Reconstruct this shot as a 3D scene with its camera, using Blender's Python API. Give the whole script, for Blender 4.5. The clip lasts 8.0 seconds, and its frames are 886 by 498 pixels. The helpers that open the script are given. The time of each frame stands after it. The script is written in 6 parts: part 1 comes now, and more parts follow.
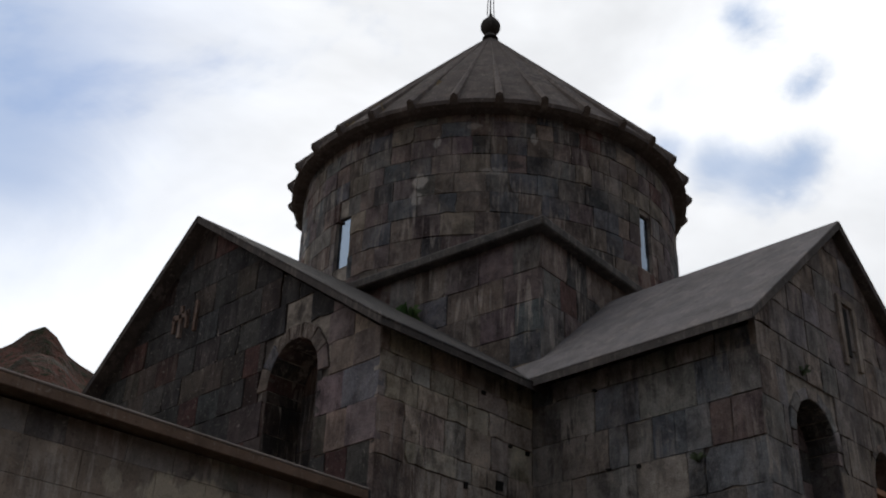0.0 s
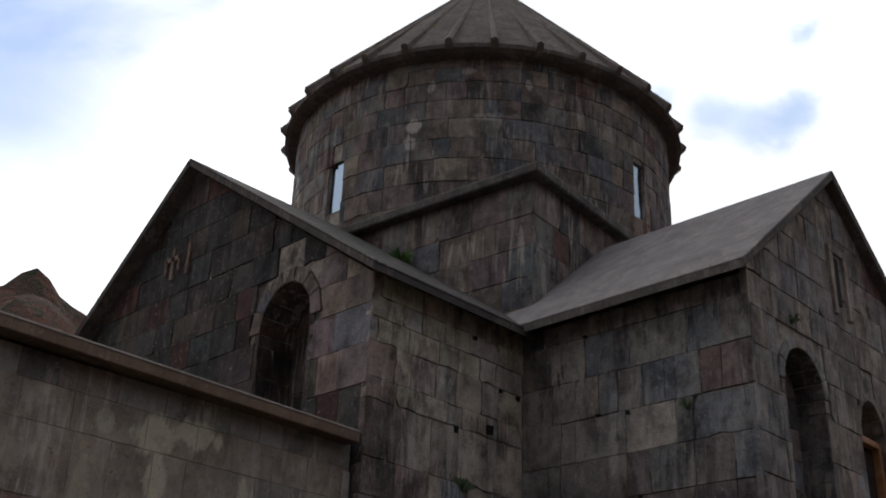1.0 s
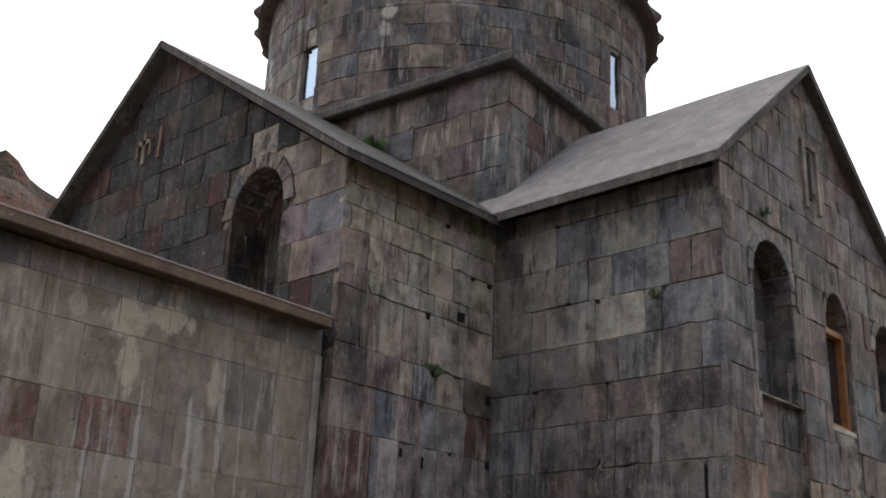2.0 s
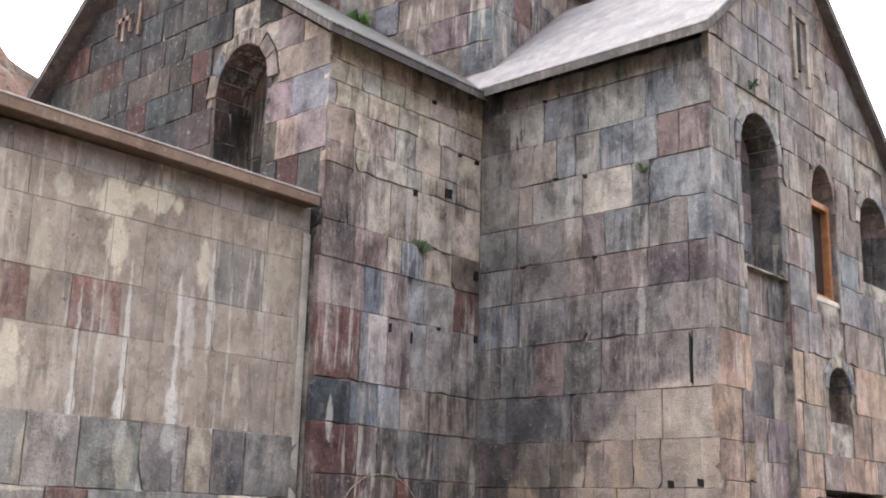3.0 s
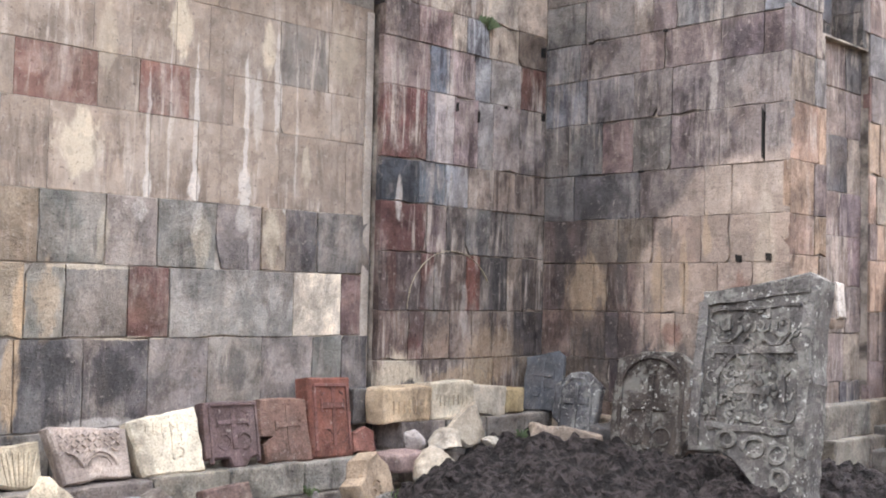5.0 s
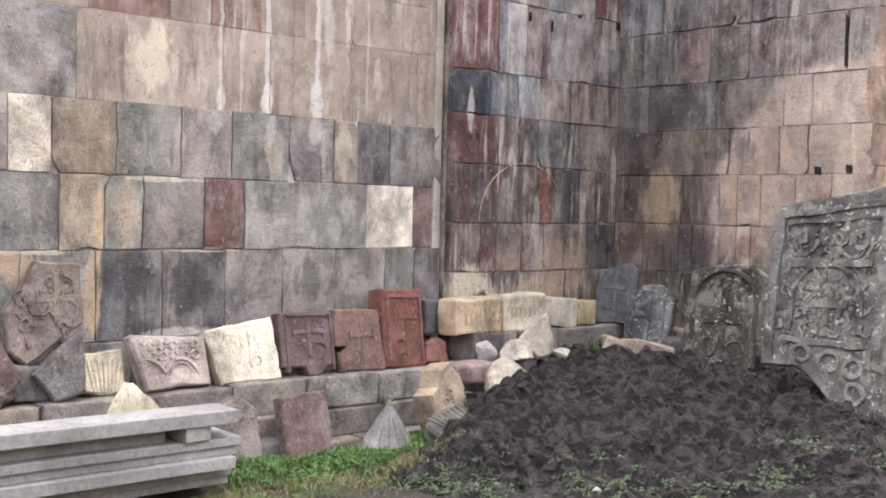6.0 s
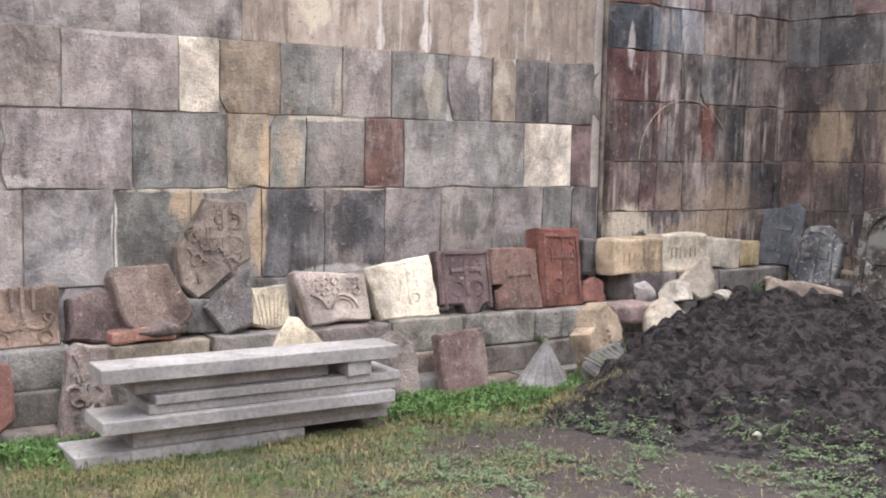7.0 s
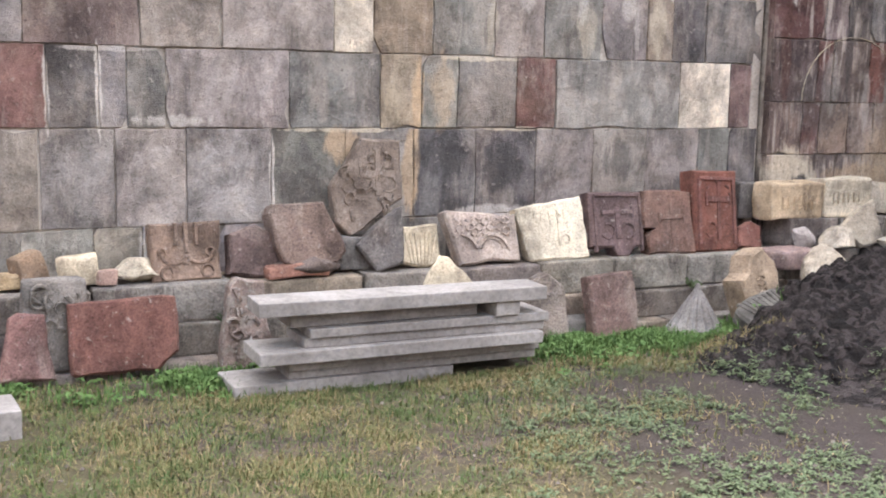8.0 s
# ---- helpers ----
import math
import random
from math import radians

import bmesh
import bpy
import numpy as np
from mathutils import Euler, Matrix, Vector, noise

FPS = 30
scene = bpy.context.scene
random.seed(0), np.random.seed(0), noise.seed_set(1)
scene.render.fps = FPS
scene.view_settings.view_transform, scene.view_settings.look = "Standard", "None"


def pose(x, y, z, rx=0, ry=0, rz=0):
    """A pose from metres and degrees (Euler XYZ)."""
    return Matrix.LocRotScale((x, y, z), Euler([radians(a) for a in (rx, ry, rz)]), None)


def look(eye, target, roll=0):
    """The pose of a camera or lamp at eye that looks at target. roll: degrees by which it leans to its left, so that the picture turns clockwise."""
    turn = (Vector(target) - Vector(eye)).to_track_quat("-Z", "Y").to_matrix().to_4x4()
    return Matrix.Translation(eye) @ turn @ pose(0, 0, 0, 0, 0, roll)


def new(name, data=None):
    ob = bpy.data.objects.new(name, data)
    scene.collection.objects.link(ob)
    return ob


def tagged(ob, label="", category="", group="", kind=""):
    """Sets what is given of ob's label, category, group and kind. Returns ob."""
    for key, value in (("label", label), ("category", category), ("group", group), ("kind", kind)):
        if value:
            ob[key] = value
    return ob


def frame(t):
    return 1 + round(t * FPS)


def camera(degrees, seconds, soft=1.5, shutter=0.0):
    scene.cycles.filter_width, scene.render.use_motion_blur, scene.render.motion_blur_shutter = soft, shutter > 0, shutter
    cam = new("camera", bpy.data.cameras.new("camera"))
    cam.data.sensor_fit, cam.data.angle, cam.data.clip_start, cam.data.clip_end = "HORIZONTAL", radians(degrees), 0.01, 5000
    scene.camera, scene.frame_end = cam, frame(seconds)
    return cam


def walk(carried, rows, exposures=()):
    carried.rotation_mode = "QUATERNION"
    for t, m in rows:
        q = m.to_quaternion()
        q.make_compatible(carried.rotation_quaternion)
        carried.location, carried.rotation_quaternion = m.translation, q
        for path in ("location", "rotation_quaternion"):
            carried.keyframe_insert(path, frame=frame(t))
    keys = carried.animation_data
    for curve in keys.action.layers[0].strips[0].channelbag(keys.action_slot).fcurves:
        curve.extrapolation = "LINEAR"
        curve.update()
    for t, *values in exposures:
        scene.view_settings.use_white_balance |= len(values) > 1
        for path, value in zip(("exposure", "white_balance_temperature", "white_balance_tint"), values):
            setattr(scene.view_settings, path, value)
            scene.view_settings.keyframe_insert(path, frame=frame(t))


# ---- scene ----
# ---- camera ----
cam = camera(43.2, 8.0, soft=1.9, shutter=0.15)
EYE = 1.6
ROWS = [
    (0.0, 118.53, -1.81, -45.55), (0.5, 117.83, -1.84, -45.66), (1.0, 115.77, -2.18, -46.15), (1.5, 113.03, -2.56, -46.98),
    (1.7, 111.90, -2.59, -47.32), (2.8, 105.04, -1.66, -48.15), (3.0, 103.81, -1.60, -48.14), (3.5, 101.03, -1.38, -47.83),
    (4.0, 98.13, -1.52, -47.04), (4.5, 95.39, -1.43, -46.02), (4.7, 94.19, -1.32, -45.48), (5.8, 88.60, -1.19, -41.91),
    (6.0, 87.89, -1.29, -40.92), (6.5, 85.93, -1.23, -37.51), (7.0, 84.59, -1.12, -32.87), (7.5, 83.27, -0.80, -29.06),
    (8.0, 81.41, -1.10, -25.15),
]
EXPOSURES = [(0.0, -1.3, 6500, 10), (1.0, -0.9, 6500, 10), (1.7, -0.3, 6500, 10), (2.8, 1.7, 6500, 11), (3.5, 2.05, 6500, 12), (4.5, 2.25, 6600, 13), (6.0, 2.25, 6650, 14), (8.0, 2.2, 6700, 15)]
walk(cam, [(t, pose(0, 0, EYE, rx, ry, rz)) for t, rx, ry, rz in ROWS], EXPOSURES)

# ---- light ----
SUN_AZ, SUN_EL = radians(62), radians(38)
SUN_DIR = Vector((math.cos(SUN_AZ) * math.cos(SUN_EL), math.sin(SUN_AZ) * math.cos(SUN_EL), math.sin(SUN_EL)))


def node(nt, kind, **inputs):
    n = nt.nodes.new(kind)
    for key, value in inputs.items():
        key = key.replace("_", " ")
        if isinstance(value, bpy.types.NodeSocket):
            nt.links.new(value, n.inputs[key])
        else:
            n.inputs[key].default_value = value
    return n


def maths(nt, op, a, b=0.0, clamp=False):
    n = nt.nodes.new("ShaderNodeMath")
    n.operation, n.use_clamp = op, clamp
    for i, v in enumerate((a, b)):
        if isinstance(v, bpy.types.NodeSocket):
            nt.links.new(v, n.inputs[i])
        else:
            n.inputs[i].default_value = v
    return n.outputs[0]


def vmath(nt, op, a, b):
    n = nt.nodes.new("ShaderNodeVectorMath")
    n.operation = op
    for i, v in enumerate((a, b)):
        if isinstance(v, bpy.types.NodeSocket):
            nt.links.new(v, n.inputs[i])
        else:
            n.inputs[i].default_value = v
    return n.outputs["Value"] if op == "DOT_PRODUCT" else n.outputs["Vector"]


def mix(nt, fac, a, b, blend="MIX"):
    n = nt.nodes.new("ShaderNodeMix")
    n.data_type, n.blend_type = "RGBA", blend
    for i, v in ((0, fac), (6, a), (7, b)):
        if isinstance(v, bpy.types.NodeSocket):
            nt.links.new(v, n.inputs[i])
        elif i == 0:
            n.inputs[i].default_value = v
        else:
            n.inputs[i].default_value = (*v, 1)
    return n.outputs[2]


def ramp(nt, value, lo, hi):
    n = nt.nodes.new("ShaderNodeMapRange")
    n.interpolation_type = "SMOOTHSTEP"
    nt.links.new(value, n.inputs[0])
    n.inputs[1].default_value, n.inputs[2].default_value = lo, hi
    return n.outputs[0]


def noise_tex(nt, vec, scale, detail=4.0, rough=0.55, distortion=0.0):
    n = node(nt, "ShaderNodeTexNoise", Vector=vec, Scale=scale, Detail=detail, Roughness=rough, Distortion=distortion)
    return n.outputs[0]


world = bpy.data.worlds.new("sky")
scene.world = world
world.use_nodes = True
wt = world.node_tree
wt.nodes.clear()
sky = wt.nodes.new("ShaderNodeTexSky")
sky.sky_type, sky.sun_disc = "NISHITA", False
sky.sun_elevation, sky.sun_rotation = SUN_EL, math.pi / 2 - SUN_AZ
direction = wt.nodes.new("ShaderNodeTexCoord").outputs["Generated"]
stretched = vmath(wt, "MULTIPLY", direction, (1.0, 1.0, 1.7))
wisps = node(wt, "ShaderNodeTexNoise", Vector=stretched, Scale=5.0, Detail=7.0, Roughness=0.6, Distortion=0.5)
ragged_dir = vmath(wt, "ADD", direction, vmath(wt, "MULTIPLY", vmath(wt, "SUBTRACT", wisps.outputs["Color"], (0.5, 0.5, 0.5)), (0.12, 0.12, 0.12)))
cloud = noise_tex(wt, vmath(wt, "ADD", stretched, (3.1, 0.4, 1.3)), 2.3, 7.0, 0.52, 0.35)
cover = ramp(wt, cloud, 0.34, 0.46)
for gap_dir, wide in (((0.22, 0.79, 0.57), 0.12), ((0.29, 0.79, 0.54), 0.05), ((0.703, 0.442, 0.558), 0.010), ((0.735, 0.413, 0.538), 0.016), ((0.761, 0.380, 0.526), 0.018), ((0.777, 0.347, 0.525), 0.016), ((0.695, 0.349, 0.628), 0.014), ((0.738, 0.332, 0.587), 0.010)):
    g = Vector(gap_dir).normalized()
    near = wt.nodes.new("ShaderNodeVectorMath")
    near.operation = "DISTANCE"
    wt.links.new(ragged_dir, near.inputs[0])
    near.inputs[1].default_value = g
    cover = maths(wt, "MULTIPLY", cover, maths(wt, "ADD", maths(wt, "MULTIPLY", ramp(wt, near.outputs["Value"], wide * 0.2, wide * 2.6), 0.56), 0.44))
body = ramp(wt, noise_tex(wt, vmath(wt, "ADD", stretched, (7.0, 2.0, 5.0)), 2.6, 6.0, 0.55, 0.3), 0.25, 0.75)
towards = ramp(wt, vmath(wt, "DOT_PRODUCT", direction, tuple(SUN_DIR)), -0.35, 1.0)
glow = maths(wt, "ADD", maths(wt, "MULTIPLY", towards, 1.9), 0.62)
white = maths(wt, "MULTIPLY", glow, maths(wt, "ADD", maths(wt, "MULTIPLY", body, 0.42), 0.78))
cloud_col = mix(wt, 1.0, (0.95, 0.97, 1.0), white, "MULTIPLY")
blue = mix(wt, 1.0, sky.outputs[0], (0.14, 0.14, 0.14), "MULTIPLY")
blue = mix(wt, 0.66, blue, (0.24, 0.78, 1.75))
bg = node(wt, "ShaderNodeBackground", Color=mix(wt, cover, blue, cloud_col), Strength=1.0)
wt.links.new(bg.outputs[0], wt.nodes.new("ShaderNodeOutputWorld").inputs[0])

sun = new("sun", bpy.data.lights.new("sun", "SUN"))
sun.data.energy, sun.data.angle, sun.data.color = 1.2, radians(20), (1.0, 0.95, 0.88)
sun.matrix_world = look(SUN_DIR * 60, (0, 0, 0))

# ---- materials ----


def material(name, rough=0.9):
    m = bpy.data.materials.new(name)
    m.use_nodes = True
    nt = m.node_tree
    p = nt.nodes["Principled BSDF"]
    p.inputs["Roughness"].default_value = rough
    p.inputs["Specular IOR Level"].default_value = 0.25
    return m, nt, p


def bump(nt, p, height, strength, distance):
    b = node(nt, "ShaderNodeBump", Strength=strength, Distance=distance, Height=height)
    nt.links.new(b.outputs[0], p.inputs["Normal"])


def stone_material(name, streak=0.5, lime=0.3, dark=0.5, grain=0.35, relief=0.5, lichen=0.0, stain=None, marks=(), axis=0, uneven=1.0, runs=1.0):
    """Weathered stone: the piece's own colour under blotches, soot, dust, washes of lime and grain.
    stain: centre and radius of a large pale scar; marks: lime runs, plaster remains and soot of their own shape,
    each as place along the wall, height, half width, half height, colour, strength."""
    m, nt, p = material(name)
    info = nt.nodes.new("ShaderNodeObjectInfo")
    pos = nt.nodes.new("ShaderNodeNewGeometry").outputs["Position"]
    shift = node(nt, "ShaderNodeCombineXYZ", X=maths(nt, "MULTIPLY", info.outputs["Random"], 37.0), Z=maths(nt, "MULTIPLY", info.outputs["Random"], 19.0)).outputs[0]
    own = vmath(nt, "ADD", pos, shift)
    col = info.outputs["Color"]
    # tone within the stone
    blotch = noise_tex(nt, own, 3.4, 8.0, 0.64, 0.3)
    tone = maths(nt, "ADD", maths(nt, "MULTIPLY", ramp(nt, blotch, 0.28, 0.72), uneven * 0.9), 1.0 - uneven * 0.42)
    col = mix(nt, 1.0, col, tone, "MULTIPLY")
    # brown dust and pale wash over whole stretches of wall
    warm = noise_tex(nt, vmath(nt, "ADD", pos, (4.0, 1.0, 7.0)), 1.6, 6.0, 0.62, 0.35)
    col = mix(nt, maths(nt, "MULTIPLY", ramp(nt, warm, 0.47, 0.66), min(0.24, lime * 0.8)), col, (0.27, 0.195, 0.145))
    wash = noise_tex(nt, vmath(nt, "ADD", vmath(nt, "MULTIPLY", pos, (1.0, 1.0, 0.5)), (9.0, 2.0, 1.0)), 2.4, 8.0, 0.68, 0.3)
    col = mix(nt, maths(nt, "MULTIPLY", ramp(nt, wash, 0.50, 0.66), lime * 1.0, True), col, (0.47, 0.405, 0.35))
    # soot in ragged patches
    soot = noise_tex(nt, vmath(nt, "ADD", vmath(nt, "MULTIPLY", pos, (1.2, 1.2, 0.6)), (2.0, 6.0, 3.0)), 2.8, 8.0, 0.7, 0.35)
    col = mix(nt, maths(nt, "MULTIPLY", ramp(nt, soot, 0.49, 0.62), dark * 1.15, True), col, mix(nt, 1.0, col, (0.33, 0.31, 0.32), "MULTIPLY"))
    # water runs, pale and dark
    down = noise_tex(nt, vmath(nt, "MULTIPLY", pos, (13.0, 13.0, 1.3)), 1.0, 7.0, 0.66, 0.8)
    patch_ = ramp(nt, noise_tex(nt, pos, 1.5, 4.0, 0.6), 0.44, 0.60)
    col = mix(nt, maths(nt, "MULTIPLY", maths(nt, "MULTIPLY", ramp(nt, down, 0.49, 0.62), patch_), lime * 1.7 * runs, True), col, (0.52, 0.45, 0.39))
    sooty = noise_tex(nt, vmath(nt, "ADD", vmath(nt, "MULTIPLY", pos, (11.0, 11.0, 1.5)), (5.0, 9.0, 2.0)), 1.0, 8.0, 0.68, 0.9)
    reach = ramp(nt, noise_tex(nt, vmath(nt, "ADD", pos, (3.0, 8.0, 5.0)), 1.9, 5.0, 0.62, 0.4), 0.42, 0.60)
    col = mix(nt, maths(nt, "MULTIPLY", maths(nt, "MULTIPLY", ramp(nt, sooty, 0.46, 0.60), reach), streak * 1.3, True), col, mix(nt, 1.0, col, (0.32, 0.30, 0.31), "MULTIPLY"))
    if stain:
        d = node(nt, "ShaderNodeVectorMath")
        d.operation = "DISTANCE"
        wob = vmath(nt, "ADD", pos, vmath(nt, "MULTIPLY", node(nt, "ShaderNodeTexNoise", Vector=pos, Scale=4.0, Detail=5.0).outputs["Color"], (0.3, 0.3, 0.3)))
        nt.links.new(wob, d.inputs[0])
        d.inputs[1].default_value = stain[0]
        inside = maths(nt, "SUBTRACT", 1.0, ramp(nt, d.outputs["Value"], stain[1] - 0.05, stain[1] + 0.05))
        col = mix(nt, maths(nt, "MULTIPLY", inside, 0.52), col, mix(nt, 0.5, (0.37, 0.30, 0.25), mix(nt, 1.0, (0.60, 0.47, 0.385), tone, "MULTIPLY")))
    if marks:
        xyz = node(nt, "ShaderNodeSeparateXYZ", Vector=pos)
        fray = noise_tex(nt, vmath(nt, "MULTIPLY", pos, (11.0, 11.0, 4.0)), 1.0, 7.0, 0.68, 0.6)
        along = maths(nt, "ADD", xyz.outputs[axis], maths(nt, "MULTIPLY", maths(nt, "SUBTRACT", noise_tex(nt, pos, 7.0, 4.0), 0.5), 0.05))
        for u, v, w, h, c, strength in marks:
            a = maths(nt, "POWER", maths(nt, "ABSOLUTE", maths(nt, "DIVIDE", maths(nt, "SUBTRACT", along, u), w)), 1.6)
            z = maths(nt, "POWER", maths(nt, "ABSOLUTE", maths(nt, "DIVIDE", maths(nt, "SUBTRACT", xyz.outputs[2], v), h)), 1.6)
            inside = maths(nt, "ADD", maths(nt, "ADD", a, z), maths(nt, "MULTIPLY", maths(nt, "SUBTRACT", fray, 0.5), 2.7))
            near = maths(nt, "SUBTRACT", 1.0, ramp(nt, inside, 0.45, 1.0))
            col = mix(nt, maths(nt, "MULTIPLY", near, strength), col, c)
    # flaked patches with sharp rims
    flake = noise_tex(nt, own, 6.5, 5.0, 0.55, 0.2)
    col = mix(nt, maths(nt, "MULTIPLY", ramp(nt, flake, 0.57, 0.60), 0.30), col, mix(nt, 1.0, col, (1.45, 1.38, 1.32), "MULTIPLY"))
    col = mix(nt, maths(nt, "MULTIPLY", maths(nt, "SUBTRACT", 1.0, ramp(nt, flake, 0.39, 0.42)), 0.35), col, mix(nt, 1.0, col, (0.55, 0.53, 0.53), "MULTIPLY"))
    # grain, pits and pale flecks
    fine = noise_tex(nt, own, 85.0, 6.0, 0.72)
    speck = noise_tex(nt, own, 24.0, 6.0, 0.72, 0.4)
    col = mix(nt, grain, col, mix(nt, 1.0, col, ramp(nt, fine, 0.30, 0.60), "MULTIPLY"))
    col = mix(nt, maths(nt, "MULTIPLY", ramp(nt, speck, 0.58, 0.68), 0.4), col, (0.45, 0.40, 0.35))
    col = mix(nt, maths(nt, "MULTIPLY", ramp(nt, noise_tex(nt, own, 34.0, 4.0, 0.6, 0.3), 0.62, 0.70), 0.6), col, mix(nt, 1.0, col, (0.3, 0.29, 0.29), "MULTIPLY"))
    if lichen:
        crust = ramp(nt, noise_tex(nt, own, 7.0, 6.0, 0.7, 0.5), 0.50, 0.60)
        col = mix(nt, maths(nt, "MULTIPLY", crust, lichen * 0.9), col, (0.30, 0.295, 0.262))
        cells = node(nt, "ShaderNodeTexVoronoi", Vector=vmath(nt, "ADD", own, vmath(nt, "MULTIPLY", node(nt, "ShaderNodeTexNoise", Vector=own, Scale=30.0, Detail=4.0).outputs["Color"], (0.09, 0.09, 0.09))), Scale=19.0)
        dots = maths(nt, "SUBTRACT", 1.0, ramp(nt, cells.outputs["Distance"], 0.16, 0.30))
        few = ramp(nt, noise_tex(nt, own, 5.0, 3.0), 0.44, 0.56)
        col = mix(nt, maths(nt, "MULTIPLY", maths(nt, "MULTIPLY", dots, few), lichen * 1.5, True), col, (0.50, 0.50, 0.46))
    nt.links.new(col, p.inputs["Base Color"])
    rough = maths(nt, "ADD", maths(nt, "MULTIPLY", speck, 1.0), maths(nt, "ADD", maths(nt, "MULTIPLY", fine, 0.35), maths(nt, "MULTIPLY", blotch, 1.6)))
    bump(nt, p, rough, relief, 0.014)
    return m


def plain_material(name, a, b, scale=6.0, rough=0.9, relief=0.3, distance=0.01, fine=60.0):
    m, nt, p = material(name, rough)
    pos = nt.nodes.new("ShaderNodeNewGeometry").outputs["Position"]
    n1 = noise_tex(nt, pos, scale, 6.0, 0.6, 0.3)
    n2 = noise_tex(nt, pos, fine, 5.0, 0.7)
    col = mix(nt, ramp(nt, n1, 0.34, 0.66), a, b)
    col = mix(nt, 0.35, col, mix(nt, 1.0, col, ramp(nt, n2, 0.25, 0.65), "MULTIPLY"))
    nt.links.new(col, p.inputs["Base Color"])
    bump(nt, p, maths(nt, "ADD", n1, maths(nt, "MULTIPLY", n2, 0.4)), relief, distance)
    return m


WALL_STONE = stone_material("weathered_tuff", 0.5, 0.36, 0.55, 0.4, 0.8)
CREAMY, CHALK, SOOTY, RUSTY = (0.60, 0.52, 0.40), (0.58, 0.53, 0.48), (0.06, 0.056, 0.056), (0.48, 0.35, 0.23)
ANNEX_MARKS = [(3.88, 3.66, 0.22, 0.17, CREAMY, 0.85), (4.20, 3.74, 0.26, 0.12, CREAMY, 0.8), (3.93, 3.35, 0.10, 0.24, CREAMY, 0.75), (4.64, 3.34, 0.07, 0.22, CREAMY, 0.6),
               (3.22, 2.49, 0.19, 0.26, CREAMY, 0.75), (3.50, 3.68, 0.10, 0.10, CREAMY, 0.5), (3.70, 2.60, 0.016, 0.6, CHALK, 0.55), (3.70, 2.26, 0.040, 0.12, CHALK, 0.75), (4.06, 2.68, 0.022, 0.75, CHALK, 0.7), (4.06, 2.28, 0.055, 0.16, CHALK, 0.85),
               (4.46, 2.70, 0.026, 0.8, CHALK, 0.75), (4.46, 2.34, 0.065, 0.22, CHALK, 0.9), (3.86, 2.75, 0.014, 0.7, CHALK, 0.4), (4.26, 2.8, 0.016, 0.7, SOOTY, 0.25), (4.9, 2.8, 0.014, 0.6, CHALK, 0.4),
               (4.72, 3.1, 0.035, 0.55, CHALK, 0.6), (4.56, 2.9, 0.05, 0.35, CHALK, 0.45), (4.50, 3.0, 0.10, 0.16, CHALK, 0.4), (5.0, 2.5, 0.05, 0.2, CREAMY, 0.4), (3.4, 3.2, 0.08, 0.3, CREAMY, 0.35), (5.3, 3.4, 0.2, 0.3, CREAMY, 0.25)]
BASE_MARKS = [(4.08, 2.12, 0.05, 0.14, CHALK, 0.5), (4.12, 1.95, 0.08, 0.24, CREAMY, 0.35), (4.45, 2.13, 0.07, 0.13, CHALK, 0.5), (4.52, 1.95, 0.03, 0.25, CHALK, 0.4), (3.4, 1.95, 0.05, 0.2, CREAMY, 0.35), (3.3, 1.74, 0.35, 0.02, CREAMY, 0.7), (2.4, 1.285, 0.4, 0.02, CREAMY, 0.7), (3.6, 1.29, 0.3, 0.018, CREAMY, 0.6), (1.0, 1.74, 0.35, 0.02, CHALK, 0.6), (2.0, 2.19, 0.3, 0.02, CHALK, 0.5), (4.70, 2.0, 0.09, 0.26, CREAMY, 0.5), (3.66, 2.12, 0.06, 0.1, CHALK, 0.5), (2.88, 1.50, 0.05, 0.30, RUSTY, 0.9), (3.05, 1.52, 0.10, 0.28, RUSTY, 0.45),
              (2.38, 1.20, 0.14, 0.14, RUSTY, 0.7), (2.84, 1.02, 0.07, 0.34, RUSTY, 0.8), (1.93, 0.98, 0.022, 0.34, CHALK, 0.9), (0.66, 1.5, 0.022, 0.3, CHALK, 0.9), (0.94, 1.52, 0.022, 0.28, CHALK, 0.85), (1.35, 1.34, 0.25, 0.05, CHALK, 0.6),
              (3.08, 1.12, 0.22, 0.18, SOOTY, 0.75), (3.50, 1.05, 0.20, 0.24, SOOTY, 0.75), (4.42, 1.08, 0.14, 0.20, SOOTY, 0.6), (2.1, 0.98, 0.16, 0.25, SOOTY, 0.5), (1.16, 0.55, 0.03, 0.2, CHALK, 0.8), (3.4, 0.76, 0.30, 0.05, CHALK, 0.6)]
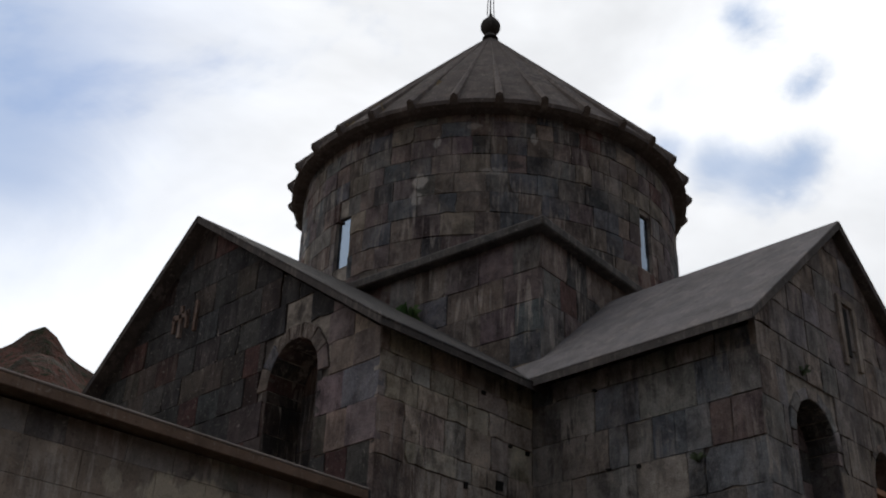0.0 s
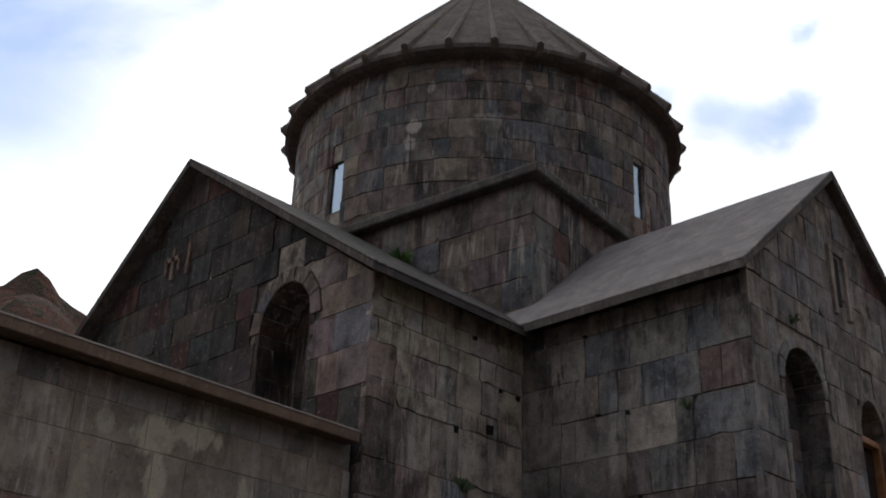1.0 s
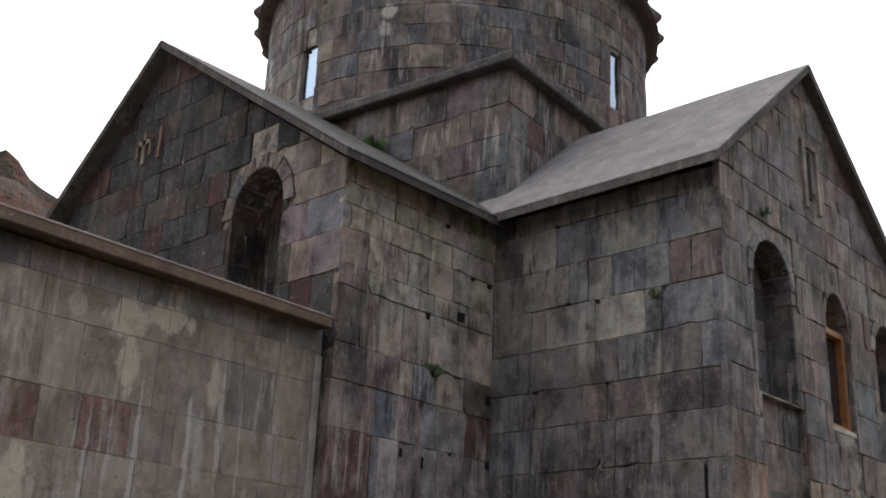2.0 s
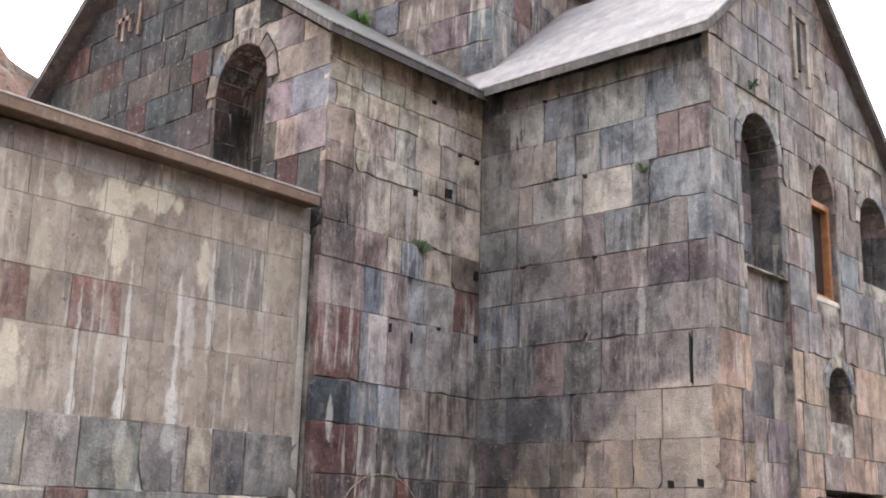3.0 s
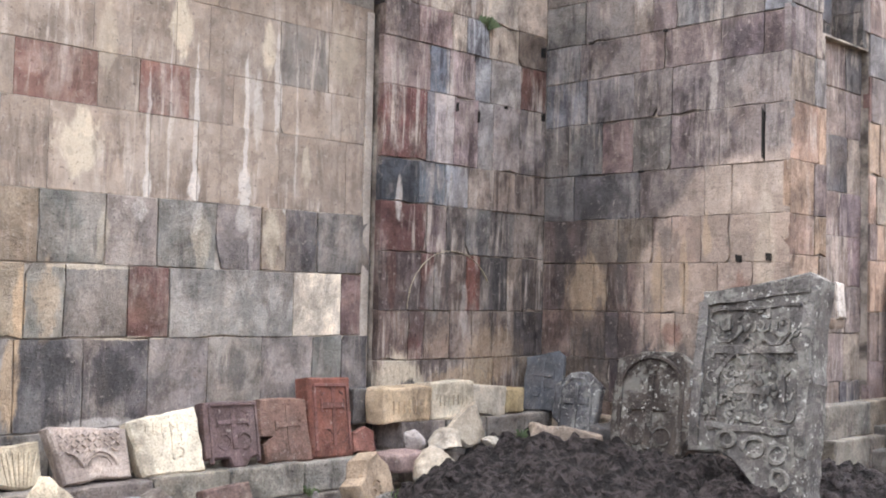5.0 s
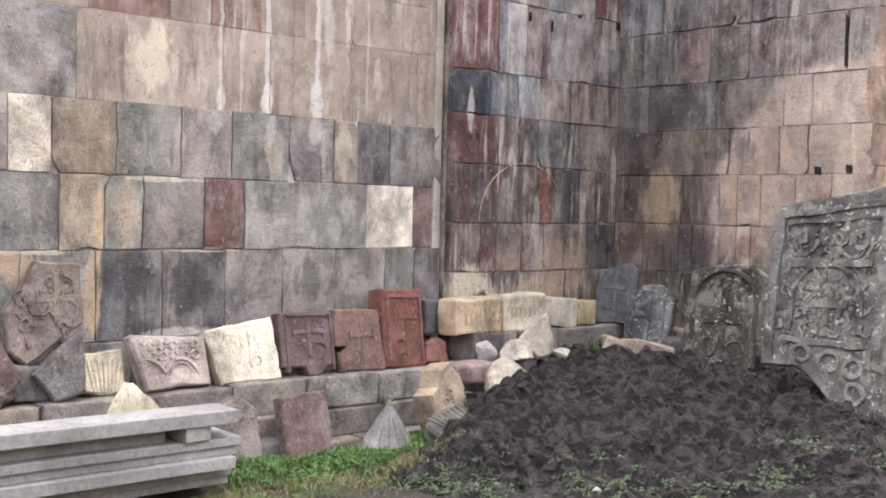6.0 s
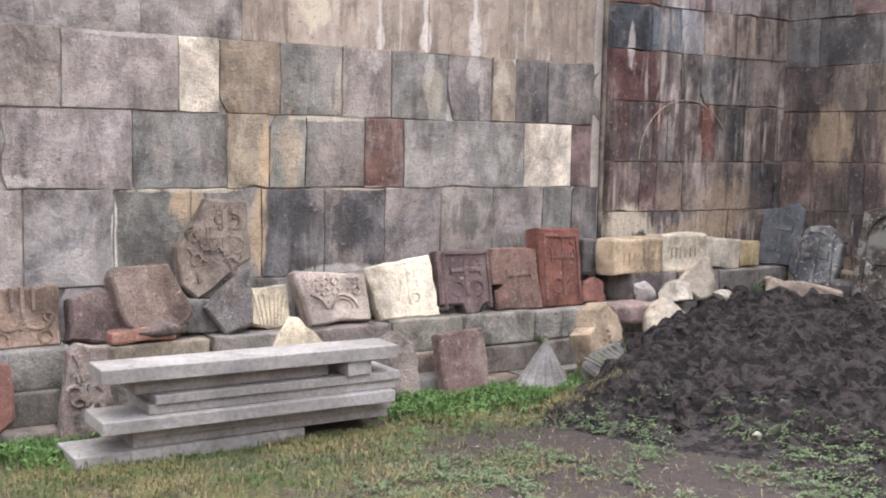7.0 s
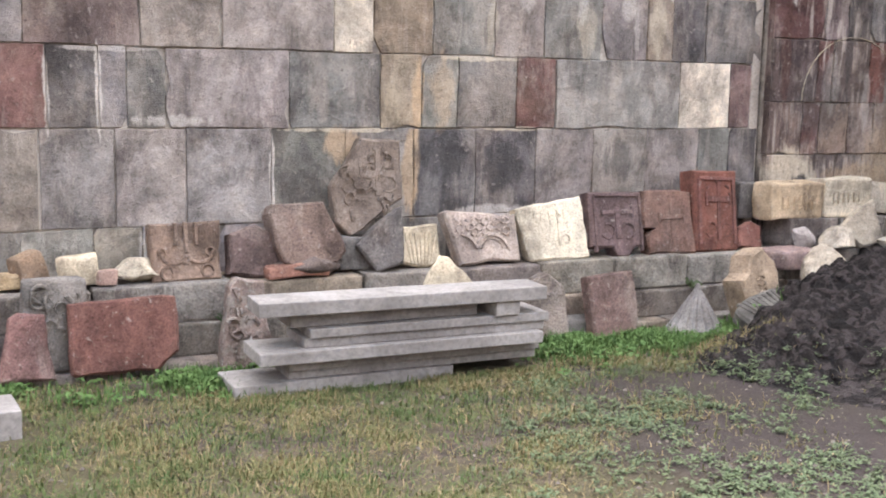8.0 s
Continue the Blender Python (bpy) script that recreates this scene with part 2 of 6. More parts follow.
CORNER_MARKS = [(4.62, 1.32, 0.30, 0.26, SOOTY, 0.6), (4.45, 1.62, 0.14, 0.22, (0.20, 0.09, 0.07), 0.5), (4.9, 1.05, 0.35, 0.22, SOOTY, 0.5), (4.30, 1.15, 0.2, 0.4, SOOTY, 0.55), (5.1, 2.1, 0.12, 0.12, SOOTY, 0.4), (5.85, 2.0, 0.35, 0.5, SOOTY, 0.35), (4.75, 2.1, 0.05, 0.2, RUSTY, 0.5), (5.98, 4.96, 0.018, 0.13, SOOTY, 0.9), (5.93, 5.02, 0.016, 0.08, SOOTY, 0.8), (5.75, 2.45, 0.35, 0.22, SOOTY, 0.6), (5.9, 1.7, 0.25, 0.3, RUSTY, 0.45), (5.2, 1.75, 0.08, 0.35, RUSTY, 0.5), (5.25, 1.1, 0.14, 0.2, SOOTY, 0.8), (5.05, 1.35, 0.1, 0.12, (0.20, 0.09, 0.07), 0.6),
                (5.6, 1.25, 0.5, 0.28, SOOTY, 0.5), (4.75, 1.25, 0.25, 0.3, SOOTY, 0.4), (5.55, 1.9, 0.06, 0.4, SOOTY, 0.55), (6.2, 2.0, 0.08, 0.7, SOOTY, 0.5), (4.95, 1.8, 0.05, 0.35, RUSTY, 0.5), (5.4, 4.2, 0.06, 0.3, CHALK, 0.4), (4.7, 3.3, 0.05, 0.3, CHALK, 0.35), (4.25, 2.0, 0.10, 0.6, CREAMY, 0.25)]
WALL_SCARRED = stone_material("scarred_tuff", 0.5, 0.24, 0.62, 0.4, 0.9, 0.0, ((7.69, 4.355, 1.686), 1.215), CORNER_MARKS, 1)
PLASTERED = stone_material("limewashed_tuff", 0.34, 0.40, 0.20, 0.2, 0.35, marks=ANNEX_MARKS, uneven=0.5, runs=1.0)
BASALT_WALL = stone_material("basalt_courses", 0.05, 0.44, 0.5, 0.26, 1.05, marks=BASE_MARKS, uneven=1.2, runs=0.25)
BASALT = stone_material("rough_basalt", 0.0, 0.30, 0.6, 0.5, 1.2, runs=0.0)
SIDE_MARKS = [(6.2, 1.62, 0.10, 0.22, CHALK, 0.45), (6.55, 1.5, 0.05, 0.25, CHALK, 0.4), (5.8, 2.35, 0.05, 0.2, CHALK, 0.7), (5.85, 0.95, 0.30, 0.24, CREAMY, 0.75), (5.95, 0.86, 0.12, 0.12, SOOTY, 0.9), (6.5, 0.9, 0.5, 0.16, RUSTY, 0.5),
              (6.9, 1.15, 0.4, 0.25, RUSTY, 0.35), (6.9, 1.6, 0.06, 0.5, SOOTY, 0.6), (6.35, 1.9, 0.05, 0.5, SOOTY, 0.6), (7.2, 1.4, 0.07, 0.6, SOOTY, 0.55), (5.75, 1.9, 0.06, 0.6, (0.10, 0.05, 0.04), 0.6), (6.1, 1.5, 0.3, 0.3, SOOTY, 0.5), (5.85, 3.9, 0.16, 0.7, SOOTY, 0.4), (6.6, 4.2, 0.05, 0.4, CHALK, 0.5), (6.35, 3.2, 0.04, 0.3, CHALK, 0.5)]
DRUM_STONE = stone_material("drum_tuff", 0.42, 0.34, 0.5, 0.35, 0.7, marks=[(7.86, 8.78, 0.05, 0.12, CHALK, 0.85), (7.84, 8.55, 0.04, 0.12, CHALK, 0.7), (7.95, 9.3, 0.03, 0.1, CHALK, 0.6), (8.35, 8.85, 0.12, 0.06, CHALK, 0.45), (8.75, 9.35, 0.04, 0.09, CHALK, 0.6), (8.2, 9.5, 0.06, 0.06, CHALK, 0.4), (8.55, 8.95, 0.1, 0.07, SOOTY, 0.7)])
WALL_SIDE = stone_material("tuff_with_runs", 0.66, 0.48, 0.52, 0.4, 0.9, marks=SIDE_MARKS)
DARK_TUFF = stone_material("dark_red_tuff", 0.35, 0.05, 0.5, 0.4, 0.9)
CARVED = stone_material("carved_stone", 0.0, 0.12, 0.45, 0.45, 0.9, runs=0.0)
LICHENED = stone_material("lichened_stone", 0.0, 0.10, 0.6, 0.5, 1.2, 0.42, runs=0.0)
ROOF_STONE = stone_material("roof_slab", 0.05, 0.10, 0.14, 0.2, 0.25, uneven=0.35)
MORTAR = plain_material("mortar", (0.085, 0.072, 0.064), (0.46, 0.40, 0.34), 4.2)
PALE_MORTAR = plain_material("white_mortar", (0.15, 0.13, 0.112), (0.60, 0.54, 0.47), 3.0)
LIME = plain_material("lime", (0.62, 0.57, 0.50), (0.42, 0.37, 0.31), 9.0)
PATCH = plain_material("old_plaster", (0.50, 0.44, 0.32), (0.34, 0.29, 0.21), 7.0)
CONCRETE = plain_material("concrete", (0.33, 0.305, 0.285), (0.20, 0.182, 0.17), 2.6, 0.9, 0.15, 0.006, 38.0)
# near-black colour that paints the shade inside openings and holes
DARK = plain_material("opening_shade", (0.012, 0.011, 0.010), (0.02, 0.018, 0.016), 5.0)

# ---- helpers for meshes ----


def part(name, bm, mat, parent=None, label=""):
    """Links a bmesh as one mesh object under a thing or a part."""
    me = bpy.data.meshes.new(name)
    bm.to_mesh(me)
    bm.free()
    me.materials.append(mat)
    ob = new(name, me)
    ob.parent = parent
    if label:
        ob["label"] = label
    return ob


def empty(name, at=(0, 0, 0), turn=0.0):
    ob = new(name)
    ob.empty_display_size = 0.2
    ob.matrix_basis = pose(*at, 0, 0, turn)
    return ob


def rough_up(bm, amount, scale, seed):
    off = Vector((seed * 7.3, seed * 3.1, seed * 1.7))
    for v in bm.verts:
        v.co += noise.noise_vector(v.co * scale + off) * amount


def box_bm(w, d, h, bevel=0.01, cuts=0, rough=0.0, seed=0, scale=6.0):
    """A bevelled box standing on z = 0, centred in x and y."""
    bm = bmesh.new()
    bmesh.ops.create_cube(bm, size=1, matrix=Matrix.Translation((0, 0, h / 2)) @ Matrix.Diagonal((w, d, h, 1)))
    if bevel:
        bmesh.ops.bevel(bm, geom=bm.edges[:], offset=bevel, segments=2, profile=0.6, affect="EDGES")
    if cuts:
        bmesh.ops.subdivide_edges(bm, edges=[e for e in bm.edges if e.calc_length() > 0.08], cuts=cuts, use_grid_fill=True)
    if rough:
        rough_up(bm, rough, scale, seed)
    return bm


def slab_bm(outline, to, d0, d1, holes=()):
    """A slab with holes from 2D outlines; to(u, v, d) gives the place."""
    bm = bmesh.new()
    edges = []
    for loop in (outline, *holes):
        vs = [bm.verts.new(to(u, v, d0)) for u, v in loop]
        edges += [bm.edges.new((vs[i], vs[(i + 1) % len(vs)])) for i in range(len(vs))]
    bmesh.ops.triangle_fill(bm, use_beauty=True, use_dissolve=False, edges=edges)
    faces = bm.faces[:]
    ext = bmesh.ops.extrude_face_region(bm, geom=faces, use_keep_orig=True)
    o = Vector(to(0, 0, d1)) - Vector(to(0, 0, d0))
    bmesh.ops.translate(bm, vec=o, verts=[g for g in ext["geom"] if isinstance(g, bmesh.types.BMVert)])
    bmesh.ops.recalc_face_normals(bm, faces=bm.faces[:])
    return bm


def clip(poly, planes):
    """Keeps the part of a convex polygon where a*u + b*v <= c, for each (a, b, c)."""
    for a, b, c in planes:
        out = []
        for i, p in enumerate(poly):
            q = poly[(i + 1) % len(poly)]
            sp, sq = a * p[0] + b * p[1] - c, a * q[0] + b * q[1] - c
            if sp <= 0:
                out.append(p)
            if sp * sq < 0:
                k = sp / (sp - sq)
                out.append((p[0] + k * (q[0] - p[0]), p[1] + k * (q[1] - p[1])))
        poly = out
        if len(poly) < 3:
            return []
    return poly


def area(poly):
    return abs(sum(p[0] * q[1] - q[0] * p[1] for p, q in zip(poly, poly[1:] + poly[:1]))) / 2


def stone_piece(poly, to, proud, chamfer, wear, rng, mat, color, parent, name="stone", bites=0.0):
    """One squared stone: its outline set back round the joint, worn edges and a slightly uneven face."""
    cu, cv = sum(p[0] for p in poly) / len(poly), sum(p[1] for p in poly) / len(poly)
    ring = []
    for i, p in enumerate(poly):
        q = poly[(i + 1) % len(poly)]
        ring.append((p[0] + rng.uniform(-wear, wear), p[1] + rng.uniform(-wear, wear)))
        n = min(5, round(math.dist(p, q) / 0.10))
        bite = rng.randrange(1, n) if n > 1 and rng.random() < bites else 0
        for k in range(1, n):
            f = k / n
            u, v = p[0] + f * (q[0] - p[0]) + rng.uniform(-wear, wear), p[1] + f * (q[1] - p[1]) + rng.uniform(-wear, wear)
            if k == bite:
                deep = rng.uniform(0.008, 0.026) / max(math.hypot(cu - u, cv - v), 0.05)
                u, v = u + (cu - u) * deep, v + (cv - v) * deep
            ring.append((u, v))
    inner = []
    for u, v in ring:
        du, dv = cu - u, cv - v
        s = chamfer * rng.uniform(0.6, 1.5) / max(math.hypot(du, dv), 0.01)
        inner.append((u + du * s, v + dv * s))
    n = len(ring)
    verts = [to(u, v, -0.06) for u, v in ring] + [to(u, v, proud - chamfer * 0.8) for u, v in ring]
    verts += [to(u, v, proud + rng.uniform(-0.002, 0.002)) for u, v in inner] + [to(cu, cv, proud + rng.uniform(-0.002, 0.006))]
    faces = []
    for k in (0, n):
        faces += [(k + i, k + (i + 1) % n, k + n + (i + 1) % n, k + n + i) for i in range(n)]
    faces += [(2 * n + i, 2 * n + (i + 1) % n, 3 * n) for i in range(n)]
    a, b, c = (Vector(verts[i]) for i in faces[-1])
    out = Vector(to(cu, cv, 1)) - Vector(to(cu, cv, 0))
    if (b - a).cross(c - a).dot(out) < 0:
        faces = [f[::-1] for f in faces]
    me = bpy.data.meshes.new(name)
    me.from_pydata(verts, [], faces)
    me.materials.append(mat)
    ob = new(name, me)
    ob.parent = parent
    ob.color = (*color, 1)
    return ob


def tint(rng, palette, spread=0.12):
    total = sum(w for w, _ in palette)
    r = rng.uniform(0, total)
    for w, c in palette:
        r -= w
        if r <= 0:
            break
    k = 1 + rng.uniform(-spread, spread)
    return tuple(max(0.01, v * k * (1 + rng.uniform(-0.04, 0.04))) for v in c)


def spans(u0, u1, cuts):
    """The stretches of u0..u1 left by cutting out the (a, b) pairs."""
    out = [(u0, u1)]
    for a, b in cuts:
        out = [s for l, r in out for s in ((l, min(r, a)), (max(l, b), r)) if s[1] - s[0] > 0.03]
    return out


def masonry(parent, to, levels, u0, u1, palette, seed, mat=None, joints=None, special=None, holes=(), planes=(), lengths=(0.28, 0.62), gap=0.004, chamfer=0.0035, wear=0.003, proud=(-0.005, 0.007), mats=None, bites=0.08):
    """Courses of stones between the levels; joints: by course, fixed upright joints; special: (course, nth) -> colour;
    holes: functions v0, v1 -> (a, b) to be left free, or None."""
    rng, uneven = random.Random(seed), random.Random(seed + 900)
    joints, special = joints or {}, special or {}
    for row, (v0, v1) in enumerate(zip(levels, levels[1:])):
        if row in joints:
            us = [u0, *[u for u in joints[row] if u0 < u < u1], u1]
        else:
            us = [u0]
            while us[-1] < u1 - lengths[0] * 0.5:
                us.append(us[-1] + rng.uniform(*lengths) * min(1.25, max(0.75, (v1 - v0) / 0.36)))
            us[-1] = u1
        wide, edge, worn, out, chips = (v(row) if callable(v) else v for v in (gap, chamfer, wear, proud, bites))
        free = [h(v0, v1) for h in holes]
        free = [f for f in free if f]
        for k, (a, b) in enumerate(zip(us, us[1:])):
            color = special.get((row, k)) or tint(rng, palette(row, (a + b) / 2) if callable(palette) else palette)
            use = mats(row, k, a, b) if mats else mat
            for l, r in spans(a, b, free):
                g = [wide * 0.5 * (0.5 + 2.2 * uneven.random() ** 2) for _ in range(8)]
                poly = clip([(l + g[0], v0 + g[1]), (r - g[2], v0 + g[3]), (r - g[4], v1 - g[5]), (l + g[6], v1 - g[7])], planes)
                if len(poly) == 4 and rng.random() < 0.05 + 2.0 * chips:
                    cu, cv, s = rng.choice((-1, 1)), rng.choice((-1, 1)), rng.uniform(0.25, 0.8)
                    pu, pv = (r if cu > 0 else l), (v1 if cv > 0 else v0)
                    poly = clip(poly, [(cu, cv * s, cu * pu + cv * s * pv - rng.uniform(0.014, 0.055))])
                if len(poly) >= 3 and area(poly) > 0.003:
                    stone_piece(poly, to, rng.uniform(*out), edge, worn, rng, use, color, parent, bites=chips)


def arch_loop(u0, u1, v0, spring, rise, n=10, pointed=False):
    """Outline of an opening with a round (or slightly pointed) head."""
    c, r = (u0 + u1) / 2, (u1 - u0) / 2
    pts = [(u0, v0), (u1, v0)]
    for i in range(n + 1):
        a = math.pi * i / n
        pts.append((c + r * math.cos(a), spring + rise * (math.sin(a) if not pointed else math.sin(a) ** 0.8)))
    return pts


def arch_free(u0, u1, v0, spring, rise, ring=0.0):
    """The stretch that an arched opening, with its ring of voussoirs, takes out of a course."""
    c, r = (u0 + u1) / 2, (u1 - u0) / 2

    def free(a, b):
        if b <= v0 + 0.02 or a >= spring + rise + ring:
            return None
        if a < spring:
            return (u0 - (ring if b > spring else 0), u1 + (ring if b > spring else 0))
        k = max(0.0, 1 - ((a - spring) / (rise + ring)) ** 2)
        w = (r + ring) * math.sqrt(k)
        return (c - w, c + w)
    return free


def voussoirs(parent, to, u0, u1, spring, rise, ring, count, palette, seed, mat, proud=0.006):
    rng = random.Random(seed)
    c, r = (u0 + u1) / 2, (u1 - u0) / 2
    for i in range(count):
        poly = []
        a0, a1 = math.pi * (i + 0.03) / count, math.pi * (i + 0.97) / count
        for a, k in ((a0, 0), (a1, 0), (a1, ring), (a0, ring)):
            poly.append((c + (r + k) * math.cos(a), spring + (rise + k) * math.sin(a)))
        stone_piece(poly, to, proud, 0.006, 0.002, rng, mat, tint(rng, palette), parent, "voussoir")

# ---- ground and distance ----
X1, X2, Y1, Y2, YA = 5.62, 7.544, 6.40, 4.045, 6.52


def ground_height(x, y):
    """Yard with a little unevenness, and the heap of dark soil in the corner by the walls."""
    return 0.02 * noise.noise(Vector((x * 0.9, y * 0.9, 3.0))) + 0.012 * noise.noise(Vector((x * 3.0, y * 3.0, 8.0)))


def ground():
    bm = bmesh.new()
    line = sorted({round(-3 + 0.125 * i, 3) for i in range(105)} | {-3000, -800, -250, -80, -30, -12, -6, 13, 16, 22, 40, 90, 260, 800, 3000})
    grid = [[bm.verts.new((x, y, ground_height(x, y) if -3 <= x <= 10 and -3 <= y <= 10 else 0.0)) for x in line] for y in line]
    for r0, r1 in zip(grid, grid[1:]):
        for i in range(len(line) - 1):
            bm.faces.new((r0[i], r0[i + 1], r1[i + 1], r1[i]))
    m, nt, p = material("yard_ground", 0.95)
    pos = nt.nodes.new("ShaderNodeNewGeometry").outputs["Position"]
    n1, n2, n3 = noise_tex(nt, pos, 1.3, 5.0, 0.6, 0.5), noise_tex(nt, pos, 9.0, 6.0, 0.65), noise_tex(nt, pos, 70.0, 5.0, 0.7)
    col = mix(nt, ramp(nt, n2, 0.3, 0.7), (0.045, 0.034, 0.028), (0.115, 0.086, 0.067))
    col = mix(nt, maths(nt, "MULTIPLY", ramp(nt, n1, 0.44, 0.6), 0.6), col, (0.09, 0.08, 0.036))
    spread = node(nt, "ShaderNodeVectorMath")
    spread.operation = "DISTANCE"
    nt.links.new(vmath(nt, "ADD", pos, vmath(nt, "MULTIPLY", node(nt, "ShaderNodeTexNoise", Vector=pos, Scale=1.4, Detail=6.0).outputs["Color"], (1.6, 1.6, 0.0))), spread.inputs[0])
    spread.inputs[1].default_value = (6.8, 4.9, 0.0)
    col = mix(nt, maths(nt, "MULTIPLY", maths(nt, "SUBTRACT", 1.0, ramp(nt, spread.outputs["Value"], 2.6, 3.9)), 0.85), col, (0.045, 0.035, 0.033))
    col = mix(nt, 0.5, col, mix(nt, 1.0, col, ramp(nt, n3, 0.2, 0.65), "MULTIPLY"))
    nt.links.new(col, p.inputs["Base Color"])
    bump(nt, p, maths(nt, "ADD", n2, n3), 0.8, 0.02)
    for f in bm.faces:
        f.smooth = True
    tagged(part("ground", bm, m), "trodden earth yard with thin dry grass", "ground", kind="structure")


ground()


def mountain():
    """Steep rocky hills round the valley."""
    bm = bmesh.new()
    rings, steps = 24, 520
    rows = []
    for j in range(rings + 1):
        k = j / rings
        r = 150 + 330 * k
        row = []
        for i in range(steps):
            a = 2 * math.pi * i / steps
            deg = math.degrees(a)
            top = 12.75 + 0.8 * math.sin(3 * a + 1.0) + 8.3 * math.exp(-((deg - 70) / 20) ** 4) + 2.3 * math.exp(-((deg - 66.4) / 2.5) ** 2) + 4.6 * math.exp(-((deg - 18) / 6.0) ** 2)
            h = math.tan(radians(top)) * 480 * (k ** 1.25)
            n = noise.fractal(Vector((math.cos(a) * r, math.sin(a) * r, 0)) * 0.022, 0.7, 2.1, 6)
            row.append(bm.verts.new((math.cos(a) * r, math.sin(a) * r, h + n * (3.5 + 3.5 * k) * min(1, j) - 1.0)))
        rows.append(row)
    for r0, r1 in zip(rows, rows[1:]):
        for i in range(steps):
            bm.faces.new((r0[i], r0[(i + 1) % steps], r1[(i + 1) % steps], r1[i]))
    m, nt, p = material("hillside", 1.0)
    pos = nt.nodes.new("ShaderNodeNewGeometry").outputs["Position"]
    n1, n2 = noise_tex(nt, pos, 0.06, 7.0, 0.65), noise_tex(nt, pos, 0.22, 6.0, 0.7)
    col = mix(nt, ramp(nt, n1, 0.4, 0.62), (0.15, 0.062, 0.042), (0.075, 0.055, 0.04))
    col = mix(nt, ramp(nt, n2, 0.50, 0.60), col, (0.04, 0.045, 0.02))
    nt.links.new(col, p.inputs["Base Color"])
    bump(nt, p, maths(nt, "ADD", n1, maths(nt, "MULTIPLY", n2, 0.6)), 1.0, 9.0)
    tagged(part("backdrop", bm, m), "steep reddish rocky hillside with green shrubs", "hill", kind="structure")


mountain()

# ---- walls ----


def on_y(y0):
    return lambda u, v, d: (u, y0 - d, v)


def on_x(x0):
    return lambda u, v, d: (x0 - d, u, v)


GREY, DGREY, BLUE = (0.235, 0.22, 0.21), (0.125, 0.12, 0.12), (0.185, 0.19, 0.205)
PURPLE, RED, TAN, BROWN, WHITE = (0.225, 0.175, 0.172), (0.185, 0.10, 0.088), (0.36, 0.295, 0.24), (0.26, 0.205, 0.175), (0.66, 0.58, 0.47)
WASH = (0.315, 0.254, 0.206)
UPPER = [(2.4, BROWN), (2.6, GREY), (2.2, PURPLE), (1.0, TAN), (1.5, BLUE), (0.35, RED), (0.8, DGREY)]
GABLE_MIX = [(2.0, BROWN), (1.6, PURPLE), (0.9, RED), (1.6, DGREY), (1.3, BLUE), (0.6, TAN), (1, GREY)]
BASALTS = [(4, (0.275, 0.25, 0.228)), (2, (0.20, 0.186, 0.172)), (1, (0.15, 0.142, 0.136)), (0.8, (0.25, 0.212, 0.178))]

SOOTY_BASALTS = [(3, (0.185, 0.17, 0.158)), (2, (0.15, 0.138, 0.13)), (1, (0.215, 0.188, 0.162))]


def wall(name, bm, label, core=None):
    ob = part(name, bm, core or MORTAR)
    return tagged(ob, label, "wall", kind="structure")


def rect(u0, u1, v0, v1):
    return [(u0, v0), (u1, v0), (u1, v1), (u0, v1)]


# annex wall beside the yard
ANNEX_TOP = 4.0
annex = wall("wall_annex", slab_bm(rect(-5.0, X1 - 0.005, -0.3, ANNEX_TOP), on_y(YA), -0.55, -0.005), "low annex wall of limewashed tuff over grey basalt courses", PALE_MORTAR)
annex_rows = [0.0, 0.35, 0.73, 1.295, 1.755, 2.205, 2.75, 3.10, 3.555, 3.81, ANNEX_TOP]
annex_joints = {
    1: [-0.4, 0.1, 0.5, 0.89, 1.16, 1.6, 2.1, 2.6, 3.1, 3.6, 4.1, 4.6, 5.1],
    2: [-0.5, 0.1, 0.61, 1.02, 1.42, 1.93, 2.40, 2.86, 3.30, 3.75, 4.20, 4.64, 5.09, 5.36],
    3: [-0.3, 0.3, 0.66, 0.94, 1.09, 1.31, 2.04, 2.63, 2.91, 3.16, 3.59, 3.89, 4.90, 5.35],
    4: [-0.6, 0.0, 0.55, 1.17, 1.64, 2.32, 2.58, 2.98, 3.42, 3.79, 4.24, 4.61, 4.82, 5.11],
    5: [0.2, 0.9, 1.5, 2.1, 2.73, 3.03, 3.72, 4.08, 4.75, 5.37],
    6: [0.8, 1.5, 2.2, 2.8, 3.34, 3.63, 4.0, 4.35, 4.75, 5.22],
    7: [0.9, 1.5, 2.1, 2.7, 3.3, 3.57, 3.89, 4.15, 4.74, 5.18],
    8: [0.8, 1.6, 2.4, 2.9, 3.26, 3.81, 4.21, 4.68, 5.2],
}
annex_special = {(3, 1): RED, (3, 2): RED, (3, 3): (0.12, 0.11, 0.105), (3, 11): (0.15, 0.075, 0.065), (3, 13): WHITE, (3, 14): (0.21, 0.14, 0.13), (3, 8): (0.30, 0.245, 0.18), (4, 3): (0.16, 0.12, 0.11),
                 (4, 6): WHITE, (4, 7): (0.24, 0.19, 0.14), (4, 12): (0.36, 0.29, 0.22), (4, 13): (0.13, 0.12, 0.12), (2, 8): (0.13, 0.125, 0.125), (2, 9): (0.11, 0.10, 0.10),
                 (6, 4): (0.20, 0.115, 0.095), (6, 6): (0.20, 0.11, 0.09), (7, 9): (0.2, 0.18, 0.16), (6, 7): (0.25, 0.20, 0.165)}


def annex_mats(row, k, a, b):
    return PLASTERED if row >= 6 or (row == 5 and a > 2.6) else BASALT_WALL


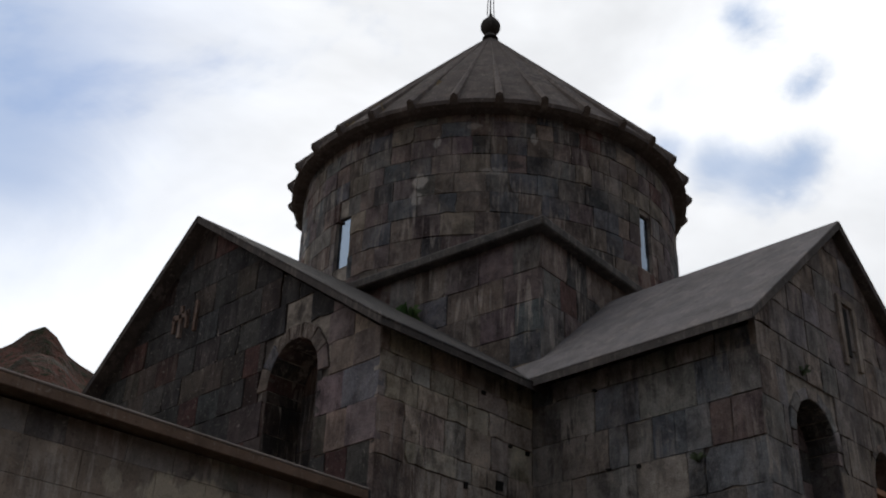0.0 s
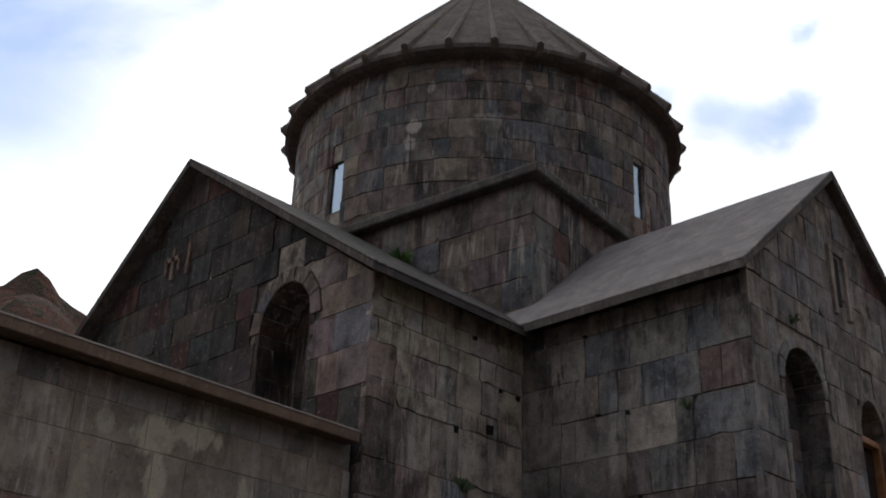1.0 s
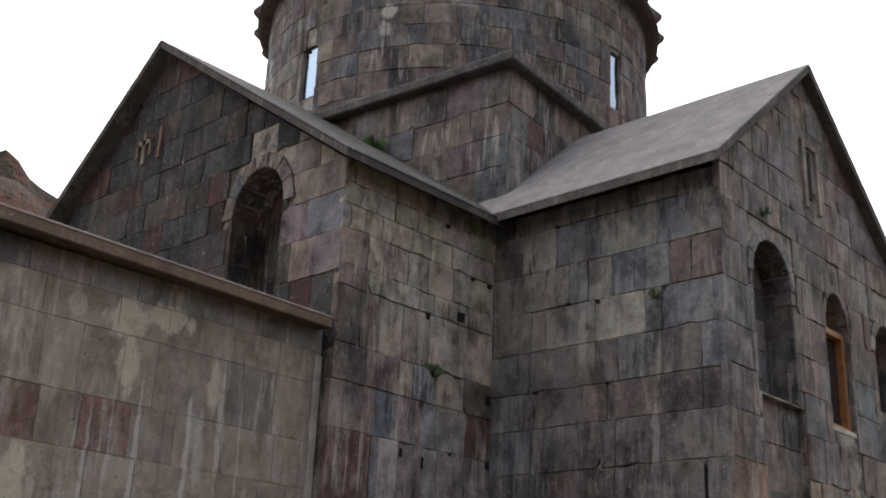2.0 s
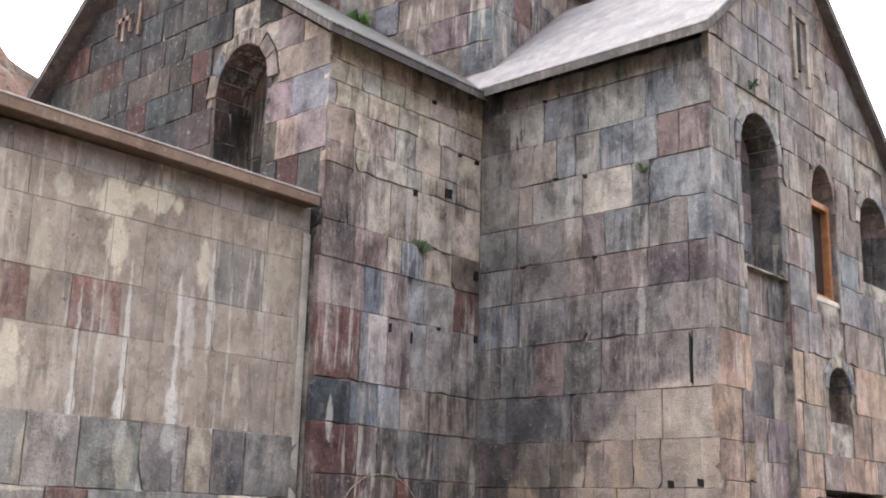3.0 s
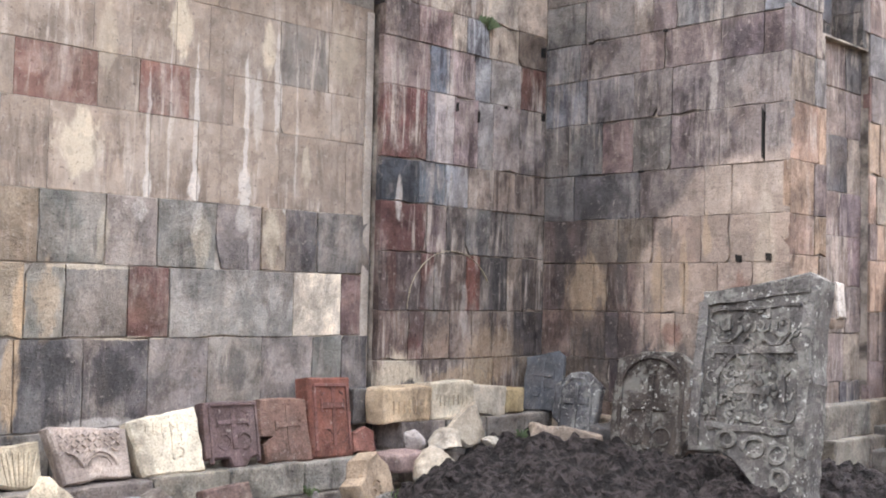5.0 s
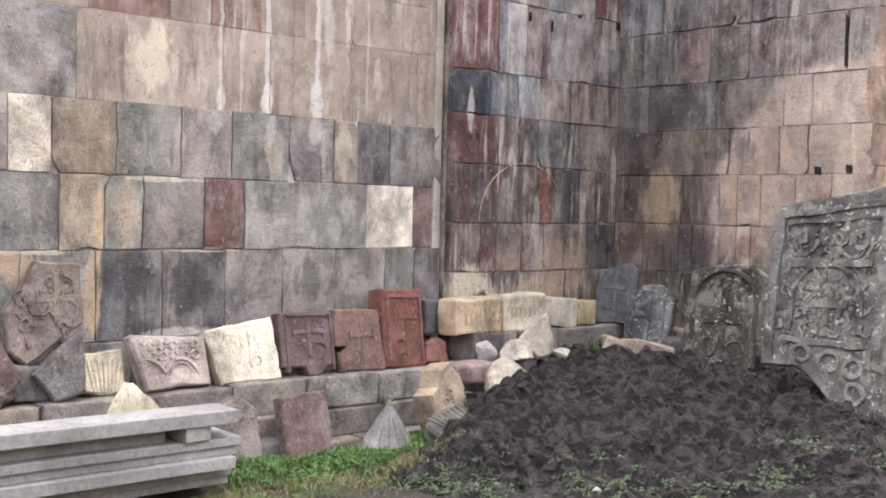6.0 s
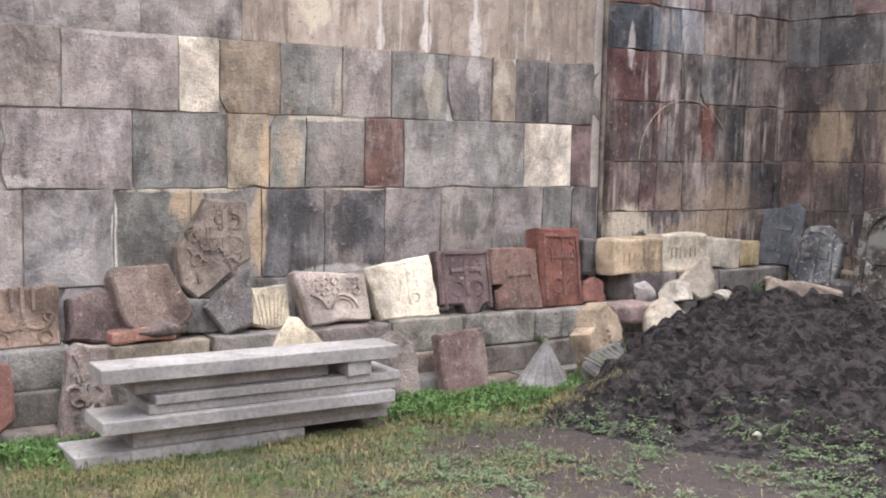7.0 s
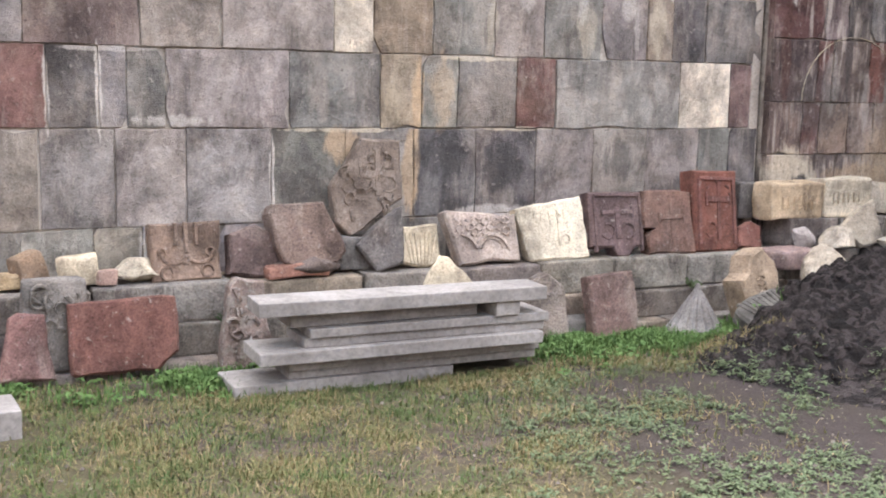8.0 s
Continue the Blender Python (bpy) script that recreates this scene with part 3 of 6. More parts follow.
for row in range(5, 9):
    for k in range(11):
        annex_special.setdefault((row, k), tuple(c * (0.86 + 0.24 * ((row * 7 + k * 5) % 11) / 10) for c in WASH) if row > 5 or k > 4 else (0.265, 0.24, 0.22))

# arm of the church: side wall and gable behind the annex
side_a = wall("wall_north_arm", slab_bm(rect(X1 + 0.02, X2 + 0.4, -0.3, 5.46), on_y(Y1), -0.5, -0.017), "tall church wall of mixed weathered tuff blocks")
rows_a = [0.0, 0.36, 0.72, 1.105, 1.49, 1.945, 2.33, 2.67, 3.235, 3.61, 3.91, 4.38, 4.565, 4.87, 5.085, 5.275, 5.48]
joints_a = {3: [5.94, 6.11, 6.39, 6.65, 6.89, 7.17], 4: [6.06, 6.21, 6.57, 6.74, 7.08, 7.26], 5: [6.11, 6.34, 6.56, 6.85, 7.16], 6: [6.02, 6.32, 6.58, 6.88, 7.15],
            7: [6.09, 6.18, 6.40, 6.68, 6.86, 7.20], 8: [6.12, 6.34, 6.64, 6.83, 7.2], 9: [5.98, 6.36, 6.53, 6.80, 7.17], 10: [5.9, 6.12, 6.38, 6.70, 7.15],
            11: [5.95, 6.18, 6.55, 6.74, 7.05, 7.2], 12: [5.92, 6.11, 6.4, 6.65, 6.98, 7.21], 13: [5.70, 6.07, 6.43, 6.68, 6.95, 7.16], 14: [5.98, 6.22, 6.5, 6.81, 7.2], 15: [5.72, 6.22, 6.7, 7.1]}
DUSTY = (0.48, 0.405, 0.33)
colors_a = {(7, 0): (0.150, 0.072, 0.066), (7, 1): (0.254, 0.239, 0.247), (7, 2): (0.493, 0.434, 0.412), (7, 3): (0.351, 0.269, 0.266), (7, 4): (0.329, 0.307, 0.299), (7, 5): (0.314, 0.276, 0.261), (7, 6): (0.254, 0.224, 0.213),
            (6, 0): (0.066, 0.070, 0.078), (6, 1): (0.154, 0.168, 0.186), (6, 2): (0.347, 0.351, 0.367), (6, 3): (0.347, 0.283, 0.238), (6, 4): (0.309, 0.251, 0.213), (6, 5): (0.290, 0.238, 0.206),
            (5, 0): (0.115, 0.060, 0.055), (5, 1): (0.224, 0.171, 0.165), (5, 2): (0.100, 0.088, 0.085), (5, 3): (0.183, 0.177, 0.171), (5, 4): (0.171, 0.153, 0.142), (5, 5): (0.212, 0.177, 0.153),
            (4, 0): (0.095, 0.070, 0.067), (4, 1): (0.142, 0.077, 0.068), (4, 2): (0.153, 0.118, 0.104), (4, 3): (0.189, 0.088, 0.071), (4, 4): (0.118, 0.111, 0.109), (4, 5): (0.248, 0.201, 0.165),
            (3, 0): (0.153, 0.112, 0.097), (3, 1): (0.136, 0.073, 0.065), (3, 2): (0.236, 0.177, 0.142), (3, 3): (0.177, 0.130, 0.112), (3, 4): (0.224, 0.177, 0.147), (3, 5): (0.260, 0.212, 0.177),
            (8, 0): (0.263, 0.199, 0.183), (8, 1): (0.215, 0.231, 0.263), (8, 2): (0.382, 0.303, 0.287), (8, 3): (0.350, 0.350, 0.359), (8, 4): (0.406, 0.374, 0.350), (9, 0): (0.204, 0.153, 0.139), (9, 1): (0.306, 0.218, 0.204), (9, 2): DUSTY, (9, 3): (0.342, 0.349, 0.364), (9, 4): DUSTY,
            (10, 0): (0.172, 0.129, 0.115), (10, 1): (0.287, 0.224, 0.190), (10, 2): DUSTY, (10, 3): (0.345, 0.282, 0.236), (10, 4): (0.460, 0.397, 0.333), (11, 0): (0.270, 0.200, 0.170), (11, 3): (0.430, 0.385, 0.335), (11, 4): DUSTY, (12, 0): (0.300, 0.225, 0.190)}

GABLE_Y = [(Y1 + 0.02, -0.3), (12.3, -0.3), (12.3, 4.95), (9.30, 7.45), (Y1 + 0.02, 5.44)]
NICHE_A = (7.20, 7.93, 4.30, 5.28, 0.42)
gable_a = wall("wall_gable_west", slab_bm(GABLE_Y, on_x(X1), -0.5, -0.017, [arch_loop(*NICHE_A)]), "gable wall of dark mixed tuff with an arched window")
rake_a = [(0.835, 1.0, 0.835 * 9.30 + 7.47), (-0.693, 1.0, -0.693 * 9.30 + 7.47)]

# arm of the church beside the yard's corner: side wall and gable with its niches
side_b = wall("wall_east_arm", slab_bm(rect(Y2 + 0.02, Y1 + 0.02, -0.3, 5.46), on_x(X2), -0.5, -0.017), "church wall of mixed weathered tuff blocks in a corner")
rows_b = [0.0, 0.4, 0.76, 1.115, 1.508, 1.91, 2.278, 2.66, 3.10, 3.482, 3.80, 4.165, 4.535, 4.905, 5.292, 5.48]
joints_b = {3: [4.4, 4.7, 5.03, 5.16, 5.32, 5.58, 5.72, 6.09], 4: [4.35, 4.65, 4.95, 5.16, 5.33, 5.50, 5.70, 5.85, 6.16], 5: [4.21, 4.55, 4.80, 5.07, 5.25, 5.59, 5.92], 6: [4.53, 4.77, 5.38, 6.07],
            7: [4.26, 4.64, 4.79, 5.09, 5.46, 5.77, 6.14], 8: [4.60, 5.08, 5.22, 5.45, 5.94], 9: [4.27, 4.64, 5.16, 5.40, 6.02], 10: [4.27, 4.62, 5.05, 5.27, 5.46, 5.97], 11: [4.61, 4.77, 5.27, 5.45, 5.80, 5.96],
            12: [4.33, 4.53, 4.76, 4.87, 5.09, 5.34, 5.54, 5.79, 6.05], 13: [4.31, 4.64, 5.21, 5.68, 6.07, 6.26]}
MAUVE, STEEL, ASH = (0.18, 0.145, 0.143), (0.172, 0.18, 0.193), (0.232, 0.215, 0.20)
colors_b = {(13, 0): ASH, (13, 1): STEEL, (13, 2): (0.227, 0.217, 0.197), (13, 3): (0.164, 0.171, 0.189), (13, 4): (0.311, 0.281, 0.252), (13, 5): ASH, (13, 6): (0.202, 0.181, 0.164),
            (12, 0): (0.172, 0.129, 0.125), (12, 1): (0.172, 0.125, 0.120), (12, 2): (0.267, 0.267, 0.271), (12, 3): STEEL, (12, 4): (0.138, 0.148, 0.168), (12, 5): ASH, (12, 6): (0.189, 0.194, 0.202), (12, 7): (0.344, 0.297, 0.262), (12, 8): (0.249, 0.219, 0.198), (12, 9): ASH,
            (11, 0): (0.185, 0.189, 0.200), (11, 1): (0.181, 0.176, 0.176), (11, 2): (0.370, 0.323, 0.280), (11, 3): (0.267, 0.249, 0.232), (11, 4): (0.258, 0.241, 0.224), (11, 5): (0.232, 0.194, 0.172), (11, 6): (0.219, 0.194, 0.172),
            (10, 0): (0.180, 0.184, 0.198), (10, 1): (0.176, 0.158, 0.149), (10, 2): (0.184, 0.180, 0.180), (10, 3): MAUVE, (10, 4): (0.216, 0.184, 0.162), (10, 5): (0.167, 0.149, 0.140), (10, 6): (0.211, 0.198, 0.184),
            (9, 0): (0.130, 0.100, 0.100), (9, 1): (0.135, 0.108, 0.115), (9, 2): (0.175, 0.137, 0.130), (9, 3): (0.200, 0.155, 0.142), (9, 4): (0.165, 0.142, 0.135), (9, 5): (0.190, 0.180, 0.175),
            (8, 0): (0.205, 0.180, 0.170), (8, 1): (0.165, 0.140, 0.138), (8, 2): (0.180, 0.155, 0.145), (8, 3): (0.190, 0.165, 0.155), (8, 4): (0.160, 0.145, 0.145), (8, 5): (0.190, 0.195, 0.215),
            (7, 0): (0.190, 0.170, 0.165), (7, 1): (0.180, 0.155, 0.152), (7, 2): (0.185, 0.155, 0.150), (7, 3): MAUVE, (7, 4): (0.175, 0.158, 0.145), (7, 5): (0.180, 0.130, 0.125), (7, 6): (0.145, 0.140, 0.138), (7, 7): (0.175, 0.158, 0.148),
            (6, 0): (0.215, 0.185, 0.165), (6, 1): (0.225, 0.195, 0.175), (6, 2): (0.185, 0.155, 0.145), (6, 3): (0.115, 0.108, 0.110), (6, 4): (0.15, 0.14, 0.135)}
APEX_B = 9.20
GABLE_X = [(X2 + 0.02, -0.3), (11.9, -0.3), (11.9, 4.72), (APEX_B, 7.0), (X2 + 0.02, 5.44)]
NICHE_B = (8.03, 8.72, 3.70, 4.69, 0.36)
NICHE_C = (10.45, 11.15, 3.98, 4.55, 0.33)
WINDOW_B = (9.36, 9.88, 3.64, 4.50, 0.42)
LOW_B = (9.52, 10.02, 2.56, 2.84, 0.22)
DOOR_B = (9.34, 10.62, -0.3, 1.97)
RECESS_B = (8.10, 8.85, 0.0, 3.69)
holes_b = [rect(8.10, 8.85, -0.2, 3.685), arch_loop(*NICHE_B), arch_loop(*NICHE_C), arch_loop(*WINDOW_B, pointed=True), arch_loop(*LOW_B), rect(*DOOR_B[:2], -0.2, 1.97)]
gable_b = wall("wall_gable_south", slab_bm(GABLE_X, on_y(Y2), -0.5, -0.017, holes_b), "gable wall of weathered tuff with blind arched niches")
rake_b = [(0.845, 1.0, 0.845 * APEX_B + 7.03), (-0.845, 1.0, -0.845 * APEX_B + 7.03)]


def door_free(a, b):
    return DOOR_B[:2] if a < 1.97 - 0.1 else None


def recess_free(a, b):
    return RECESS_B[:2] if a < 3.6 else None


# backs of the niches
def niche_back(parent, to, n, depth, seed, palette):
    u0, u1, v0, spring, rise = n
    bm = slab_bm(rect(u0 - 0.05, u1 + 0.05, v0 - 0.1, spring + rise + 0.1), to, -depth - 0.14, -depth)
    ob = part("niche_back", bm, MORTAR, parent)
    deep = lambda u, v, d: to(u, v, d - depth + 0.012)
    rows = [v0 - 0.05]
    while rows[-1] < spring + rise:
        rows.append(rows[-1] + 0.27)
    masonry(ob, deep, rows, u0 - 0.03, u1 + 0.03, palette, seed, WALL_STONE, lengths=(0.25, 0.4))
    return ob


def reveal(parent, to, n, depth, seed, palette):
    """Stones lining the jambs and head of an arched opening."""
    u0, u1, v0, spring, rise = n
    rows = [v0]
    while rows[-1] < spring - 0.05:
        rows.append(min(spring, rows[-1] + 0.29))
    for side in (0, 1):
        jamb = (lambda s, v, d: to(u0 + d, v, -s)) if side == 0 else (lambda s, v, d: to(u1 - d, v, -s))
        masonry(parent, jamb, rows, 0.0, depth, palette, seed + side, WALL_STONE, lengths=(0.2, 0.3), proud=(0.004, 0.010))
    rng = random.Random(seed)
    c, r = (u0 + u1) / 2, (u1 - u0) / 2
    head = lambda s, a, d: to(c + (r - d) * math.cos(a), spring + (rise - d) * math.sin(a), -s)
    for i in range(8):
        a0, a1 = math.pi * i / 8 + 0.012, math.pi * (i + 1) / 8 - 0.012
        stone_piece([(0.0, a0), (depth, a0), (depth, a1), (0.0, a1)], head, 0.008, 0.005, 0.002, rng, WALL_STONE, tint(rng, palette), parent, "voussoir")


part("recess_back", slab_bm(rect(8.05, 8.90, -0.2, 3.72), on_y(Y2), -0.24, -0.085), MORTAR, gable_b)
RECESS_MIX = [(2, BROWN), (2, PURPLE), (1, DGREY), (1, (0.21, 0.175, 0.16))]
masonry(gable_b, on_y(Y2 + 0.078), [0.6, 1.0, 1.38, 1.75, 2.15, 2.5, 2.95, 3.33, 3.69], 8.10, 8.85, RECESS_MIX, 45, WALL_STONE, lengths=(0.3, 0.5))
for side in (0, 1):
    jamb = (lambda s, v, d: (8.10 + d, Y2 + s, v)) if side == 0 else (lambda s, v, d: (8.85 - d, Y2 + s, v))
    masonry(gable_b, jamb, [0.6, 1.0, 1.38, 1.75, 2.15, 2.5, 2.95, 3.33, 3.69], 0.0, 0.08, [(2, TAN), (1, BROWN)], 46 + side, WALL_STONE)
# almost black stones: the recess's shade is painted into back and reveal
NICHE_SHADE_MIX = [(2, (0.06, 0.056, 0.056)), (1, (0.085, 0.045, 0.04)), (1, (0.05, 0.045, 0.043)), (1, (0.08, 0.058, 0.05))]
niche_back(gable_a, on_x(X1), NICHE_A, 0.42, 31, NICHE_SHADE_MIX)
reveal(gable_a, on_x(X1), NICHE_A, 0.42, 34, NICHE_SHADE_MIX)
for n, k in ((NICHE_B, 36), (NICHE_C, 38)):
    reveal(gable_b, on_y(Y2), n, 0.28, k, [(2, DGREY), (1, PURPLE), (1, (0.15, 0.13, 0.125))])
for n, k in ((WINDOW_B, 40), (LOW_B, 42)):
    reveal(gable_b, on_y(Y2), n, 0.40, k, [(2, BROWN), (1, GREY), (1, DGREY)])
niche_back(gable_b, on_y(Y2), NICHE_B, 0.28, 32, [(2, DGREY), (1, BLUE), (1, PURPLE)])
niche_back(gable_b, on_y(Y2), NICHE_C, 0.28, 33, [(2, DGREY), (1, BLUE), (1, PURPLE)])
# black sheet: painted shade behind the low window
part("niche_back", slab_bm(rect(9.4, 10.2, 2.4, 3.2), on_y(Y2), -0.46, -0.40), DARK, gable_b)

# ---- roofs ----


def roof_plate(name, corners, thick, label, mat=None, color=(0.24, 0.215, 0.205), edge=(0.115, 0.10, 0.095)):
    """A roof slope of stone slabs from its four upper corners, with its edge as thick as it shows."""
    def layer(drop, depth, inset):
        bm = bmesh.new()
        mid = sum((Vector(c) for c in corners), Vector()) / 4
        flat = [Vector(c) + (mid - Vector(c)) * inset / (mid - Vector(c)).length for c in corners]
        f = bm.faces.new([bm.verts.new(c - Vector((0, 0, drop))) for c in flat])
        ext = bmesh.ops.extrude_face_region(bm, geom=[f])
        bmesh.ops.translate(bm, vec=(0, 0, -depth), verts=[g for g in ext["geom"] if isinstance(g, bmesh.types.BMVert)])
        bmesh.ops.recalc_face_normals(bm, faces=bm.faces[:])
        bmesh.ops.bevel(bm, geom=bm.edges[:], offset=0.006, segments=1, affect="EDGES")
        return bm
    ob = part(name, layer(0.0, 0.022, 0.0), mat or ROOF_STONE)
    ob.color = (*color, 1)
    # edge coloured darker than the top: stone tone plus painted eave shade
    under = part("eave_slab", layer(0.021, thick - 0.021, 0.006), mat or ROOF_STONE, ob, "edge slab under the roof, eave shade painted into its colour")
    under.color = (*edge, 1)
    return tagged(ob, label, "roof", kind="structure")


EAVE, FX, FY = 5.50, 7.33, 6.21
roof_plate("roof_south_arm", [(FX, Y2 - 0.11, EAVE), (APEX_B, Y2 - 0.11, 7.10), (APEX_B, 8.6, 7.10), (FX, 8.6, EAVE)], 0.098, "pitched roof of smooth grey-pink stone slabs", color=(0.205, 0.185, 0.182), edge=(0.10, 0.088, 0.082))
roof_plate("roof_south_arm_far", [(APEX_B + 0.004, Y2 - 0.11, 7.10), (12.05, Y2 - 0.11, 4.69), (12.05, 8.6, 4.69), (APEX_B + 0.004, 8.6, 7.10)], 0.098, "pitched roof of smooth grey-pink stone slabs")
# west arm: the shade of its eave is put into the top's colour too
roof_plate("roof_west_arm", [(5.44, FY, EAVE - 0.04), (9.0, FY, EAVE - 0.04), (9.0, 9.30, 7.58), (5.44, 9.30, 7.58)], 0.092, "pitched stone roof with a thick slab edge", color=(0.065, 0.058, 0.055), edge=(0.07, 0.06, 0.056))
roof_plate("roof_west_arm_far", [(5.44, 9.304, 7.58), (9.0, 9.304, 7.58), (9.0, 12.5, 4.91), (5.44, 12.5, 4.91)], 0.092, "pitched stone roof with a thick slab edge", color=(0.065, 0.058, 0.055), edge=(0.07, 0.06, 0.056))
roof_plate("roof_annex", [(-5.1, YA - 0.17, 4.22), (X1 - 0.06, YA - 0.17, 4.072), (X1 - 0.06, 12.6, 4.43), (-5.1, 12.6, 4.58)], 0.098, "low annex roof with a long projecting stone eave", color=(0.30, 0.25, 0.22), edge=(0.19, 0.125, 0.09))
wall("wall_annex_back", slab_bm(rect(YA + 0.6, 12.5, -0.3, 3.93), on_x(-4.5), -0.4, 0.0), "plain end wall of the annex")
wall("wall_annex_rear", slab_bm(rect(-4.9, X1, -0.3, 3.93), on_y(12.5), -0.4, 0.0), "plain rear wall of the annex")

# ---- drum, its square base and the cone ----
CX, CY, R = 10.25, 9.51, 2.63
SOCLE_TURN, SOCLE = 6.0, 2.72


def socle_point(u, v, d, face):
    """Places on the two visible faces of the turned square base."""
    m = pose(CX, CY, 0, 0, 0, SOCLE_TURN)
    p = Vector((-SOCLE - d, u, v)) if face == 0 else Vector((u, -SOCLE - d, v))
    return tuple(m @ p)


bm = box_bm(2 * SOCLE - 0.034, 2 * SOCLE - 0.034, 3.37, 0)
bmesh.ops.transform(bm, matrix=pose(CX, CY, 4.0, 0, 0, SOCLE_TURN), verts=bm.verts[:])
socle = wall("wall_drum_base", bm, "square base of tuff blocks under the drum")
bm = bmesh.new()
w = SOCLE + 0.13
low = [bm.verts.new((sx * w, sy * w, 7.35)) for sx, sy in ((-1, -1), (1, -1), (1, 1), (-1, 1))]
mid = [bm.verts.new((sx * w, sy * w, 7.46)) for sx, sy in ((-1, -1), (1, -1), (1, 1), (-1, 1))]
top = [bm.verts.new((sx * (R - 0.5), sy * (R - 0.5), 7.76)) for sx, sy in ((-1, -1), (1, -1), (1, 1), (-1, 1))]
bm.faces.new(low), bm.faces.new(top)
for a, b in ((low, mid), (mid, top)):
    for i in range(4):
        bm.faces.new((a[i], a[(i + 1) % 4], b[(i + 1) % 4], b[i]))
bmesh.ops.recalc_face_normals(bm, faces=bm.faces[:])
bmesh.ops.bevel(bm, geom=bm.edges[:], offset=0.015, segments=1, affect="EDGES")
bmesh.ops.transform(bm, matrix=pose(CX, CY, 0, 0, 0, SOCLE_TURN), verts=bm.verts[:])
ob = part("cornice", bm, ROOF_STONE, socle)
ob.color = (0.085, 0.078, 0.074, 1)


def on_drum(u, v, d):
    a = u / R
    return (CX + (R + d) * math.cos(a), CY + (R + d) * math.sin(a), v)


DRUM_Z0, DRUM_Z1 = 7.30, 9.78
WIN_A, WIN_B = radians(179.6) * R, radians(271.6) * R
DRUM_WINDOWS = [(WIN_A - 0.13, WIN_A + 0.13, 7.88, 8.46, 0.13), (WIN_B - 0.12, WIN_B + 0.12, 8.0, 8.66, 0.12)]


def drum_core():
    """A thick ring, open where its narrow windows are."""
    bm = bmesh.new()
    us = [2 * math.pi * R * i / 120 for i in range(120)]
    for w in DRUM_WINDOWS:
        us = [u for u in us if not w[0] - 0.03 < u < w[1] + 0.03] + [w[0], (w[0] + w[1]) / 2, w[1]]
    us.sort()
    vs = sorted({DRUM_Z0, DRUM_Z1, *[v for w in DRUM_WINDOWS for v in (w[2], w[3] + w[4])]})
    outer = [[bm.verts.new(on_drum(u, v, -0.016)) for u in us] for v in vs]
    inner = [[bm.verts.new(on_drum(u, v, -0.5)) for u in us] for v in vs]
    n = len(us)
    for j in range(len(vs) - 1):
        for i in range(n):
            k = (i + 1) % n
            um, vm = (us[i] + (us[k] if k else us[i] + 0.05)) / 2, (vs[j] + vs[j + 1]) / 2
            if any(w[0] < um < w[1] and w[2] < vm < w[3] + w[4] for w in DRUM_WINDOWS):
                continue
            bm.faces.new((outer[j][i], outer[j][k], outer[j + 1][k], outer[j + 1][i]))
            bm.faces.new((inner[j][k], inner[j][i], inner[j + 1][i], inner[j + 1][k]))
    edges = [e for e in bm.edges if len(e.link_faces) == 1]
    for w in DRUM_WINDOWS:
        near = [e for e in edges if all(w[0] - 0.01 < (math.atan2(v.co.y - CY, v.co.x - CX) % (2 * math.pi)) * R < w[1] + 0.01 and w[2] - 0.01 < v.co.z < w[3] + w[4] + 0.01 for v in e.verts)]
        bmesh.ops.bridge_loops(bm, edges=near)
    return bm


drum = wall("wall_drum", drum_core(), "round drum of weathered tuff blocks with narrow windows")


def pane_material():
    m, nt, p = material("window_glass", 0.12)
    p.inputs["Base Color"].default_value = (0.24, 0.30, 0.38, 1)
    p.inputs["Metallic"].default_value = 1.0
    return m


GLASS = pane_material()
for w in DRUM_WINDOWS:
    c = (w[0] + w[1]) / 2
    pane = part("window", slab_bm(arch_loop(w[0] - 0.01, w[1] + 0.01, w[2] - 0.01, w[3], w[4]), on_drum, -0.05, -0.010), GLASS, drum, "pale sky-lit glass pane")


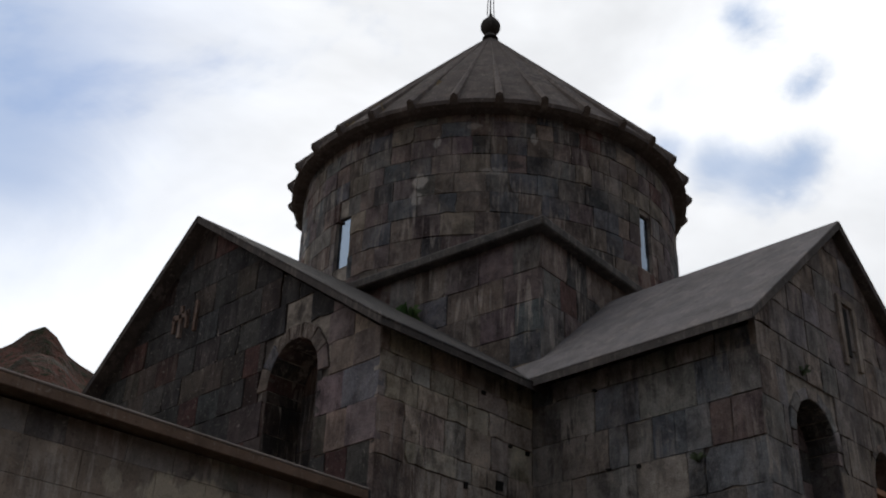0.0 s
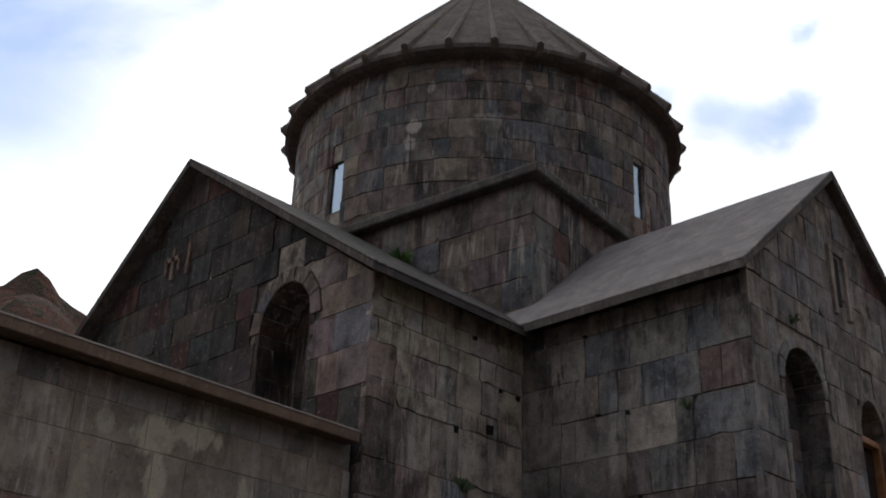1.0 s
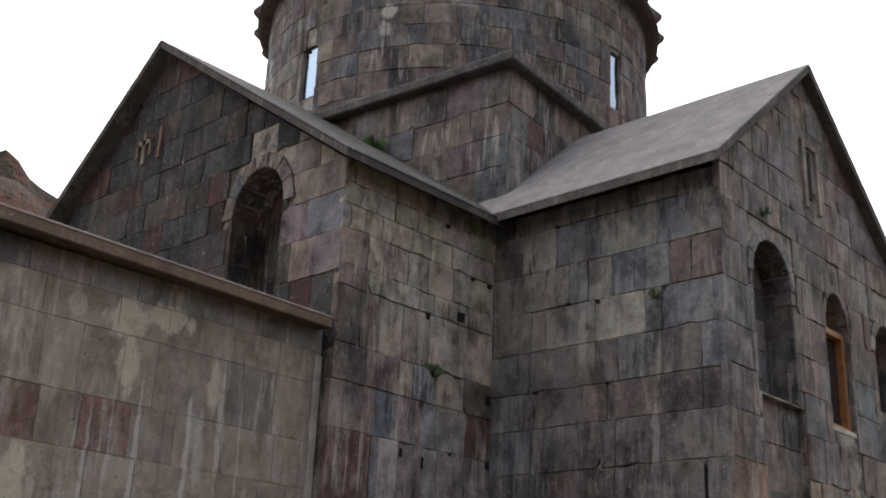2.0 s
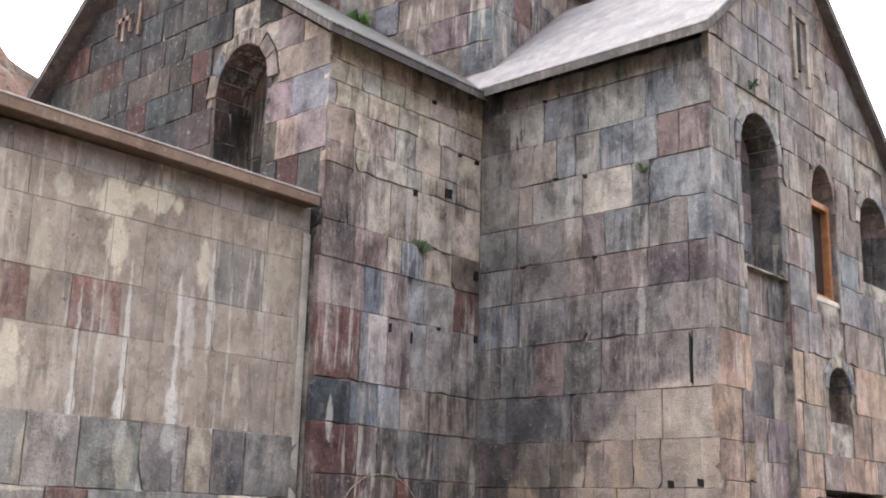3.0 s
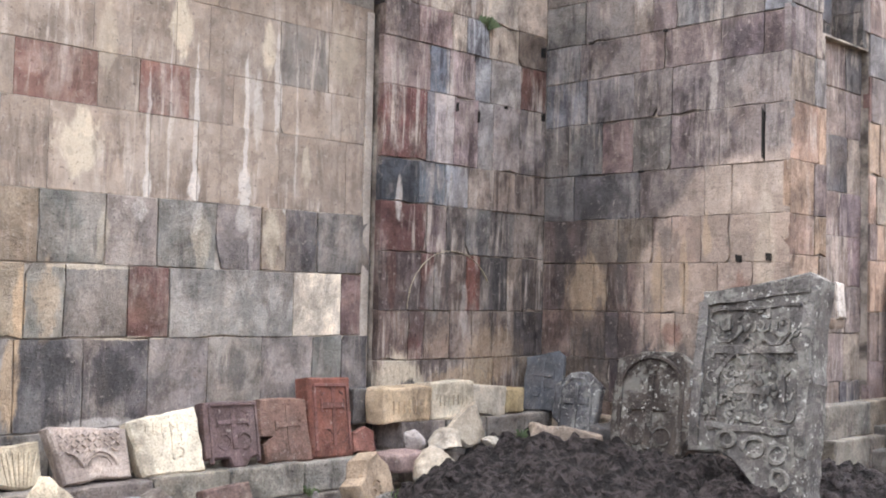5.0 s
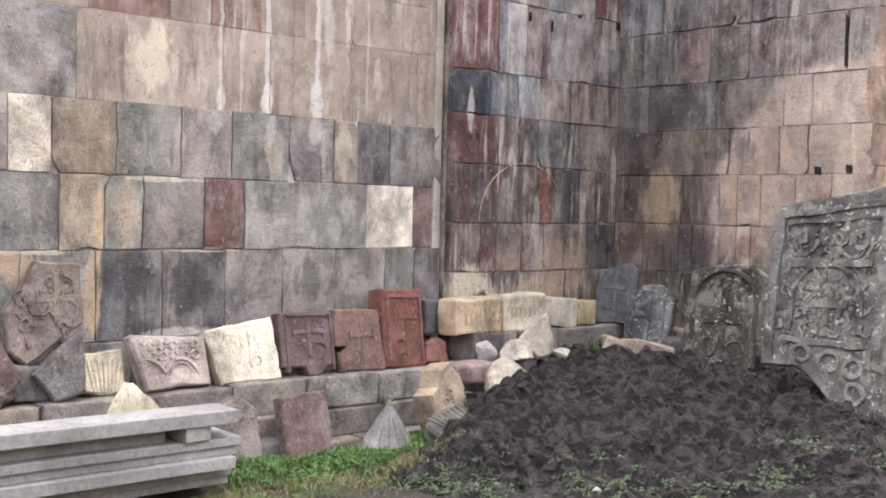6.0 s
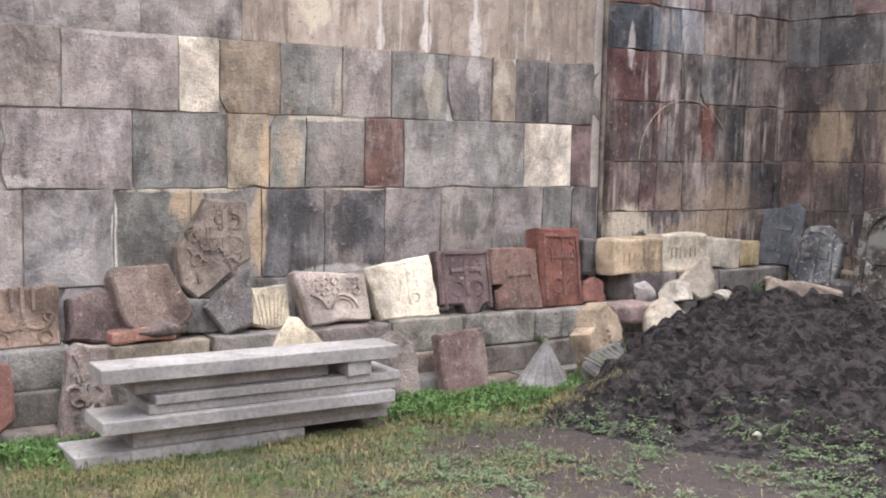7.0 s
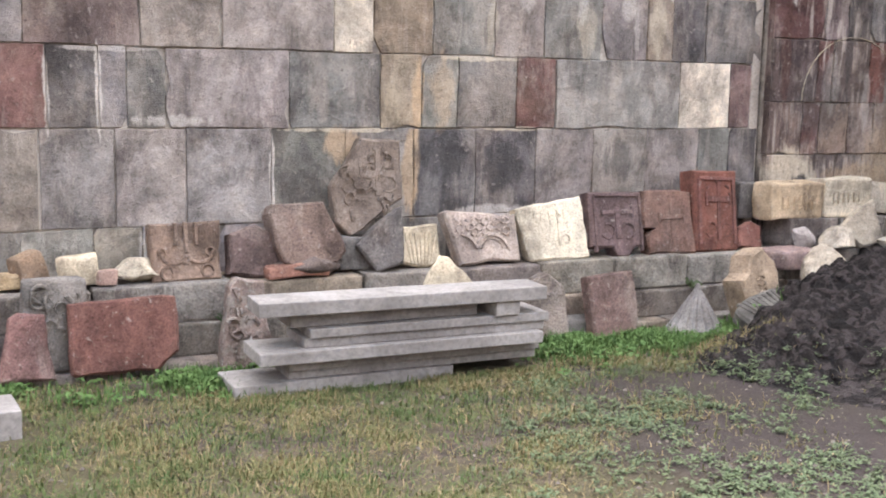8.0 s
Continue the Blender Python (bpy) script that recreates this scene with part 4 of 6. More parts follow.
def cone_roof():
    count, z0, z1, r0 = 32, 9.79, 13.0, 2.82
    thing = empty("cone_roof", (CX, CY, z0))
    bm = bmesh.new()
    n = count * 2
    rings = []
    for r, z in ((R - 0.1, -0.12), (r0 - 0.06, -0.10), (r0, -0.06), (r0, 0.0), (r0 * 0.66, (z1 - z0) * 0.36), (r0 * 0.33, (z1 - z0) * 0.69), (0.05, z1 - z0)):
        rings.append([bm.verts.new((r * math.cos(2 * math.pi * i / n), r * math.sin(2 * math.pi * i / n), z)) for i in range(n)])
    for a, b in zip(rings, rings[1:]):
        for i in range(n):
            bm.faces.new((a[i], a[(i + 1) % n], b[(i + 1) % n], b[i]))
    bm.faces.new(rings[-1])
    cover = part("roof_cover", bm, ROOF_STONE, thing)
    cover.color = (0.105, 0.082, 0.072, 1)
    slope = math.atan2(z1 - z0 - 0.06, r0)
    length = math.hypot(r0, z1 - z0)
    rib = None
    for i in range(count):
        a = 2 * math.pi * (i + 0.03) / count
        if rib is None:
            bm = bmesh.new()
            for x0, x1, w0, w1, h in ((-0.03, length * 0.97, 0.055, 0.018, 0.085), (-0.05, 0.07, 0.05, 0.05, 0.06)):
                vs = []
                for x, w in ((x0, w0), (x1, w1)):
                    vs.append([bm.verts.new((x, y, z)) for y, z in ((-w, -0.06), (-w * 0.8, h * 0.7), (0, h), (w * 0.8, h * 0.7), (w, -0.06))])
                for k in range(4):
                    bm.faces.new((vs[0][k], vs[1][k], vs[1][k + 1], vs[0][k + 1]))
                bm.faces.new(vs[0]), bm.faces.new(vs[1][::-1])
            rib = part("rib", bm, ROOF_STONE, thing)
            ob = rib
        else:
            ob = rib.copy()
            scene.collection.objects.link(ob)
        ob.color = (0.15, 0.122, 0.108, 1)
        ob.matrix_basis = pose(r0 * math.cos(a), r0 * math.sin(a), 0, 0, 0, math.degrees(a) + 180) @ Matrix.Rotation(-slope, 4, "Y")
    bm = bmesh.new()
    bmesh.ops.create_uvsphere(bm, u_segments=20, v_segments=12, radius=0.16, matrix=Matrix.Translation((0, 0, z1 - z0 + 0.24)))
    bmesh.ops.create_cone(bm, segments=16, radius1=0.13, radius2=0.06, depth=0.12, cap_ends=True, matrix=Matrix.Translation((0, 0, z1 - z0 + 0.05)))
    bmesh.ops.create_cone(bm, segments=12, radius1=0.07, radius2=0.02, depth=0.14, cap_ends=True, matrix=Matrix.Translation((0, 0, z1 - z0 + 0.44)))
    ball = part("finial", bm, ROOF_STONE, thing, "dark stone ball finial")
    ball.color = (0.06, 0.055, 0.05, 1)
    bm = bmesh.new()
    top = z1 - z0 + 0.5
    for dx, dy, lean in ((0.0, 0.0, 0.0), (-0.06, 0.05, 0.10), (0.06, -0.05, -0.10), (0.04, 0.05, 0.04)):
        m = Matrix.Translation((dx * 0.5, dy * 0.5, top + 0.45)) @ Matrix.Rotation(lean * 0.5, 4, "Y")
        bmesh.ops.create_cone(bm, segments=6, radius1=0.008, radius2=0.006, depth=1.0, cap_ends=True, matrix=m)
    for k in range(5):
        m = Matrix.Translation((0, 0, top + 0.1 + 0.14 * k)) @ pose(0, 0, 0, 0, 70, 45)
        bmesh.ops.create_cone(bm, segments=6, radius1=0.006, radius2=0.006, depth=0.16, cap_ends=True, matrix=m)
    iron = plain_material("iron", (0.04, 0.038, 0.036), (0.07, 0.05, 0.04), 20.0, 0.6)
    part("lightning_rod", bm, iron, thing, "thin iron rods")
    tagged(thing, "ribbed conical stone roof with a ball finial", "roof", kind="structure")


cone_roof()

# ---- openings of the church ----
WOOD = plain_material("varnished_wood", (0.42, 0.19, 0.08), (0.30, 0.13, 0.055), 12.0, 0.5, 0.2, 0.004)
DARK_GLASS, dg_nt, dg_p = material("dark_glass", 0.06)
dg_p.inputs["Base Color"].default_value = (0.02, 0.022, 0.025, 1)
dg_p.inputs["Specular IOR Level"].default_value = 0.5


def arch_window():
    """Wooden window set into the arched opening of the gable."""
    thing = empty("window_1", (9.62, Y2 + 0.10, 3.64))
    for x, z, w, h in ((-0.225, 0.47, 0.05, 0.94), (0.225, 0.47, 0.05, 0.94), (0, 0.03, 0.39, 0.06), (0, 0.91, 0.39, 0.06)):
        bm = box_bm(w, 0.09, h, 0.008)
        bmesh.ops.translate(bm, vec=(x, 0, z - h / 2), verts=bm.verts[:])
        part("window_frame", bm, WOOD, thing, "orange-brown varnished wooden frame")
    bm = box_bm(0.40, 0.012, 0.84, 0)
    bmesh.ops.translate(bm, vec=(0, 0.03, 0.05), verts=bm.verts[:])
    part("pane", bm, DARK_GLASS, thing, "dark glass pane")
    bm = box_bm(0.56, 0.06, 0.05, 0.01)
    bmesh.ops.translate(bm, vec=(0, -0.06, -0.03), verts=bm.verts[:])
    part("window_sill", bm, LIME, thing, "pale stone sill")
    bm = box_bm(0.60, 0.1, 0.5, 0)
    bmesh.ops.translate(bm, vec=(0, 0.14, 0.90), verts=bm.verts[:])
    part("tympanum", bm, MORTAR, thing)
    tagged(thing, "arched window with a narrow orange wooden frame", "window", kind="structure")


arch_window()


def curtain():
    """Blue-grey cloth hung in the doorway."""
    m, nt, p = material("faded_cloth", 0.85)
    pos = nt.nodes.new("ShaderNodeNewGeometry").outputs["Position"]
    n = noise_tex(nt, vmath(nt, "MULTIPLY", pos, (9, 9, 1.5)), 1.0, 4.0)
    nt.links.new(mix(nt, ramp(nt, n, 0.35, 0.65), (0.24, 0.27, 0.29), (0.34, 0.36, 0.37)), p.inputs["Base Color"])
    bm = bmesh.new()
    nx, nz = 40, 24
    grid = []
    for j in range(nz + 1):
        k = j / nz
        row = []
        for i in range(nx + 1):
            s = i / nx
            x = 9.10 + 0.13 * k * k + s * (1.35 - 0.1 * k)
            y = Y2 - 0.05 - 0.03 * math.sin(s * 22 + 1.5 * k) * (0.3 + k) - 0.02 * math.sin(s * 47)
            row.append(bm.verts.new((x, y, 1.86 - 1.18 * k - 0.04 * math.sin(s * 6))))
        grid.append(row)
    for r0, r1 in zip(grid, grid[1:]):
        for i in range(nx):
            bm.faces.new((r0[i], r0[i + 1], r1[i + 1], r1[i])).smooth = True
    bmesh.ops.solidify(bm, geom=bm.faces[:], thickness=0.004)
    thing = empty("curtain", (9.7, Y2 - 0.05, 0.68))
    ob = part("cloth", bm, m, thing)
    ob.matrix_basis = pose(-9.7, -Y2 + 0.05, -0.68)
    bm = bmesh.new()
    for j in range(nz):
        a, b = j / nz, (j + 1) / nz
        vs = [bm.verts.new((9.09 + 0.13 * k * k + s * 0.06, Y2 - 0.09 - s * 0.02, 1.86 - 1.18 * k)) for k, s in ((a, 0), (a, 1), (b, 1), (b, 0))]
        bm.faces.new(vs)
    bmesh.ops.remove_doubles(bm, verts=bm.verts[:], dist=1e-5)
    bmesh.ops.solidify(bm, geom=bm.faces[:], thickness=0.006)
    ob = part("hem", bm, plain_material("teal_hem", (0.28, 0.44, 0.43), (0.36, 0.50, 0.48), 9.0), thing, "faded turquoise hem")
    ob.matrix_basis = pose(-9.7, -Y2 + 0.05, -0.68)
    bm = box_bm(1.28, 0.03, 0.035, 0.006)
    bmesh.ops.translate(bm, vec=(0.03, 0.0, 1.19), verts=bm.verts[:])
    part("rail", bm, plain_material("old_board", (0.08, 0.04, 0.032), (0.05, 0.03, 0.024), 9.0), thing, "dark red-brown wooden board")
    tagged(thing, "faded blue-grey cloth curtain hung in a doorway", "curtain")


curtain()
# black sheet behind the curtain, painting the doorway's inner shade
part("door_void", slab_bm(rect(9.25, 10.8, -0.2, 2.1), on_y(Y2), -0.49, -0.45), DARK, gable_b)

# wooden lintels, putlog holes (black plates painting their shade) and scars in the walls
def painted_hole(to, u, v, w, h, parent):
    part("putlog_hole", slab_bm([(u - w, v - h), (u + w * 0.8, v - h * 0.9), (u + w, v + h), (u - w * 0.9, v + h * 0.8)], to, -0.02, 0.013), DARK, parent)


for u, v, w, h in ((7.09, 4.455, 0.05, 0.045), (6.67, 4.36, 0.022, 0.03), (7.49, 3.775, 0.03, 0.045), (7.50, 3.20, 0.025, 0.035), (6.87, 5.25, 0.03, 0.02), (7.23, 4.85, 0.03, 0.015), (7.47, 4.84, 0.025, 0.02), (7.01, 3.222, 0.02, 0.012), (6.424, 3.15, 0.012, 0.04), (6.678, 3.10, 0.01, 0.05)):
    painted_hole(on_y(Y1), u, v, w, h, side_a)
for u, v, w, h in ((4.465, 1.94, 0.026, 0.03), (4.215, 1.95, 0.024, 0.03), (4.27, 2.88, 0.010, 0.20), (5.238, 4.51, 0.02, 0.018), (5.676, 5.295, 0.02, 0.012), (5.149, 3.79, 0.02, 0.012), (5.904, 3.80, 0.025, 0.008), (5.373, 2.66, 0.025, 0.008), (5.55, 4.545, 0.03, 0.008)):
    painted_hole(on_x(X2), u, v, w, h, side_b)
painted_hole(on_y(YA), 5.58, 3.52, 0.03, 0.04, annex)

trace = [(6.405 + 0.49 * math.cos(math.pi * i / 24), 1.50 + 0.475 * math.sin(math.pi * i / 24)) for i in range(25)]
trace = [(6.405 + (u - 6.405) * k, 1.50 + (v - 1.50) * k) for k, side in ((1.0, trace[4:]), (0.992, trace[:3:-1])) for u, v in side]
part("mortar_trace", slab_bm(trace, on_y(Y1), -0.01, 0.008), PATCH, side_a, "thin pale line of mortar left by an arch")

# pale mortar where the annex meets the church
bm = box_bm(0.075, 0.03, 3.78, 0.006, 3, 0.006, 3, 6.0)
bmesh.ops.translate(bm, vec=(X1 - 0.045, YA - 0.004, 0.0), verts=bm.verts[:])
part("mortar_strip", bm, plain_material("pale_mortar", (0.48, 0.42, 0.36), (0.33, 0.285, 0.245), 5.0), annex, "pale mortar along the corner")


# ---- stepped ledge along the walls ----


def ledge(name, u0, u1, courses, to, seed, label):
    """Courses of ledge stones: (bottom, top, how far the front stands out)."""
    rng = random.Random(seed)
    thing = empty(name, to((u0 + u1) / 2, 0, 0))
    inv = Matrix.Translation(-Vector(thing.matrix_basis.translation))
    for z0, z1, out in courses:
        u = u0
        while u < u1 - 0.05:
            w = min(rng.uniform(0.42, 0.85), u1 - u)
            if u1 - u - w < 0.2:
                w = u1 - u
            o = out + rng.uniform(-0.012, 0.012)
            a, b = Vector(to(u + 0.005, z0, 0.0)), Vector(to(u + w - 0.005, z1 + rng.uniform(-0.008, 0.006), o))
            size, mid = b - a, (a + b) / 2
            bm = box_bm(abs(size.x), abs(size.y), abs(size.z), 0.014, 2, 0.008, rng.randrange(99), 7.0)
            ob = part("ledge_stone", bm, BASALT, thing)
            ob.matrix_basis = inv @ Matrix.Translation((mid.x, mid.y, min(a.z, b.z)))
            ob.color = (*tint(rng, [(3, (0.26, 0.23, 0.198)), (2, (0.215, 0.19, 0.165)), (1, (0.28, 0.23, 0.18))]), 1)
            u += w
    tagged(thing, label, "ledge", kind="structure")


ledge("ledge_annex", -1.2, 5.62, [(-0.2, 0.05, 0.57), (0.05, 0.24, 0.45), (0.24, 0.45, 0.41)], on_y(YA), 41, "stepped ledge of grey stone blocks along the wall")
ledge("ledge_church", 5.63, 7.52, [(-0.1, 0.46, 0.42), (0.46, 0.66, 0.30)], on_y(Y1), 42, "grey stone ledge at the foot of the wall")
ledge("ledge_corner", 5.0, 6.05, [(-0.1, 0.40, 0.38), (0.40, 0.66, 0.28)], on_x(X2), 43, "grey stone ledge in the corner of the walls")
ledge("ledge_gable", 7.8, 9.3, [(-0.1, 0.60, 0.22), (0.60, 0.86, 0.14)], on_y(Y2), 44, "grey stone plinth under the gable wall")

# ---- stones leaning on the walls ----
SHAPES = {
    "square": [(-.5, 0), (.5, 0), (.5, 1), (-.5, 1)],
    "broken": [(-.5, .16), (-.1, .14), (-.06, 0), (.18, 0), (.34, .14), (.5, .2), (.48, .98), (.1, 1), (-.5, .97)],
    "notched": [(-.44, .02), (.5, 0), (.48, .95), (.2, 1), (-.48, .99), (-.5, .42), (-.3, .40), (-.42, .3)],
    "relief": [(-.46, .12), (-.1, .05), (.1, 0), (.5, .1), (.42, 1), (-.42, .93)],
    "woven": [(-.34, 0), (-.1, .02), (.1, .07), (.5, .05), (.48, .88), (-.44, 1), (-.5, .97)],
    "pentagon": [(-.42, .34), (-.34, .1), (-.05, 0), (.35, .1), (.5, .26), (.4, .62), (.22, 1), (-.45, .98), (-.5, .86)],
    "angular": [(-.5, .42), (-.08, 0), (.4, .1), (.5, .16), (.48, 1), (0, .77)],
    "leaning_square": [(-.36, 0), (.5, .01), (.44, 1), (-.2, .9), (-.5, .84)],
    "pointed": [(-.5, .30), (-.1, 0), (.42, .12), (.5, .78), (.2, 1), (-.18, .98), (-.48, .78)],
    "arched": [(-.42, 0), (.34, .02), (.5, .2), (.48, .90), (.3, 1), (-.1, .99), (-.46, .92), (-.5, .3)],
    "torn": [(-.45, .0), (.1, .06), (.5, .16), (.5, .70), (.22, 1), (-.12, .95), (-.28, .72), (-.5, .66)],
    "slanted": [(-.5, 0), (.5, 0), (.52, .92), (.36, 1), (-.44, .86)],
    "snapped": [(-.5, .03), (.25, 0), (.45, .14), (.5, .5), (.47, 1), (-.5, .96)],
    "redslab": [(-.5, .03), (-.46, 0), (.28, .0), (.36, .1), (.5, .24), (.5, .96), (.2, 1), (-.5, .94)],
    "wedge": [(-.5, 0), (.5, 0), (.36, .95), (-.1, 1), (-.28, .9)],
    "great": [(-.5, .17), (-.22, .18), (-.1, .15), (.1, .05), (.3, .0), (.5, 0), (.5, .975), (.44, 1), (-.46, .875), (-.5, .85)],
    "stub": [(-.5, .1), (.2, 0), (.5, .05), (.46, .8), (.1, 1), (-.42, .84)],
    "tallbroken": [(-.5, .53), (-.47, .14), (-.27, 0), (-.07, .08), (.05, .16), (.5, .39), (.5, .98), (-.07, 1), (-.25, .73)],
}


def slab_stone(shape, w, h, d, seed, rough=0.008):
    """A stone slab of that outline, front at -y, with bevelled, worn edges."""
    rng = random.Random(seed)
    loop = []
    base = SHAPES[shape]
    for i, p in enumerate(base):
        q = base[(i + 1) % len(base)]
        n = max(1, round(math.dist((p[0] * w, p[1] * h), (q[0] * w, q[1] * h)) / 0.09))
        for k in range(n):
            loop.append(((p[0] + (q[0] - p[0]) * k / n) * w + rng.uniform(-rough, rough), (p[1] + (q[1] - p[1]) * k / n) * h + rng.uniform(-rough, rough) * 0.7))
    n = len(loop)
    cu, cv = sum(p[0] for p in loop) / n, sum(p[1] for p in loop) / n
    bm = bmesh.new()
    rings = []
    for dep, inset in ((d, 0.014), (d - 0.016, 0.0), (0.016, 0.0), (0.0, 0.015)):
        ring = []
        for u, v in loop:
            du, dv = cu - u, cv - v
            s = inset / max(math.hypot(du, dv), 0.02)
            ring.append(bm.verts.new((u + du * s, dep + rng.uniform(-0.003, 0.003), v + dv * s)))
        rings.append(ring)
    for a, b in zip(rings, rings[1:]):
        for i in range(n):
            bm.faces.new((a[i], a[(i + 1) % n], b[(i + 1) % n], b[i]))
    bm.faces.new(rings[0]), bm.faces.new(rings[-1])
    bmesh.ops.recalc_face_normals(bm, faces=bm.faces[:])
    return bm


def add_bar(bm, x, z, w, h, t, turn=0.0):
    """A raised bar with sloping sides on the front face."""
    m = pose(x, 0, z) @ Matrix.Rotation(turn, 4, "Y")
    lo = [bm.verts.new(m @ Vector((sx * w / 2, 0.012, sz * h / 2))) for sx, sz in ((-1, -1), (1, -1), (1, 1), (-1, 1))]
    e = min(0.006, w * 0.25, h * 0.25)
    hi = [bm.verts.new(m @ Vector((sx * (w / 2 - e), -t, sz * (h / 2 - e)))) for sx, sz in ((-1, -1), (1, -1), (1, 1), (-1, 1))]
    bm.faces.new(hi)
    for i in range(4):
        bm.faces.new((lo[i], lo[(i + 1) % 4], hi[(i + 1) % 4], hi[i]))


def add_arc(bm, x, z, r, width, t, a0=0.0, a1=360.0, n=20):
    """A raised round moulding along an arc."""
    prev = None
    for i in range(n + 1):
        a = radians(a0 + (a1 - a0) * i / n)
        ring = [bm.verts.new((x + (r + o) * math.cos(a), y, z + (r + o) * math.sin(a))) for o, y in ((-width / 2, 0.012), (-width / 4, -t), (width / 4, -t), (width / 2, 0.012))]
        if prev:
            for k in range(3):
                bm.faces.new((prev[k], prev[k + 1], ring[k + 1], ring[k]))
        prev = ring


def carve_cross(w, h, t, cx=0.0, low=0.12, top=0.9, arm=0.62, thick=0.11):
    bm = bmesh.new()
    t *= 0.34
    add_bar(bm, cx, h * (low + top) / 2, w * thick, h * (top - low), t)
    add_bar(bm, cx, h * arm, w * 0.62, h * thick * 0.8, t)
    for sx in (-1, 1):
        add_bar(bm, cx + sx * w * 0.30, h * arm, w * 0.06, h * 0.17, t)
        add_bar(bm, cx + sx * w * 0.05, h * top, w * 0.10, h * 0.05, t, sx * 0.5)
        add_arc(bm, cx + sx * w * 0.20, h * (low + 0.13), min(w, h) * 0.13, 0.016, t * 0.6, 200 if sx < 0 else -110, 470 if sx < 0 else 160)
        add_bar(bm, cx + sx * w * 0.24, h * 0.82, w * 0.14, h * 0.05, t * 0.4, sx * 0.6)
    bmesh.ops.recalc_face_normals(bm, faces=bm.faces[:])
    return bm


def carve_border(w, h, t, inset=0.05, width=0.03, arch=False):
    bm = bmesh.new()
    for sx in (-1, 1):
        add_bar(bm, sx * (w / 2 - inset), h * 0.5, width, h * 0.84, t)
    if arch:
        add_arc(bm, 0, h * 0.66, w / 2 - inset, width, t, 0, 180)
    else:
        add_bar(bm, 0, h * 0.93, w * 0.86, width, t)
    bmesh.ops.recalc_face_normals(bm, faces=bm.faces[:])
    return bm


def carve_weave(w, h, t, z0, z1, seed, dx=0.05):
    """A band of interlace: rows of little slanting bars."""
    bm = bmesh.new()
    rows = max(1, round((z1 - z0) * h / dx))
    cols = max(2, round(w * 0.8 / dx))
    for j in range(rows):
        for i in range(cols):
            add_bar(bm, -w * 0.4 + (i + 0.5) * w * 0.8 / cols, h * z0 + (j + 0.5) * (z1 - z0) * h / rows, dx * 0.85, dx * 0.3, t, 0.7 if (i + j) % 2 else -0.7)
    bmesh.ops.recalc_face_normals(bm, faces=bm.faces[:])
    return bm


def carve_arch(x, z, r, t):
    """A raised round arch with its two springers."""
    bm = bmesh.new()
    add_arc(bm, x, z - r * 0.4, r, 0.03, t, 12, 168)
    add_arc(bm, x, z - r * 0.4, r * 0.72, 0.014, t * 0.6, 12, 168)
    add_arc(bm, x - r * 2.0, z - r * 0.4, r, 0.026, t, 12, 80)
    bmesh.ops.recalc_face_normals(bm, faces=bm.faces[:])
    return bm


def carve_worn(w, h, t, z0, z1, count, seed):
    """Worn leafwork: soft lumps and short curls strewn over a field."""
    rng = random.Random(seed)
    bm = bmesh.new()
    for _ in range(count):
        x, z, r = rng.uniform(-0.4, 0.4) * w, h * rng.uniform(z0, z1), rng.uniform(0.02, 0.045)
        a = rng.uniform(0, 360)
        if rng.random() < 0.6:
            add_arc(bm, x, z, r, rng.uniform(0.014, 0.024), t * rng.uniform(0.5, 1.0), a, a + rng.uniform(90, 240), 9)
        else:
            add_bar(bm, x, z, r * 0.8, r * 1.8, t * rng.uniform(0.4, 0.9), rng.uniform(-0.7, 0.7))
    bmesh.ops.recalc_face_normals(bm, faces=bm.faces[:])
    return bm


def carve_scrolls(w, h, t):
    """Three stems over a pair of scrolls."""
    bm = bmesh.new()
    for x, z0 in ((0, 0.46), (-0.15, 0.6), (0.15, 0.6)):
        add_bar(bm, x * w, h * (z0 + 1.0) / 2, w * 0.075, h * (1.0 - z0), t)
    for sx in (-1, 1):
        add_arc(bm, sx * w * 0.2, h * 0.52, w * 0.19, 0.026, t, 200 if sx > 0 else 180, 360 if sx > 0 else 340, 14)
        add_arc(bm, sx * w * 0.36, h * 0.5, w * 0.06, 0.02, t, 0, 300, 12)
        add_arc(bm, sx * w * 0.3, h * 0.16, w * 0.09, 0.02, t, 0, 330, 12)
    add_arc(bm, 0, h * 0.36, w * 0.05, 0.02, t)
    bmesh.ops.recalc_face_normals(bm, faces=bm.faces[:])
    return bm


def carve_ribs(w, h, t, count):
    """Ribs that spread like a fan from the foot of the stone."""
    bm = bmesh.new()
    for i in range(count):
        k = (i + 0.5) / count - 0.5
        add_bar(bm, k * w * 0.8, h * 0.5, w * 0.5 / count, h * 0.8, t, k * 0.5)
    bmesh.ops.recalc_face_normals(bm, faces=bm.faces[:])
    return bm


def carve_letters(w, h, t, z0, z1, cols, rows, seed):
    """Worn carved signs that cannot be read: plain upright and lying bars."""
    rng = random.Random(seed)
    bm = bmesh.new()
    for j in range(rows):
        for i in range(cols):
            x, z = -w * 0.38 + (i + 0.5) * w * 0.76 / cols, h * (z0 + (j + 0.5) * (z1 - z0) / rows)
            hh = h * (z1 - z0) / rows * 0.7
            add_bar(bm, x, z, 0.012, hh, t)
            add_bar(bm, x + 0.014, z + rng.uniform(-0.4, 0.4) * hh, 0.03, 0.012, t)
    bmesh.ops.recalc_face_normals(bm, faces=bm.faces[:])
    return bm


